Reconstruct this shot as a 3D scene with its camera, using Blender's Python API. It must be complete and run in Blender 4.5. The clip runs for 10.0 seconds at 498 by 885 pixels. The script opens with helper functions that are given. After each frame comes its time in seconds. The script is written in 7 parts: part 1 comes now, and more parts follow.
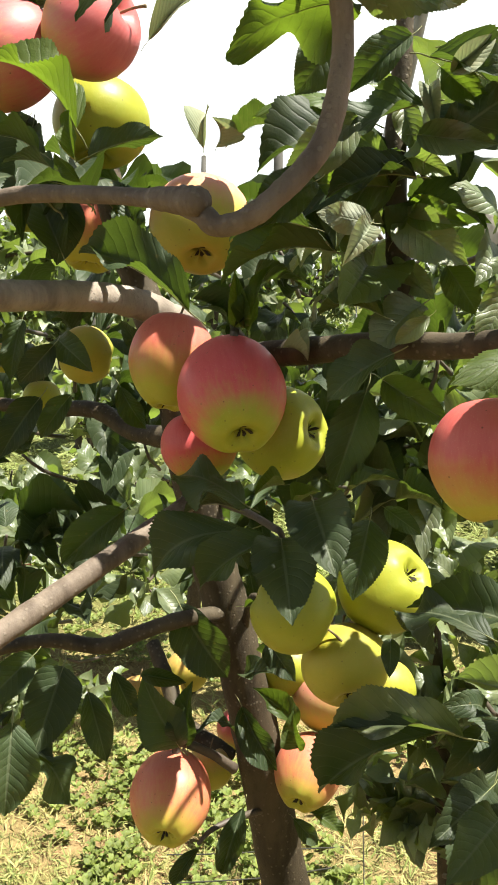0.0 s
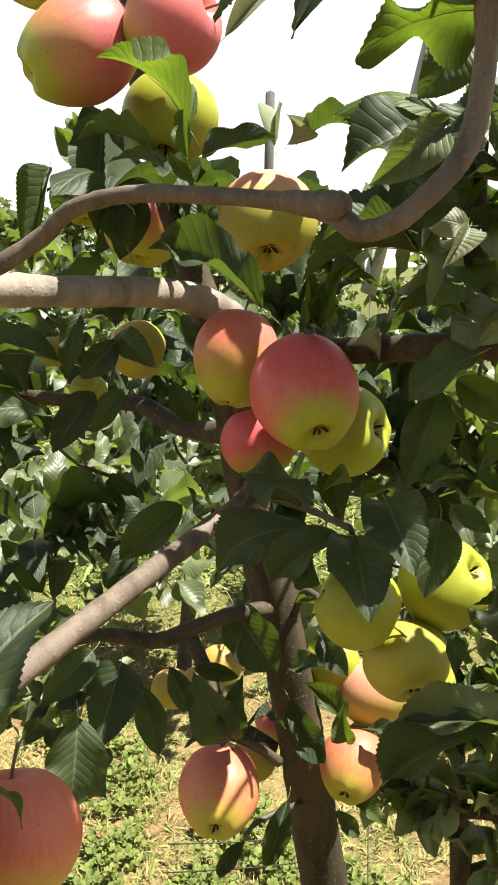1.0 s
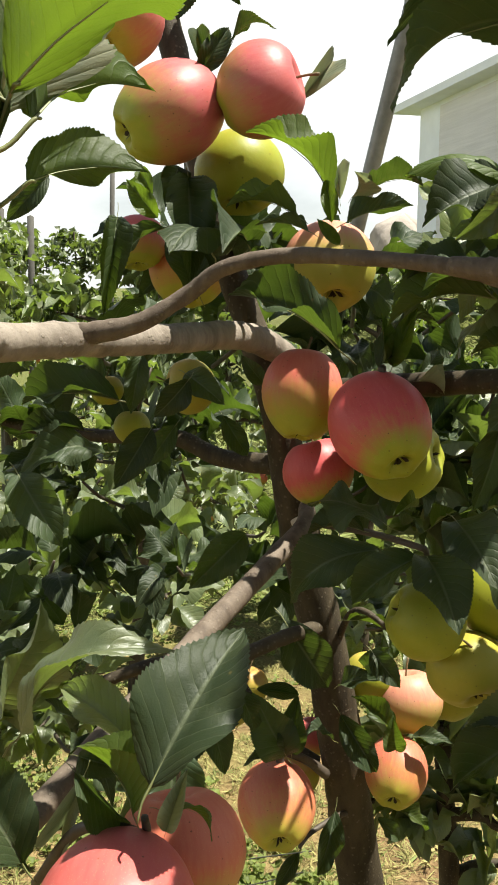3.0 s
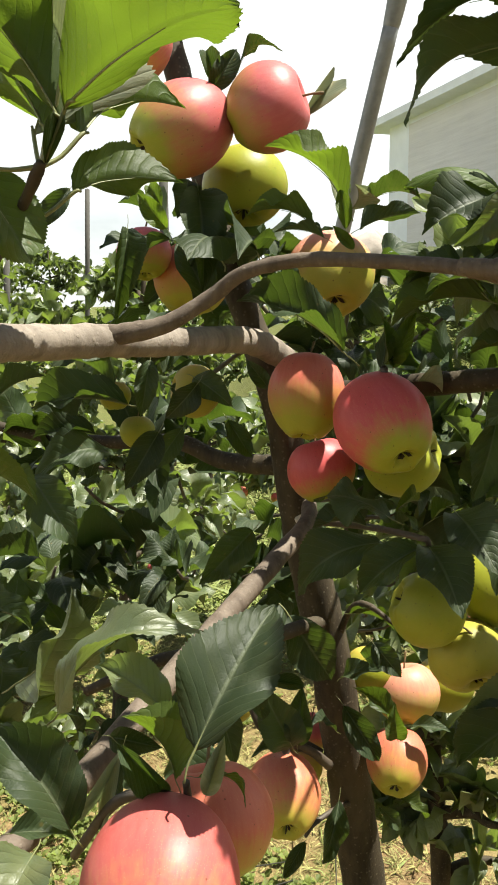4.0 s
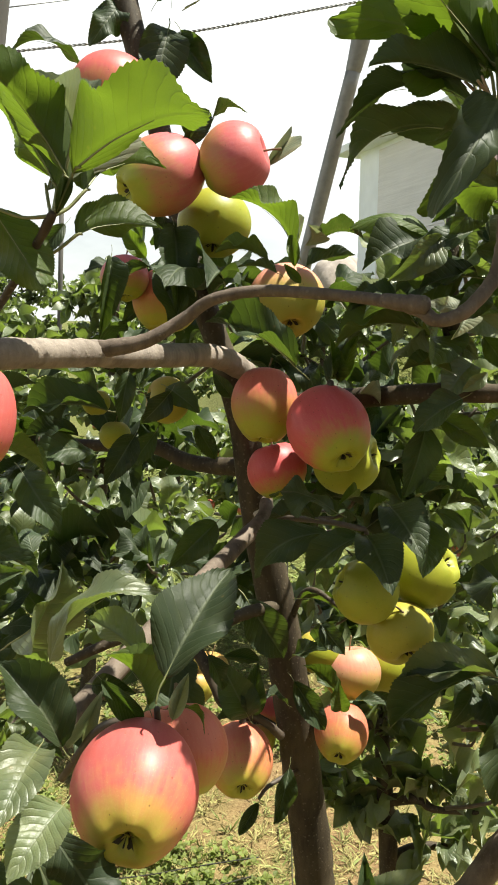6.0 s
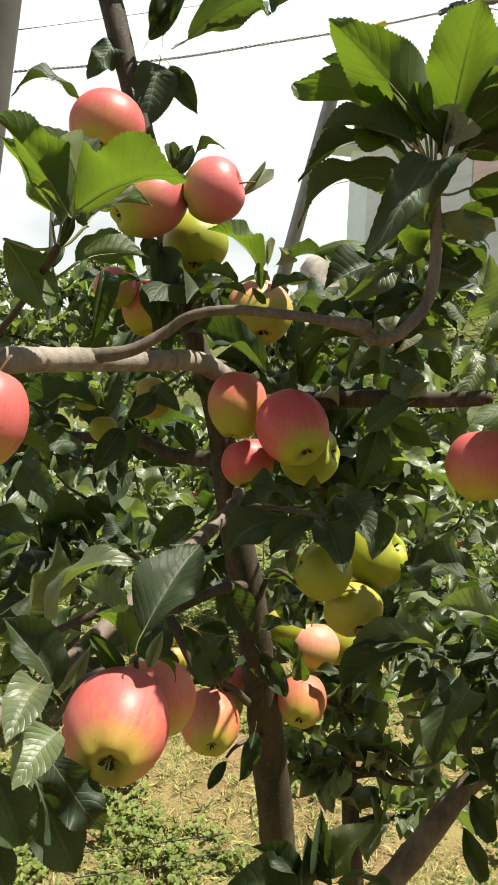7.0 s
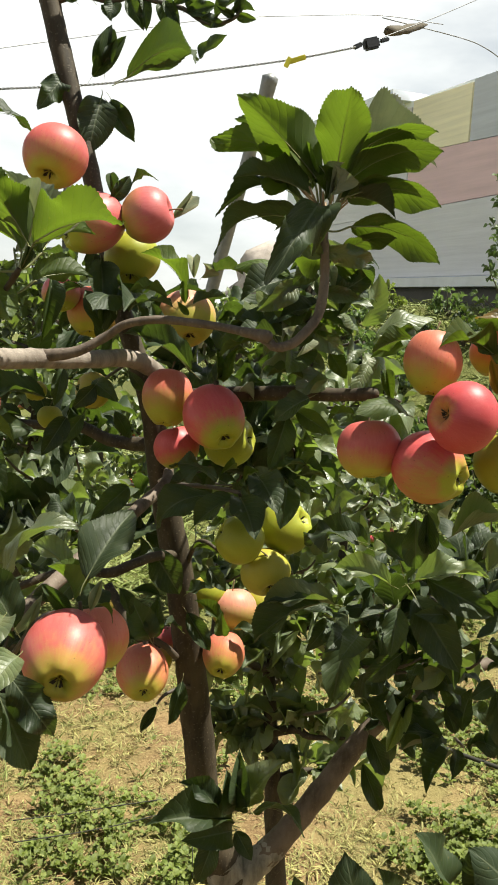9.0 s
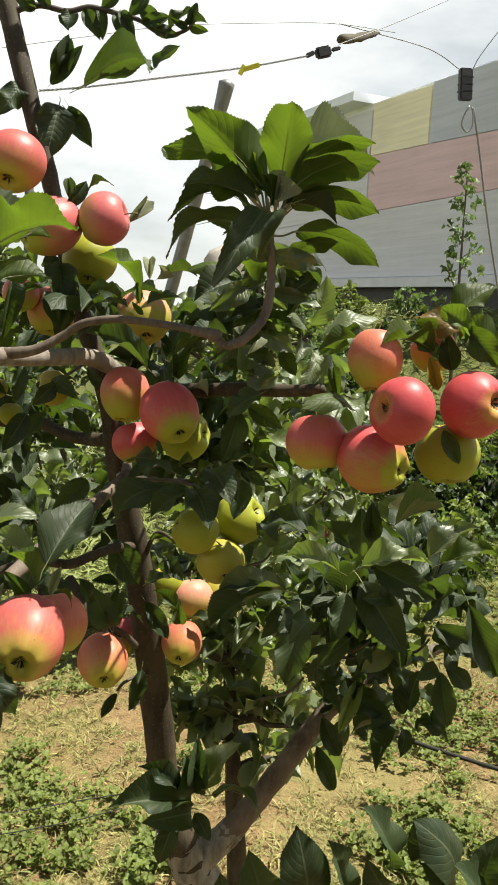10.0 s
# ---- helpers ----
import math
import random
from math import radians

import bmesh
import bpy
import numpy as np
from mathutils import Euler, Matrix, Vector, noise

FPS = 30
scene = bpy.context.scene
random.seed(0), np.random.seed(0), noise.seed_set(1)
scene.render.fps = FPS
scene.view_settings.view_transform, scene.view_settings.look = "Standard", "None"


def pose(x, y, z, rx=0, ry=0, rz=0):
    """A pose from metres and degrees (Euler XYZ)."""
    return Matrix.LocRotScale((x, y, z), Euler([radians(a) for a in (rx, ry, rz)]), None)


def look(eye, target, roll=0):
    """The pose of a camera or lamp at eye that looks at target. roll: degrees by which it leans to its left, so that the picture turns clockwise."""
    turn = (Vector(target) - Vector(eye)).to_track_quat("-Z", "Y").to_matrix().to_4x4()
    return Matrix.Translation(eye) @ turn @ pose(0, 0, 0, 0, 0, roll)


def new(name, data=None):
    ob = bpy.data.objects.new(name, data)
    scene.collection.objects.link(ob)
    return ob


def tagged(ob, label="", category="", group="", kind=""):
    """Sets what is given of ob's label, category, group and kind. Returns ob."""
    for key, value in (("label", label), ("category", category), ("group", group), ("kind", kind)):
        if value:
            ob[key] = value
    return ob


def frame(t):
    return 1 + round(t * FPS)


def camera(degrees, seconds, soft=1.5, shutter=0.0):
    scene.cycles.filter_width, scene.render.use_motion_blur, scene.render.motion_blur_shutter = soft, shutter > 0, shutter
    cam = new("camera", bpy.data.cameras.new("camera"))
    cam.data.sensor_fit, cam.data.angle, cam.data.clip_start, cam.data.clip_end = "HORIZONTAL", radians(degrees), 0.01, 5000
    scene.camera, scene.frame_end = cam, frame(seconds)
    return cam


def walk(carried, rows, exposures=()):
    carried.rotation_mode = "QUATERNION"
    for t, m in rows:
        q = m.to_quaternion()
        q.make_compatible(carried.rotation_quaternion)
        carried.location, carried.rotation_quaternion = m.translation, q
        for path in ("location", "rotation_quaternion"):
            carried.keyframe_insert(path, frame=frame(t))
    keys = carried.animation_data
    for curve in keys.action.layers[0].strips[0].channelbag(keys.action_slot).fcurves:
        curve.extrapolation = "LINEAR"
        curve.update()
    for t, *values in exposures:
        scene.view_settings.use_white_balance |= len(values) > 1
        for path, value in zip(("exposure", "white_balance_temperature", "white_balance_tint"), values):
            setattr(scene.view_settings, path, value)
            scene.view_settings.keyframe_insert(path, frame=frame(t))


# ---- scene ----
cam = camera(31.9, 10.0, 1.75)
PATH = [
    (0, (0.023, -0.047, 1.747), (-0.040, 1.916, 1.372), 0.1),
    (0.5, (-0.017, -0.050, 1.750), (-0.080, 1.911, 1.363), 0.7),
    (1, (-0.048, -0.050, 1.753), (-0.065, 1.910, 1.355), 0.8),
    (1.5, (-0.083, -0.057, 1.768), (-0.052, 1.905, 1.382), 1.0),
    (2, (-0.122, -0.069, 1.779), (-0.062, 1.894, 1.404), 1.0),
    (2.5, (-0.156, -0.079, 1.778), (-0.028, 1.883, 1.411), 0.6),
    (3, (-0.189, -0.091, 1.771), (-0.003, 1.869, 1.422), 0.1),
    (4.5, (-0.228, -0.151, 1.757), (0.026, 1.811, 1.463), -0.4),
    (5, (-0.227, -0.179, 1.753), (0.026, 1.785, 1.473), -0.2),
    (5.5, (-0.233, -0.208, 1.756), (0.062, 1.751, 1.484), 0.1),
    (7, (-0.241, -0.374, 1.784), (0.109, 1.574, 1.500), 2.2),
    (7.5, (-0.253, -0.432, 1.788), (0.137, 1.507, 1.491), 2.5),
    (8, (-0.255, -0.469, 1.792), (0.175, 1.461, 1.494), 2.9),
    (8.5, (-0.255, -0.516, 1.802), (0.214, 1.406, 1.501), 3.0),
    (9, (-0.257, -0.556, 1.806), (0.229, 1.361, 1.507), 3.2),
    (9.5, (-0.255, -0.595, 1.805), (0.268, 1.313, 1.510), 3.2),
    (10, (-0.255, -0.614, 1.807), (0.308, 1.283, 1.512), 3.2),
]
walk(cam, [(t, look(eye, target, roll)) for t, eye, target, roll in PATH], [(0, 1.72, 6600, 5), (1, 1.66, 6600, 5), (2.5, 1.23, 6600, 4), (5.0, 1.40, 6600, 4), (5.5, 1.37, 6600, 4), (7.0, 1.20, 6600, 4), (9.0, 1.14, 6600, 4), (10, 1.07, 6600, 4)])

# ---- daylight: thin bright cloud over a blue sky, high sun ----
SUN_ELEV, SUN_AZ = radians(68), radians(98)   # azimuth clockwise from +y
world = bpy.data.worlds.new("world")
scene.world = world
world.use_nodes = True
wn, wl = world.node_tree.nodes, world.node_tree.links
wn.clear()
w_out = wn.new("ShaderNodeOutputWorld")
w_bg = wn.new("ShaderNodeBackground")
w_bg.inputs["Strength"].default_value = 0.035
w_sky = wn.new("ShaderNodeTexSky")
w_sky.sky_type = "NISHITA"
w_sky.sun_disc = False
w_sky.sun_elevation = SUN_ELEV
w_sky.sun_rotation = SUN_AZ
w_co = wn.new("ShaderNodeTexCoord")
w_map = wn.new("ShaderNodeMapping")
w_map.inputs["Scale"].default_value = (1.0, 1.0, 2.6)
w_noise = wn.new("ShaderNodeTexNoise")
w_noise.inputs["Scale"].default_value = 2.2
w_noise.inputs["Detail"].default_value = 6
w_noise.inputs["Roughness"].default_value = 0.55
w_ramp = wn.new("ShaderNodeValToRGB")
w_ramp.color_ramp.elements[0].position, w_ramp.color_ramp.elements[1].position = 0.36, 0.56
w_ramp.color_ramp.elements[0].color = (0.52, 0.52, 0.52, 1)
w_mix = wn.new("ShaderNodeMixRGB")
w_mix.inputs["Color2"].default_value = (15.5, 15.5, 15.7, 1)
wl.new(w_co.outputs["Generated"], w_map.inputs["Vector"])
wl.new(w_map.outputs["Vector"], w_noise.inputs["Vector"])
wl.new(w_noise.outputs["Fac"], w_ramp.inputs["Fac"])
w_sep = wn.new("ShaderNodeSeparateXYZ")
wl.new(w_co.outputs["Generated"], w_sep.inputs[0])
w_haze = wn.new("ShaderNodeValToRGB")      # haze thins towards the zenith
w_haze.color_ramp.elements[0].position, w_haze.color_ramp.elements[1].position = 0.34, 0.58
w_haze.color_ramp.elements[0].color, w_haze.color_ramp.elements[1].color = (1, 1, 1, 1), (0.05, 0.05, 0.05, 1)
wl.new(w_sep.outputs["Z"], w_haze.inputs["Fac"])
w_mul = wn.new("ShaderNodeMath")
w_mul.operation = "MULTIPLY"
wl.new(w_ramp.outputs["Color"], w_mul.inputs[0])
wl.new(w_haze.outputs["Color"], w_mul.inputs[1])
wl.new(w_mul.outputs[0], w_mix.inputs["Fac"])
wl.new(w_sky.outputs["Color"], w_mix.inputs["Color1"])
wl.new(w_mix.outputs["Color"], w_bg.inputs["Color"])
wl.new(w_bg.outputs["Background"], w_out.inputs["Surface"])

sun_data = bpy.data.lights.new("sun", "SUN")
sun_data.energy, sun_data.angle, sun_data.color = 5.0, radians(0.6), (1.0, 0.95, 0.86)
sun_dir = Vector((math.sin(SUN_AZ) * math.cos(SUN_ELEV), math.cos(SUN_AZ) * math.cos(SUN_ELEV), math.sin(SUN_ELEV)))
sun_ob = new("sun", sun_data)
sun_ob.matrix_world = look(sun_dir * 40, (0, 0, 0))

# ---- materials ----
def mat_new(name):
    m = bpy.data.materials.new(name)
    m.use_nodes = True
    nt = m.node_tree
    bsdf = nt.nodes["Principled BSDF"]
    return m, nt, bsdf


def nd(nt, kind, **inputs):
    n = nt.nodes.new(kind)
    for k, v in inputs.items():
        n.inputs[k.replace("_", " ")].default_value = v
    return n


def math_node(nt, op, a, b=None, clamp=False):
    n = nt.nodes.new("ShaderNodeMath")
    n.operation, n.use_clamp = op, clamp
    for i, v in enumerate((a, b)):
        if v is None:
            continue
        if isinstance(v, (int, float)):
            n.inputs[i].default_value = v
        else:
            nt.links.new(v, n.inputs[i])
    return n.outputs[0]


def ramp(nt, fac, stops):
    n = nt.nodes.new("ShaderNodeValToRGB")
    el = n.color_ramp.elements
    while len(el) < len(stops):
        el.new(0.5)
    for e, (p, c) in zip(el, stops):
        e.position = p
        e.color = (c, c, c, 1) if isinstance(c, (int, float)) else (*c, 1)
    nt.links.new(fac, n.inputs["Fac"])
    return n.outputs["Color"]


def mixc(nt, fac, a, b, mode="MIX"):
    n = nt.nodes.new("ShaderNodeMixRGB")
    n.blend_type = mode
    for key, v in (("Fac", fac), ("Color1", a), ("Color2", b)):
        if isinstance(v, (int, float)):
            n.inputs[key].default_value = v
        elif isinstance(v, tuple):
            n.inputs[key].default_value = (*v, 1)
        else:
            nt.links.new(v, n.inputs[key])
    return n.outputs["Color"]


def noise_tex(nt, vec, scale, detail=4, rough=0.55):
    n = nd(nt, "ShaderNodeTexNoise", Scale=scale, Detail=detail, Roughness=rough)
    if vec is not None:
        nt.links.new(vec, n.inputs["Vector"])
    return n.outputs["Fac"]


def bump(nt, bsdf, height, strength, distance=0.002):
    b = nd(nt, "ShaderNodeBump", Strength=strength, Distance=distance)
    nt.links.new(height, b.inputs["Height"])
    nt.links.new(b.outputs["Normal"], bsdf.inputs["Normal"])
    return b


def apple_material(name, base, red, cover, soft=0.30):
    """Apple skin: ground colour at the calyx, blush on the stem side that faces the light, streaks and lenticels."""
    m, nt, bsdf = mat_new(name)
    lk = nt.links
    co = nt.nodes.new("ShaderNodeTexCoord")
    sep = nt.nodes.new("ShaderNodeSeparateXYZ")
    nrm = nt.nodes.new("ShaderNodeVectorMath")
    nrm.operation = "NORMALIZE"
    lk.new(co.outputs["Object"], nrm.inputs[0])
    lk.new(nrm.outputs[0], sep.inputs[0])
    info = nt.nodes.new("ShaderNodeObjectInfo")
    dotp = nt.nodes.new("ShaderNodeVectorMath")      # the object's colour holds the side that the sun has reddened
    dotp.operation = "DOT_PRODUCT"
    lk.new(nrm.outputs[0], dotp.inputs[0])
    lk.new(info.outputs["Color"], dotp.inputs[1])
    tilt = math_node(nt, "ADD", math_node(nt, "MULTIPLY", dotp.outputs["Value"], 0.80), math_node(nt, "MULTIPLY", sep.outputs["Z"], 0.20))
    tilt = math_node(nt, "SUBTRACT", tilt, ramp(nt, math_node(nt, "MULTIPLY", sep.outputs["Z"], -1.0), [(0.62, 0.0), (0.98, 0.5)]))
    # long streaks down the meridians
    ang = math_node(nt, "ARCTAN2", sep.outputs["Y"], sep.outputs["X"])
    comb = nt.nodes.new("ShaderNodeCombineXYZ")
    lk.new(math_node(nt, "MULTIPLY", ang, 5.0), comb.inputs[0])
    lk.new(math_node(nt, "MULTIPLY", sep.outputs["Z"], 1.1), comb.inputs[1])
    lk.new(math_node(nt, "MULTIPLY", info.outputs["Random"], 31.0), comb.inputs[2])
    streak = noise_tex(nt, comb.outputs[0], 2.6, 6, 0.6)
    off = nt.nodes.new("ShaderNodeVectorMath")
    lk.new(co.outputs["Object"], off.inputs[0])
    lk.new(info.outputs["Random"], off.inputs[1])
    blot = noise_tex(nt, off.outputs[0], 4.5, 6, 0.6)
    f = math_node(nt, "ADD", tilt, math_node(nt, "MULTIPLY", math_node(nt, "SUBTRACT", streak, 0.5), 0.26))
    f = math_node(nt, "ADD", f, math_node(nt, "MULTIPLY", math_node(nt, "SUBTRACT", blot, 0.5), 0.34))
    f = math_node(nt, "ADD", math_node(nt, "MULTIPLY", f, 0.5), 0.5)
    blush = ramp(nt, f, [(0.0, 0.0), (max(0.01, 0.5 - cover - soft * 0.5), 0.0), (max(0.05, min(0.99, 0.5 - cover + soft * 0.5)), 1.0)])
    basevar = mixc(nt, noise_tex(nt, off.outputs[0], 6, 4), base, tuple(c * k for c, k in zip(base, (1.22, 1.08, 1.1))))
    redvar = mixc(nt, streak, tuple(c * k for c, k in zip(red, (1.1, 1.5, 1.4))), tuple(c * k for c, k in zip(red, (0.92, 0.75, 0.8))))
    col = mixc(nt, blush, basevar, redvar)
    # pale lenticels and a few dark specks
    vor = nd(nt, "ShaderNodeTexVoronoi", Scale=30)
    lk.new(co.outputs["Object"], vor.inputs["Vector"])
    dot = ramp(nt, vor.outputs["Distance"], [(0.0, 1.0), (0.13, 1.0), (0.2, 0.0)])
    col = mixc(nt, math_node(nt, "MULTIPLY", dot, 0.13), col, (0.75, 0.62, 0.32))
    vor2 = nd(nt, "ShaderNodeTexVoronoi", Scale=5.5)
    lk.new(off.outputs[0], vor2.inputs["Vector"])
    speck = ramp(nt, vor2.outputs["Distance"], [(0.0, 1.0), (0.06, 1.0), (0.10, 0.0)])
    col = mixc(nt, math_node(nt, "MULTIPLY", speck, 0.75), col, (0.10, 0.05, 0.02))
    lk.new(col, bsdf.inputs["Base Color"])
    rough = math_node(nt, "ADD", math_node(nt, "MULTIPLY", blot, 0.2), 0.36)
    lk.new(rough, bsdf.inputs["Roughness"])
    bsdf.inputs["Specular IOR Level"].default_value = 0.34
    bsdf.inputs["Subsurface Weight"].default_value = 0.12
    bsdf.inputs["Subsurface Radius"].default_value = (0.008, 0.004, 0.002)
    bsdf.inputs["Subsurface Scale"].default_value = 0.4
    bump(nt, bsdf, noise_tex(nt, off.outputs[0], 7, 5), 0.10, 0.002)
    return m


SKIN = {
    "crimson": apple_material("apple_skin_crimson", (0.42, 0.34, 0.05), (0.45, 0.056, 0.062), 0.36),
    "red": apple_material("apple_skin_red", (0.27, 0.30, 0.028), (0.50, 0.074, 0.078), 0.18, 0.26),
    "pink": apple_material("apple_skin_pink", (0.26, 0.30, 0.03), (0.50, 0.105, 0.105), 0.13, 0.36),
    "rose": apple_material("apple_skin_rose", (0.34, 0.32, 0.04), (0.47, 0.090, 0.082), 0.19, 0.34),
    "peach": apple_material("apple_skin_peach", (0.33, 0.33, 0.038), (0.52, 0.135, 0.085), 0.16, 0.34),
    "orange": apple_material("apple_skin_orange", (0.29, 0.30, 0.03), (0.50, 0.115, 0.085), 0.08, 0.40),
    "cream": apple_material("apple_skin_cream", (0.37, 0.35, 0.06), (0.58, 0.22, 0.15), 0.02),
    "yellow": apple_material("apple_skin_yellow", (0.30, 0.29, 0.035), (0.44, 0.23, 0.07), -0.18),
    "green": apple_material("apple_skin_green", (0.25, 0.28, 0.024), (0.38, 0.25, 0.05), -0.28),
}


def simple_material(name, col, rough, var=0.25, scale=40, bump_amt=0.2, metal=0.0, dist=0.002):
    m, nt, bsdf = mat_new(name)
    co = nt.nodes.new("ShaderNodeTexCoord")
    n1 = noise_tex(nt, co.outputs["Object"], scale, 5)
    n2 = noise_tex(nt, co.outputs["Object"], scale * 0.13, 3)
    f = math_node(nt, "ADD", math_node(nt, "MULTIPLY", n1, 0.6), math_node(nt, "MULTIPLY", n2, 0.4))
    c = mixc(nt, ramp(nt, f, [(0.3, 0.0), (0.7, 1.0)]), tuple(x * (1 - var) for x in col), tuple(min(1, x * (1 + var)) for x in col))
    nt.links.new(c, bsdf.inputs["Base Color"])
    bsdf.inputs["Roughness"].default_value = rough
    bsdf.inputs["Metallic"].default_value = metal
    if bump_amt:
        bump(nt, bsdf, n1, bump_amt, dist)
    return m


def leaf_material(name, top, thin, translucency, rough=0.42, gloss=0.5):
    """Leaf blade with midrib and side veins laid out along the blade; light comes through it."""
    m, nt, bsdf = mat_new(name)
    lk = nt.links
    uv = nt.nodes.new("ShaderNodeTexCoord")
    sep = nt.nodes.new("ShaderNodeSeparateXYZ")
    lk.new(uv.outputs["UV"], sep.inputs[0])
    across = math_node(nt, "ABSOLUTE", math_node(nt, "SUBTRACT", sep.outputs["X"], 0.5))
    mid = ramp(nt, across, [(0.0, 1.0), (0.012, 1.0), (0.035, 0.0)])
    wob = noise_tex(nt, uv.outputs["UV"], 5, 2)
    vpos = math_node(nt, "SUBTRACT", math_node(nt, "MULTIPLY", sep.outputs["Y"], 10.5), math_node(nt, "MULTIPLY", across, 5.0))
    vpos = math_node(nt, "ADD", vpos, math_node(nt, "MULTIPLY", wob, 0.45))
    saw = math_node(nt, "ABSOLUTE", math_node(nt, "SUBTRACT", math_node(nt, "FRACT", vpos), 0.5))
    side = ramp(nt, saw, [(0.0, 1.0), (0.018, 0.8), (0.06, 0.0)])
    veins = math_node(nt, "MAXIMUM", mid, math_node(nt, "MULTIPLY", side, 0.42))
    cell = nd(nt, "ShaderNodeTexVoronoi", Scale=26)
    cell.feature = "DISTANCE_TO_EDGE"
    lk.new(uv.outputs["UV"], cell.inputs["Vector"])
    net = ramp(nt, cell.outputs["Distance"], [(0.0, 1.0), (0.06, 0.0)])
    info = nt.nodes.new("ShaderNodeObjectInfo")
    geo = nt.nodes.new("ShaderNodeNewGeometry")
    rnd = math_node(nt, "FRACT", math_node(nt, "ADD", info.outputs["Random"], geo.outputs["Random Per Island"]))
    patch = noise_tex(nt, geo.outputs["Position"], 38, 4)
    shade = ramp(nt, rnd, [(0.0, 0.68), (0.5, 1.0), (1.0, 1.38)])
    col = mixc(nt, 1.0, top, shade, "MULTIPLY")
    col = mixc(nt, ramp(nt, patch, [(0.42, 0.0), (0.72, 0.55)]), col, tuple(c * k for c, k in zip(top, (1.7, 1.35, 1.1))))
    col = mixc(nt, math_node(nt, "MULTIPLY", veins, 0.45), col, (0.15, 0.17, 0.10))
    # dull spots and nibbled brown flecks
    fleck = nd(nt, "ShaderNodeTexVoronoi", Scale=60)
    lk.new(geo.outputs["Position"], fleck.inputs["Vector"])
    spot = ramp(nt, fleck.outputs["Distance"], [(0.0, 1.0), (0.05, 1.0), (0.1, 0.0)])
    col = mixc(nt, math_node(nt, "MULTIPLY", spot, 0.5), col, (0.16, 0.12, 0.04))
    lk.new(col, bsdf.inputs["Base Color"])
    rr = math_node(nt, "ADD", math_node(nt, "MULTIPLY", patch, 0.25), rough - 0.12)
    lk.new(rr, bsdf.inputs["Roughness"])
    bsdf.inputs["Specular IOR Level"].default_value = gloss
    h = math_node(nt, "ADD", math_node(nt, "MULTIPLY", veins, -1.0), math_node(nt, "MULTIPLY", net, -0.06))
    h = math_node(nt, "ADD", h, math_node(nt, "MULTIPLY", noise_tex(nt, uv.outputs["UV"], 7, 1), 1.0))      # blistered between the veins
    h = math_node(nt, "ADD", h, ramp(nt, saw, [(0.0, 0.0), (0.2, 0.55), (0.5, 0.8)]))      # quilted between the side veins
    h = math_node(nt, "ADD", h, math_node(nt, "MULTIPLY", noise_tex(nt, geo.outputs["Position"], 900, 3, 0.6), 0.55))
    b = bump(nt, bsdf, h, 0.36, 0.0011)
    tr = nt.nodes.new("ShaderNodeBsdfTranslucent")
    tc = mixc(nt, math_node(nt, "MULTIPLY", veins, 0.45), mixc(nt, 1.0, thin, shade, "MULTIPLY"), tuple(c * 0.55 for c in thin))
    lk.new(tc, tr.inputs["Color"])
    lk.new(b.outputs["Normal"], tr.inputs["Normal"])
    mx = nt.nodes.new("ShaderNodeMixShader")
    mx.inputs[0].default_value = translucency
    lk.new(bsdf.outputs[0], mx.inputs[1])
    lk.new(tr.outputs[0], mx.inputs[2])
    lk.new(mx.outputs[0], nt.nodes["Material Output"].inputs["Surface"])
    return m


# One leaf in lit and shaded copies: SUNNY paled for sunlight, LEAF darkened for shade.
LEAF = leaf_material("leaf_shaded_green", (0.027, 0.041, 0.019), (0.13, 0.21, 0.02), 0.20, 0.52, 0.30)
# Brighter copy, used for young leaves and for blades that glow backlit.
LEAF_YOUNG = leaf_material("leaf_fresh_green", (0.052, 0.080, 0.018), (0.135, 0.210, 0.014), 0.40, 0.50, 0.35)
LEAF_SUNNY = leaf_material("leaf_sunlit_green", (0.100, 0.126, 0.062), (0.24, 0.34, 0.045), 0.30, 0.42, 0.8)
LEAF_PALE = leaf_material("leaf_grey_underside", (0.20, 0.22, 0.15), (0.26, 0.31, 0.12), 0.28, 0.6, 0.4)
LEAF_RUST = leaf_material("leaf_autumn_rust", (0.16, 0.11, 0.025), (0.36, 0.25, 0.03), 0.38)
WEED = leaf_material("weed_leaf_green", (0.13, 0.165, 0.038), (0.22, 0.30, 0.04), 0.28, 0.55, 0.35)
SHRUB = leaf_material("shrub_leaf_green", (0.07, 0.11, 0.035), (0.18, 0.28, 0.06), 0.28, 0.5)
STRAW = simple_material("dry_straw", (0.30, 0.25, 0.10), 0.85, 0.45, 60, 0.0)
STRAW_GREEN = simple_material("yellowing_grass", (0.28, 0.26, 0.09), 0.8, 0.5, 60, 0.0)
GRASS = simple_material("green_grass", (0.16, 0.19, 0.045), 0.7, 0.35, 60, 0.0)


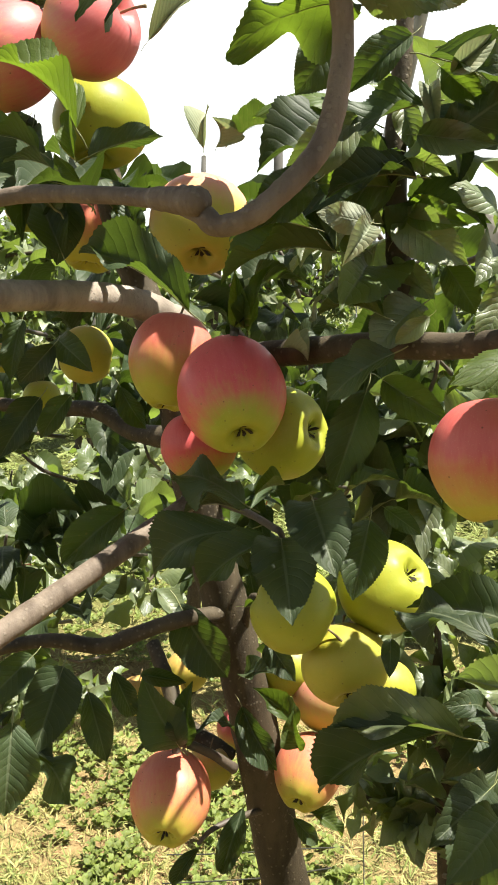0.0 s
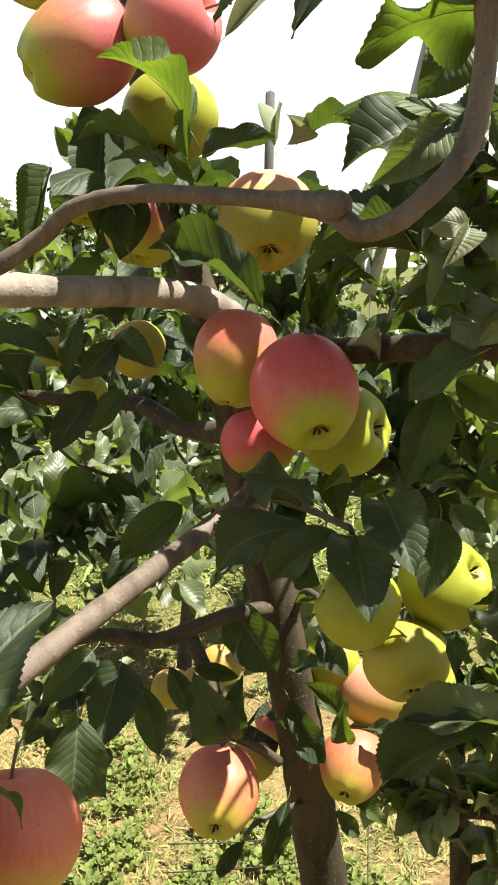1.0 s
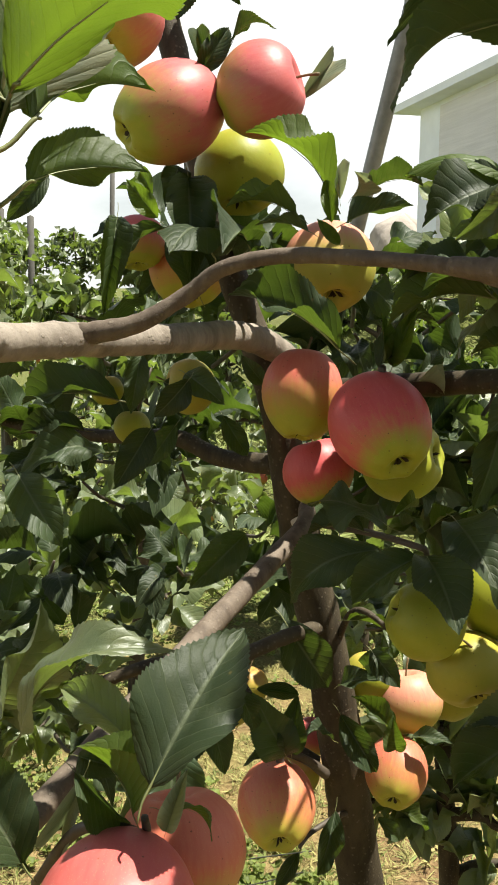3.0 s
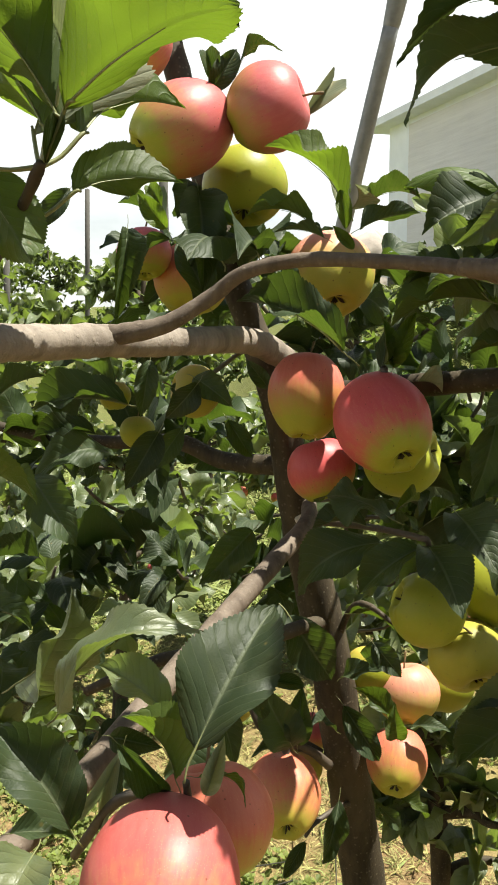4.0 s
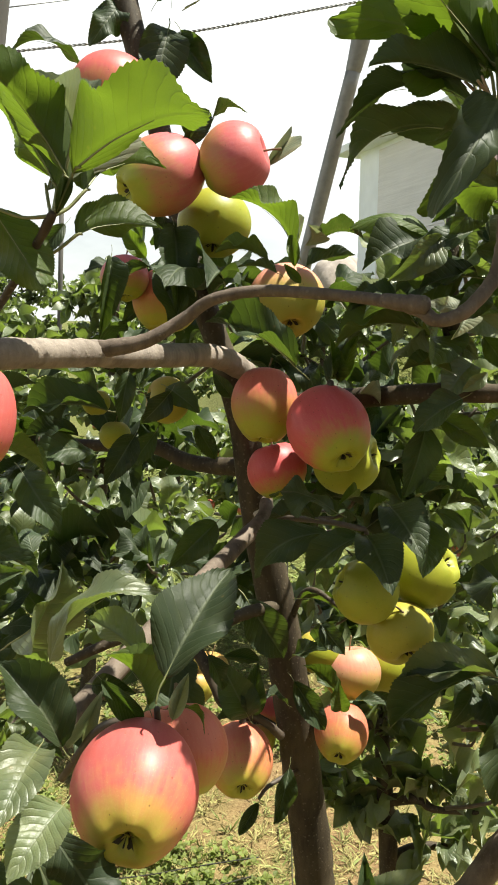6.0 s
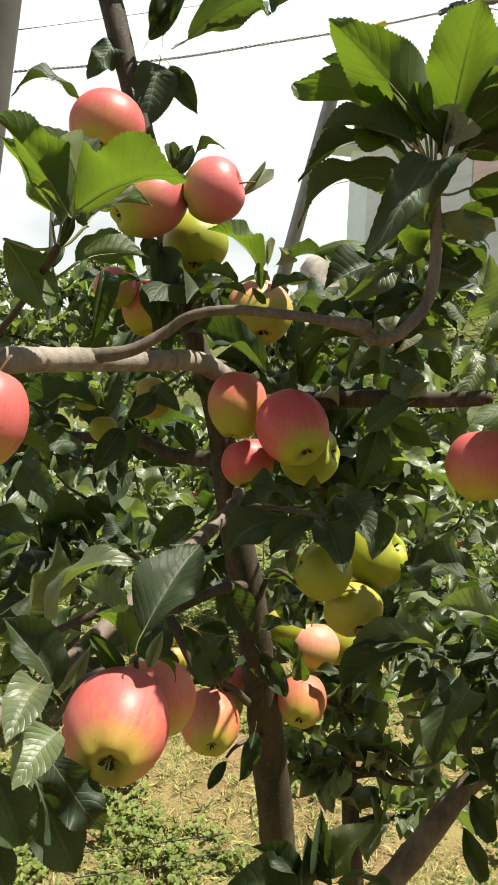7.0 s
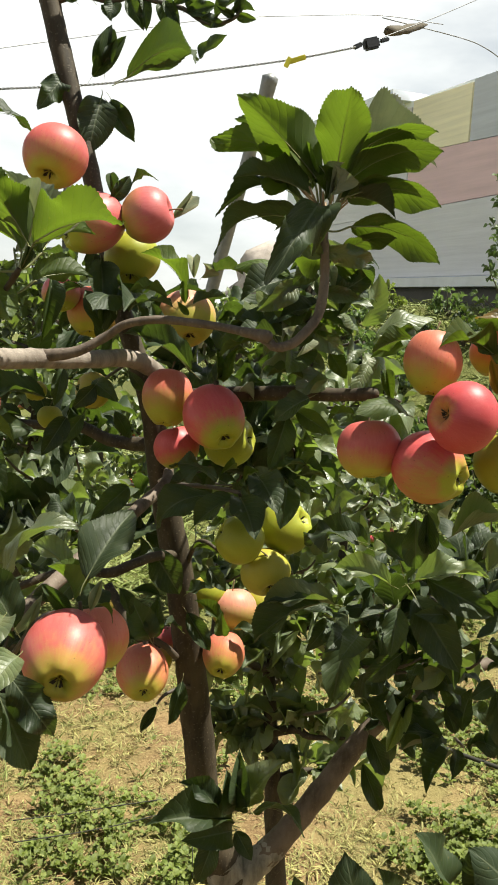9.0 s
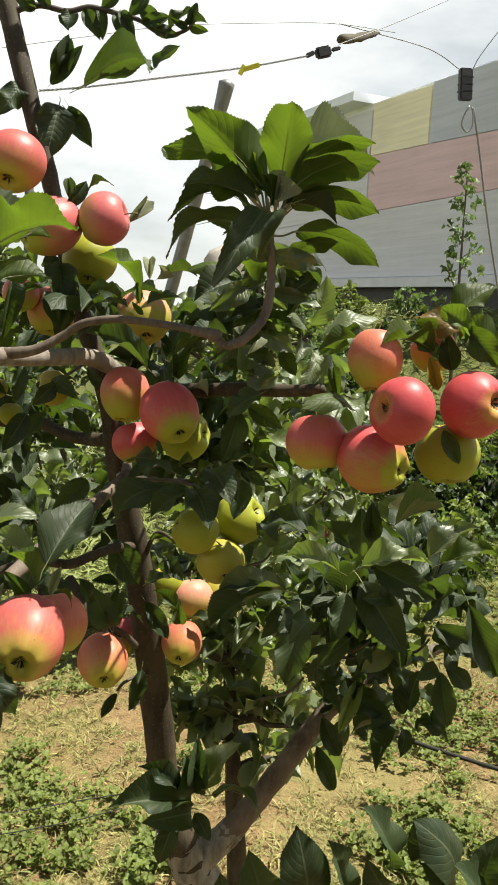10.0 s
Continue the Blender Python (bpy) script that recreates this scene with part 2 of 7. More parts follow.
def bark_material(name, dark, light, scale=1.0):
    m, nt, bsdf = mat_new(name)
    co = nt.nodes.new("ShaderNodeTexCoord")
    geo = nt.nodes.new("ShaderNodeNewGeometry")
    mp = nd(nt, "ShaderNodeMapping", Scale=(60 * scale, 60 * scale, 14 * scale))
    nt.links.new(geo.outputs["Position"], mp.inputs["Vector"])
    long = noise_tex(nt, mp.outputs["Vector"], 1.0, 6, 0.6)
    big = noise_tex(nt, geo.outputs["Position"], 9 * scale, 4)
    fine = noise_tex(nt, geo.outputs["Position"], 320 * scale, 4, 0.65)
    c = mixc(nt, ramp(nt, long, [(0.35, 0.0), (0.65, 1.0)]), dark, light)
    c = mixc(nt, ramp(nt, big, [(0.5, 0.0), (0.68, 0.55)]), c, tuple(x * 1.35 + 0.008 for x in light))
    lent = nd(nt, "ShaderNodeTexVoronoi", Scale=170 * scale)
    nt.links.new(geo.outputs["Position"], lent.inputs["Vector"])
    spot = ramp(nt, lent.outputs["Distance"], [(0.0, 1.0), (0.16, 1.0), (0.26, 0.0)])
    c = mixc(nt, math_node(nt, "MULTIPLY", spot, 0.22), c, (0.26, 0.22, 0.17))
    c = mixc(nt, ramp(nt, fine, [(0.58, 0.0), (0.74, 0.4)]), c, tuple(x * 0.45 for x in dark))
    nt.links.new(c, bsdf.inputs["Base Color"])
    bsdf.inputs["Roughness"].default_value = 0.72
    bsdf.inputs["Specular IOR Level"].default_value = 0.3
    h = math_node(nt, "ADD", long, math_node(nt, "ADD", math_node(nt, "MULTIPLY", fine, 0.5), math_node(nt, "MULTIPLY", spot, 0.25)))
    bump(nt, bsdf, h, 0.7, 0.0014)
    return m


# One bark in two tones: shade put into the trunk's, sunlight into the fork's.
BARK = bark_material("bark_shaded", (0.026, 0.019, 0.011), (0.066, 0.050, 0.030))
BARK_SUNLIT = bark_material("bark_sunlit", (0.155, 0.126, 0.101), (0.285, 0.24, 0.198))
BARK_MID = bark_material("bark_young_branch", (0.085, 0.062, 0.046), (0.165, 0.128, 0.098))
BARK_GREY = bark_material("bark_flaking_grey", (0.13, 0.118, 0.10), (0.31, 0.285, 0.245))
TWIG = simple_material("twig_grey_brown", (0.068, 0.052, 0.038), 0.6, 0.3, 200, 0.3)
CUT_WOOD = simple_material("cut_wood_pale", (0.50, 0.43, 0.33), 0.8, 0.2, 300, 0.2)
PETIOLE_PINK = simple_material("petiole_pinkish", (0.27, 0.19, 0.11), 0.5, 0.25, 120, 0.0)
PETIOLE = simple_material("petiole_green", (0.17, 0.18, 0.07), 0.5, 0.25, 120, 0.0)
STEM = simple_material("apple_stem_brown", (0.16, 0.11, 0.05), 0.7, 0.3, 300, 0.3)
CALYX = simple_material("calyx_dry_brown", (0.026, 0.018, 0.011), 0.9, 0.4, 400, 0.4)
GALV = simple_material("galvanised_steel", (0.22, 0.225, 0.215), 0.5, 0.25, 60, 0.15, 0.35)
CONCRETE = simple_material("weathered_concrete", (0.085, 0.080, 0.070), 0.9, 0.2, 30, 0.3)
WIRE = simple_material("steel_wire", (0.22, 0.22, 0.22), 0.5, 0.2, 200, 0.0, 0.6)
BLACK_PLASTIC = simple_material("black_plastic", (0.018, 0.018, 0.02), 0.5, 0.3, 80, 0.15)
YELLOW_TAG = simple_material("yellow_plastic_tape", (0.62, 0.56, 0.03), 0.45, 0.15, 80, 0.1)
HOSE = simple_material("black_drip_hose", (0.028, 0.026, 0.018), 0.9, 0.3, 90, 0.1)
WALL_WHITE = simple_material("pale_rendered_wall", (0.82, 0.86, 0.93), 0.85, 0.08, 3, 0.1)
NET_BROWN = simple_material("faded_brown_net", (0.075, 0.06, 0.036), 0.85, 0.35, 120, 0.3)
ROCK = simple_material("pale_rock", (0.36, 0.31, 0.27), 0.9, 0.4, 2.2, 0.6, 0.0, 0.08)
KERB_WHITE = simple_material("white_coping", (0.75, 0.75, 0.73), 0.8, 0.1, 6, 0.1)


def sheet_material(name, col):
    """Weathered plastic sheet with fine level creases."""
    m, nt, bsdf = mat_new(name)
    geo = nt.nodes.new("ShaderNodeNewGeometry")
    mp = nd(nt, "ShaderNodeMapping", Scale=(0.35, 0.35, 9.0))
    nt.links.new(geo.outputs["Position"], mp.inputs["Vector"])
    lines = noise_tex(nt, mp.outputs["Vector"], 1.6, 6, 0.65)
    big = noise_tex(nt, geo.outputs["Position"], 0.6, 4)
    f = math_node(nt, "ADD", math_node(nt, "MULTIPLY", lines, 0.6), math_node(nt, "MULTIPLY", big, 0.4))
    c = mixc(nt, ramp(nt, f, [(0.32, 0.0), (0.68, 1.0)]), tuple(x * 0.84 for x in col), tuple(min(1, x * 1.14) for x in col))
    nt.links.new(c, bsdf.inputs["Base Color"])
    bsdf.inputs["Roughness"].default_value = 0.62
    bump(nt, bsdf, lines, 0.35, 0.03)
    return m


SHEET_GREY = sheet_material("grey_sheet", (0.64, 0.63, 0.64))
SHEET_BLUE = sheet_material("bluish_sheet", (0.50, 0.52, 0.57))
SHEET_YELLOW = sheet_material("pale_yellow_sheet", (0.85, 0.78, 0.54))
SHEET_PINK = sheet_material("dusty_pink_sheet", (0.70, 0.49, 0.50))


def soil_material():
    m, nt, bsdf = mat_new("dry_soil_with_straw")
    geo = nt.nodes.new("ShaderNodeNewGeometry")
    pos = geo.outputs["Position"]
    big = noise_tex(nt, pos, 1.3, 5, 0.6)
    mid = noise_tex(nt, pos, 9, 6, 0.65)
    fine = noise_tex(nt, pos, 90, 5, 0.7)
    lump = noise_tex(nt, pos, 34, 4, 0.6)
    c = mixc(nt, ramp(nt, mid, [(0.36, 0.0), (0.62, 1.0)]), (0.135, 0.080, 0.039), (0.25, 0.164, 0.079))
    c = mixc(nt, ramp(nt, lump, [(0.30, 0.6), (0.42, 0.0)]), c, (0.095, 0.060, 0.031))
    c = mixc(nt, ramp(nt, fine, [(0.45, 0.0), (0.72, 0.7)]), c, (0.33, 0.245, 0.12))
    c = mixc(nt, ramp(nt, fine, [(0.30, 0.85), (0.44, 0.0)]), c, (0.07, 0.044, 0.024))
    c = mixc(nt, ramp(nt, big, [(0.44, 0.0), (0.58, 0.6)]), c, (0.21, 0.19, 0.07))
    sep = nt.nodes.new("ShaderNodeSeparateXYZ")      # a grassy sward between the rows further on
    nt.links.new(pos, sep.inputs[0])
    far = math_node(nt, "ADD", math_node(nt, "MULTIPLY", sep.outputs["Y"], 0.1), math_node(nt, "MULTIPLY", mid, 0.25))
    c = mixc(nt, ramp(nt, far, [(0.44, 0.0), (0.58, 0.85)]), c, mixc(nt, ramp(nt, fine, [(0.35, 0.0), (0.65, 1.0)]), (0.045, 0.062, 0.016), (0.13, 0.15, 0.04)))
    nt.links.new(c, bsdf.inputs["Base Color"])
    bsdf.inputs["Roughness"].default_value = 0.95
    bsdf.inputs["Specular IOR Level"].default_value = 0.15
    h = math_node(nt, "ADD", math_node(nt, "ADD", mid, math_node(nt, "MULTIPLY", lump, 0.7)), math_node(nt, "MULTIPLY", fine, 0.35))
    bump(nt, bsdf, h, 0.9, 0.022)
    return m


SOIL = soil_material()

# ---- builders ----


def mesh_from(name, verts, faces, mats, uvs=None, face_mat=None, smooth=True):
    me = bpy.data.meshes.new(name)
    me.from_pydata([tuple(v) for v in verts], [], [tuple(int(i) for i in f) for f in faces])
    for m in mats:
        me.materials.append(m)
    if uvs is not None:
        layer = me.uv_layers.new(name="uv")
        idx = np.empty(len(me.loops), dtype=np.int32)
        me.loops.foreach_get("vertex_index", idx)
        layer.data.foreach_set("uv", np.asarray(uvs, dtype=np.float32)[idx].ravel())
    if face_mat is not None:
        me.polygons.foreach_set("material_index", np.asarray(face_mat, dtype=np.int32))
    me.polygons.foreach_set("use_smooth", np.full(len(me.polygons), smooth))
    me.update()
    return me


def part(name, data, parent, label=""):
    ob = new(name, data)
    ob.parent = parent
    if label:
        ob["label"] = label
    return ob


def smooth_path(points, steps=6):
    """Catmull-Rom through rows of x, y, z, radius."""
    p = np.array(points, dtype=float)
    p = np.vstack([2 * p[0] - p[1], p, 2 * p[-1] - p[-2]])
    rows = []
    for i in range(1, len(p) - 2):
        for s in np.linspace(0, 1, steps, endpoint=False):
            a, b, c, d = p[i - 1], p[i], p[i + 1], p[i + 2]
            rows.append(0.5 * (2 * b + (c - a) * s + (2 * a - 5 * b + 4 * c - d) * s * s + (3 * b - a - 3 * c + d) * s ** 3))
    rows.append(p[-2])
    return np.array(rows)


def tube_arrays(points, sides=10, steps=6, rough=0.06, seed=0, knots=0.0):
    rows = smooth_path(points, steps)
    r = np.random.default_rng(seed)
    tang = np.gradient(rows[:, :3], axis=0)
    tang /= np.linalg.norm(tang, axis=1)[:, None] + 1e-9
    ref = np.array([0.31, 0.83, 0.46])
    verts, faces = [], []
    bulge = 1 + rough * (r.random(len(rows)) - 0.5)
    if knots:
        for k in range(2, len(rows) - 2, 5):
            bulge[k] += knots
    for i, (row, t) in enumerate(zip(rows, tang)):
        a = np.cross(t, ref)
        a /= np.linalg.norm(a)
        b = np.cross(t, a)
        for k in range(sides):
            th = 2 * math.pi * k / sides
            rad = max(row[3], 0.0004) * bulge[i] * (1 + rough * (r.random() - 0.5))
            verts.append(row[:3] + rad * (math.cos(th) * a + math.sin(th) * b))
    for i in range(len(rows) - 1):
        for k in range(sides):
            k2 = (k + 1) % sides
            faces.append((i * sides + k, i * sides + k2, (i + 1) * sides + k2, (i + 1) * sides + k))
    n = len(verts)
    verts += [rows[0, :3] - tang[0] * rows[0, 3] * 0.3, rows[-1, :3] + tang[-1] * rows[-1, 3] * 0.5]
    for k in range(sides):
        k2 = (k + 1) % sides
        faces.append((n, k2, k))
        faces.append((n + 1, n - sides + k, n - sides + k2))
    return verts, faces


def tube(name, points, mat, parent=None, label="", sides=10, steps=6, rough=0.06, seed=0, knots=0.0):
    v, f = tube_arrays(points, sides, steps, rough, seed, knots)
    return part(name, mesh_from(name, v, f, [mat]), parent, label)


def bevel_box(name, size, mat, parent, at, bevel=0.004, label=""):
    bm = bmesh.new()
    bmesh.ops.create_cube(bm, size=1.0)
    bmesh.ops.scale(bm, vec=size, verts=bm.verts)
    bmesh.ops.bevel(bm, geom=bm.edges[:], offset=bevel, segments=2, affect="EDGES")
    me = bpy.data.meshes.new(name)
    bm.to_mesh(me)
    bm.free()
    me.materials.append(mat)
    ob = part(name, me, parent, label)
    ob.matrix_local = at if isinstance(at, Matrix) else Matrix.Translation(at)
    return ob


# -- leaves: blade along +y from (0,0,0) to the tip, upper side +z, unit length and unit width --
def leaf_arrays(rows, cols, fold, droop, wave, serrate, seed, twist=0.0, curl=0.0):
    r = np.random.default_rng(seed)
    ph = r.random(4) * 6.28
    verts, faces, uvs = [], [], []
    half = cols // 2
    for i in range(rows + 1):
        t = i / rows
        w = 0.53 * (math.sin(math.pi * min(1, t ** 0.84)) ** 0.80) * (1.0 - 0.10 * t)
        if t > 0.90:
            w *= 1 - 0.35 * (t - 0.90) / 0.10
        if i in (0, rows):
            w = 0.004
        tooth = serrate * (1 if i % 2 else -1) if 0 < i < rows else 0
        for k in range(-half, half + 1):
            s = k / half
            edge = abs(s) == 1
            x = s * w * (1 + (tooth if edge else 0))
            y = t + (0.006 * tooth / max(serrate, 1e-6) if edge and serrate else 0)
            z = fold * abs(x) * 2 - curl * (abs(s) ** 2) * w
            z += wave * (s * s) * math.sin(9 * t + ph[0] + (1.6 if s > 0 else 0)) * w * 2 + 0.25 * wave * abs(s) * math.sin(14 * t + ph[1]) + 0.10 * wave * s ** 3 * math.sin(29 * t + ph[2])
            z += droop * 4 * t * (1 - t) * 0.5
            xx = x * math.cos(twist * t) - z * math.sin(twist * t) * 0.6
            zz = z + x * math.sin(twist * t)
            verts.append((xx, y, zz))
            uvs.append((0.5 + s * 0.5, t))
    n = 2 * half + 1
    for i in range(rows):
        for k in range(n - 1):
            a = i * n + k
            faces.append((a, a + 1, a + n + 1, a + n))
    return verts, faces, uvs


LEAF_SHAPES = [(0.16, 0.20, 0.10, 0.05, 0.0), (0.28, 0.30, 0.13, 0.18, 0.05), (0.60, 0.34, 0.09, 0.0, 0.0), (0.06, 0.36, 0.20, -0.24, 0.2),
               (0.22, 0.58, 0.12, 0.22, 0.25), (0.08, 0.16, 0.17, 0.1, 0.4), (0.10, 0.40, 0.07, 0.08, 0.30)]


def hero_leaf_mesh(i, mat, stalk):
    fold, droop, wave, twist, curl = LEAF_SHAPES[i]
    v, f, u = leaf_arrays(60, 8, fold, droop, wave, 0.022, 50 + i, twist, curl)
    fm = [0] * len(f)
    # petiole behind the blade
    rows = [(0.02, -0.17, -0.075, 0.007), (0, -0.09, -0.03, 0.007)][:2 * stalk] + [(0, 0.0, 0.0, 0.008), (0, 0.28, droop * 0.40 - 0.004, 0.005), (0, 0.6, droop * 0.48 - 0.002, 0.002)]
    pv, pf = tube_arrays(rows, 5, 3, 0.0, i)
    n = len(v)
    v = list(v) + [(p[0] * 1.8, p[1], p[2]) for p in pv]
    u = list(u) + [(0.5, 0.1)] * len(pv)
    f = list(f) + [tuple(k + n for k in q) for q in pf]
    fm += [1] * len(pf)
    return mesh_from("leaf", v, f, [mat, PETIOLE], u, fm)


HERO = {}


def leaf(parent, base, tip, up, width=0.55, shape=0, mat=None, node=None):
    """One leaf of a branch from its blade's base to its tip, its upper side towards up; width as a share of its length;
    with a node, its own petiole runs from there to the blade."""
    mat = mat or LEAF
    key = (shape, mat.name, node is None)
    if key not in HERO:
        HERO[key] = hero_leaf_mesh(shape, mat, node is None)
    if node is not None:
        a, c = np.array(node), np.array(base)
        e = c + (np.array(tip) - c) * 0.06
        q = a + (c - a) * 0.5 - np.array([0, 0, 0.10]) * np.linalg.norm(c - a)
        tube("petiole", [(*a, 0.0016), (*q, 0.0012), (*c, 0.0012), (*e, 0.0008)], PETIOLE, parent, "", 6, 4, 0.05)
    b, t = Vector(base), Vector(tip)
    y = t - b
    ln = y.length
    y.normalize()
    z = Vector(up) - y * Vector(up).dot(y)
    z.normalize()
    x = y.cross(z)
    m = Matrix((x * ln * width * 0.93, y * ln, z * ln)).transposed().to_4x4()
    m.translation = b
    ob = new("leaf", HERO[key])
    ob.parent = parent
    ob.matrix_local = m
    return ob


LOW = [leaf_arrays(6, 2, 0.25, 0.35, 0.12, 0.0, 3), leaf_arrays(6, 2, 0.5, 0.5, 0.10, 0.0, 4), leaf_arrays(6, 2, 0.05, 0.6, 0.2, 0.0, 5, 0.5), leaf_arrays(6, 2, -0.1, 0.3, 0.25, 0.0, 6, -0.5)]
LOW = [(np.array(v), np.array(f), np.array(u)) for v, f, u in LOW]


BLADES = [leaf_arrays(2, 2, 0.015, d, 0.0, 0.0, 9) for d in (0.05, 0.15, 0.35)]
SMALL = [leaf_arrays(4, 2, f, d, 0.15, 0.0, 12) for f, d in ((0.1, 0.08), (0.02, 0.15), (0.2, 0.1))]
SMALL = [(np.array(v), np.array(f), np.array(u)) for v, f, u in SMALL]
BLADES = [(np.array(v), np.array(f), np.array(u)) for v, f, u in BLADES]


def scatter_leaves(bases, dirs, ups, lengths, widths, r, shapes=None):
    """Joined arrays of many leaves, one for each row of bases."""
    vs, fs, us, n = [], [], [], 0
    shapes = shapes or LOW
    pick = r.integers(0, len(shapes), len(bases))
    for b, d, u, ln, w, p in zip(bases, dirs, ups, lengths, widths, pick):
        d = d / (np.linalg.norm(d) + 1e-9)
        z = u - d * np.dot(u, d)
        z /= np.linalg.norm(z) + 1e-9
        x = np.cross(d, z)
        v, f, q = shapes[p]
        vs.append(b + ln * (v[:, :1] * w * x + v[:, 1:2] * d + v[:, 2:3] * z))
        fs.append(f + n)
        us.append(q)
        n += len(v)
    return np.vstack(vs), np.vstack(fs), np.vstack(us)


def rosette(centre, axis, count, size, r, spread=0.9, hang=0.25):
    """Bases, directions, up vectors, lengths and widths of the leaves of one spur."""
    axis = np.asarray(axis, float)
    axis = axis / (np.linalg.norm(axis) + 1e-9)
    ref = np.array([0.2, 0.3, 0.93]) if abs(axis[2]) < 0.9 else np.array([1.0, 0.2, 0.1])
    a = np.cross(axis, ref)
    a /= np.linalg.norm(a)
    b = np.cross(axis, a)
    out = []
    for k in range(count):
        th = 2.4 * k + r.random() * 0.8
        lean = spread * (0.5 + 0.7 * r.random())
        d = axis * math.cos(lean) + (a * math.cos(th) + b * math.sin(th)) * math.sin(lean)
        d = d + np.array([0, 0, -hang * r.random()])
        up = np.array([0, 0, 1.0]) * 0.8 + axis * 0.5 + (r.random(3) - 0.5) * 0.9
        ln = size * (0.65 + 0.6 * r.random())
        base = np.asarray(centre) + d / np.linalg.norm(d) * ln * 0.28
        out.append((base, d, up, ln, 0.40 + 0.18 * r.random()))
    return out


def foliage(name, rows, mat, parent, r, label="", kind=True, shapes=None):
    b, d, u, ln, w = zip(*rows)
    v, f, q = scatter_leaves(np.array(b), np.array(d), np.array(u), ln, w, r, shapes)
    ob = part(name, mesh_from(name, v, f, [mat], q), parent, label)
    if kind:
        ob["kind"] = "stuff"
    return ob


# -- apples: centre at the origin, stem towards +z, widest radius 1 --
def apple_mesh(seed, tall, shoulder, lobes):
    r = np.random.default_rng(seed)
    segs, rows = 36, 26
    verts, faces = [], []
    for i in range(rows + 1):
        th = math.pi * i / rows
        for k in range(segs):
            ph = 2 * math.pi * k / segs
            rad = math.sin(th) ** 0.86 if 0 < i < rows else 0.0
            z = math.cos(th) * tall
            # hollow at the stem, basin with five ribs at the calyx
            z -= 0.36 * math.exp(-(rad / 0.26) ** 2) if z > 0 else 0
            if z < 0:
                z += (0.36 + 0.05 * math.cos(5 * ph + seed)) * math.exp(-(rad / 0.27) ** 2)
                low = max(0.0, -z / tall)
                rad *= 1 - shoulder * low ** 1.4
                rib = lobes * math.cos(5 * ph + seed) * low ** 2
                z += -rib * 0.6 * math.exp(-((rad - 0.42) / 0.22) ** 2)
            rad *= 1 + 0.018 * math.cos(2 * ph + seed) + 0.012 * math.cos(3 * ph + 2 * seed) + lobes * 0.3 * math.cos(5 * ph + seed) * max(0, -math.cos(th))
            z += 0.03 * rad * math.cos(ph + seed * 1.7)
            verts.append((rad * math.cos(ph), rad * math.sin(ph), z))
    for i in range(rows):
        for k in range(segs):
            k2 = (k + 1) % segs
            faces.append((i * segs + k, (i + 1) * segs + k, (i + 1) * segs + k2, i * segs + k2))
    me = mesh_from("apple", verts, faces, [SKIN["red"]])
    bm = bmesh.new()
    bm.from_mesh(me)
    bmesh.ops.remove_doubles(bm, verts=bm.verts, dist=1e-5)
    for fc in bm.faces:
        fc.smooth = True
    bm.to_mesh(me)
    bm.free()
    return me


APPLE_MESH = {"round": apple_mesh(1, 0.95, 0.10, 0.05), "tall": apple_mesh(2, 1.17, 0.17, 0.06), "squat": apple_mesh(3, 0.88, 0.08, 0.04), "cone": apple_mesh(4, 1.04, 0.26, 0.08)}


def calyx_mesh():
    """A tuft of short dry sepals round a dark eye."""
    r = np.random.default_rng(8)
    v, f = [], []
    for k in range(5):
        a = 2 * math.pi * k / 5 + 0.25 * (r.random() - 0.5)
        n = len(v)
        out, dip = 0.07 + 0.09 * r.random(), -0.02 - 0.09 * r.random()
        for rad, da, z in ((0.02, -0.9, 0.03), (0.02, 0.9, 0.03), (out * 0.7, 0.42, dip), (out * 0.7, -0.42, dip), (out, 0.15, dip * 1.8 + 0.02)):
            v.append((rad * math.cos(a + da), rad * math.sin(a + da), z))
        f += [(n, n + 1, n + 2, n + 3), (n + 3, n + 2, n + 4)]
    n = len(v)
    for k in range(12):
        a = 2 * math.pi * k / 12
        v.append((0.15 * math.cos(a), 0.15 * math.sin(a), -0.03))
    v.append((0, 0, 0.06))
    f += [(n + k, n + (k + 1) % 12, n + 12) for k in range(12)]
    return mesh_from("calyx", v, f, [CALYX])


CALYX_MESH = calyx_mesh()
_sv, _sf = tube_arrays([(0, 0, 0.50, 0.035), (0.03, 0.01, 0.78, 0.03), (0.09, 0.0, 1.05, 0.028), (0.16, 0.02, 1.28, 0.04)], 7, 4, 0.05, 2)
STEM_MESH = mesh_from("stem", _sv, _sf, [STEM])


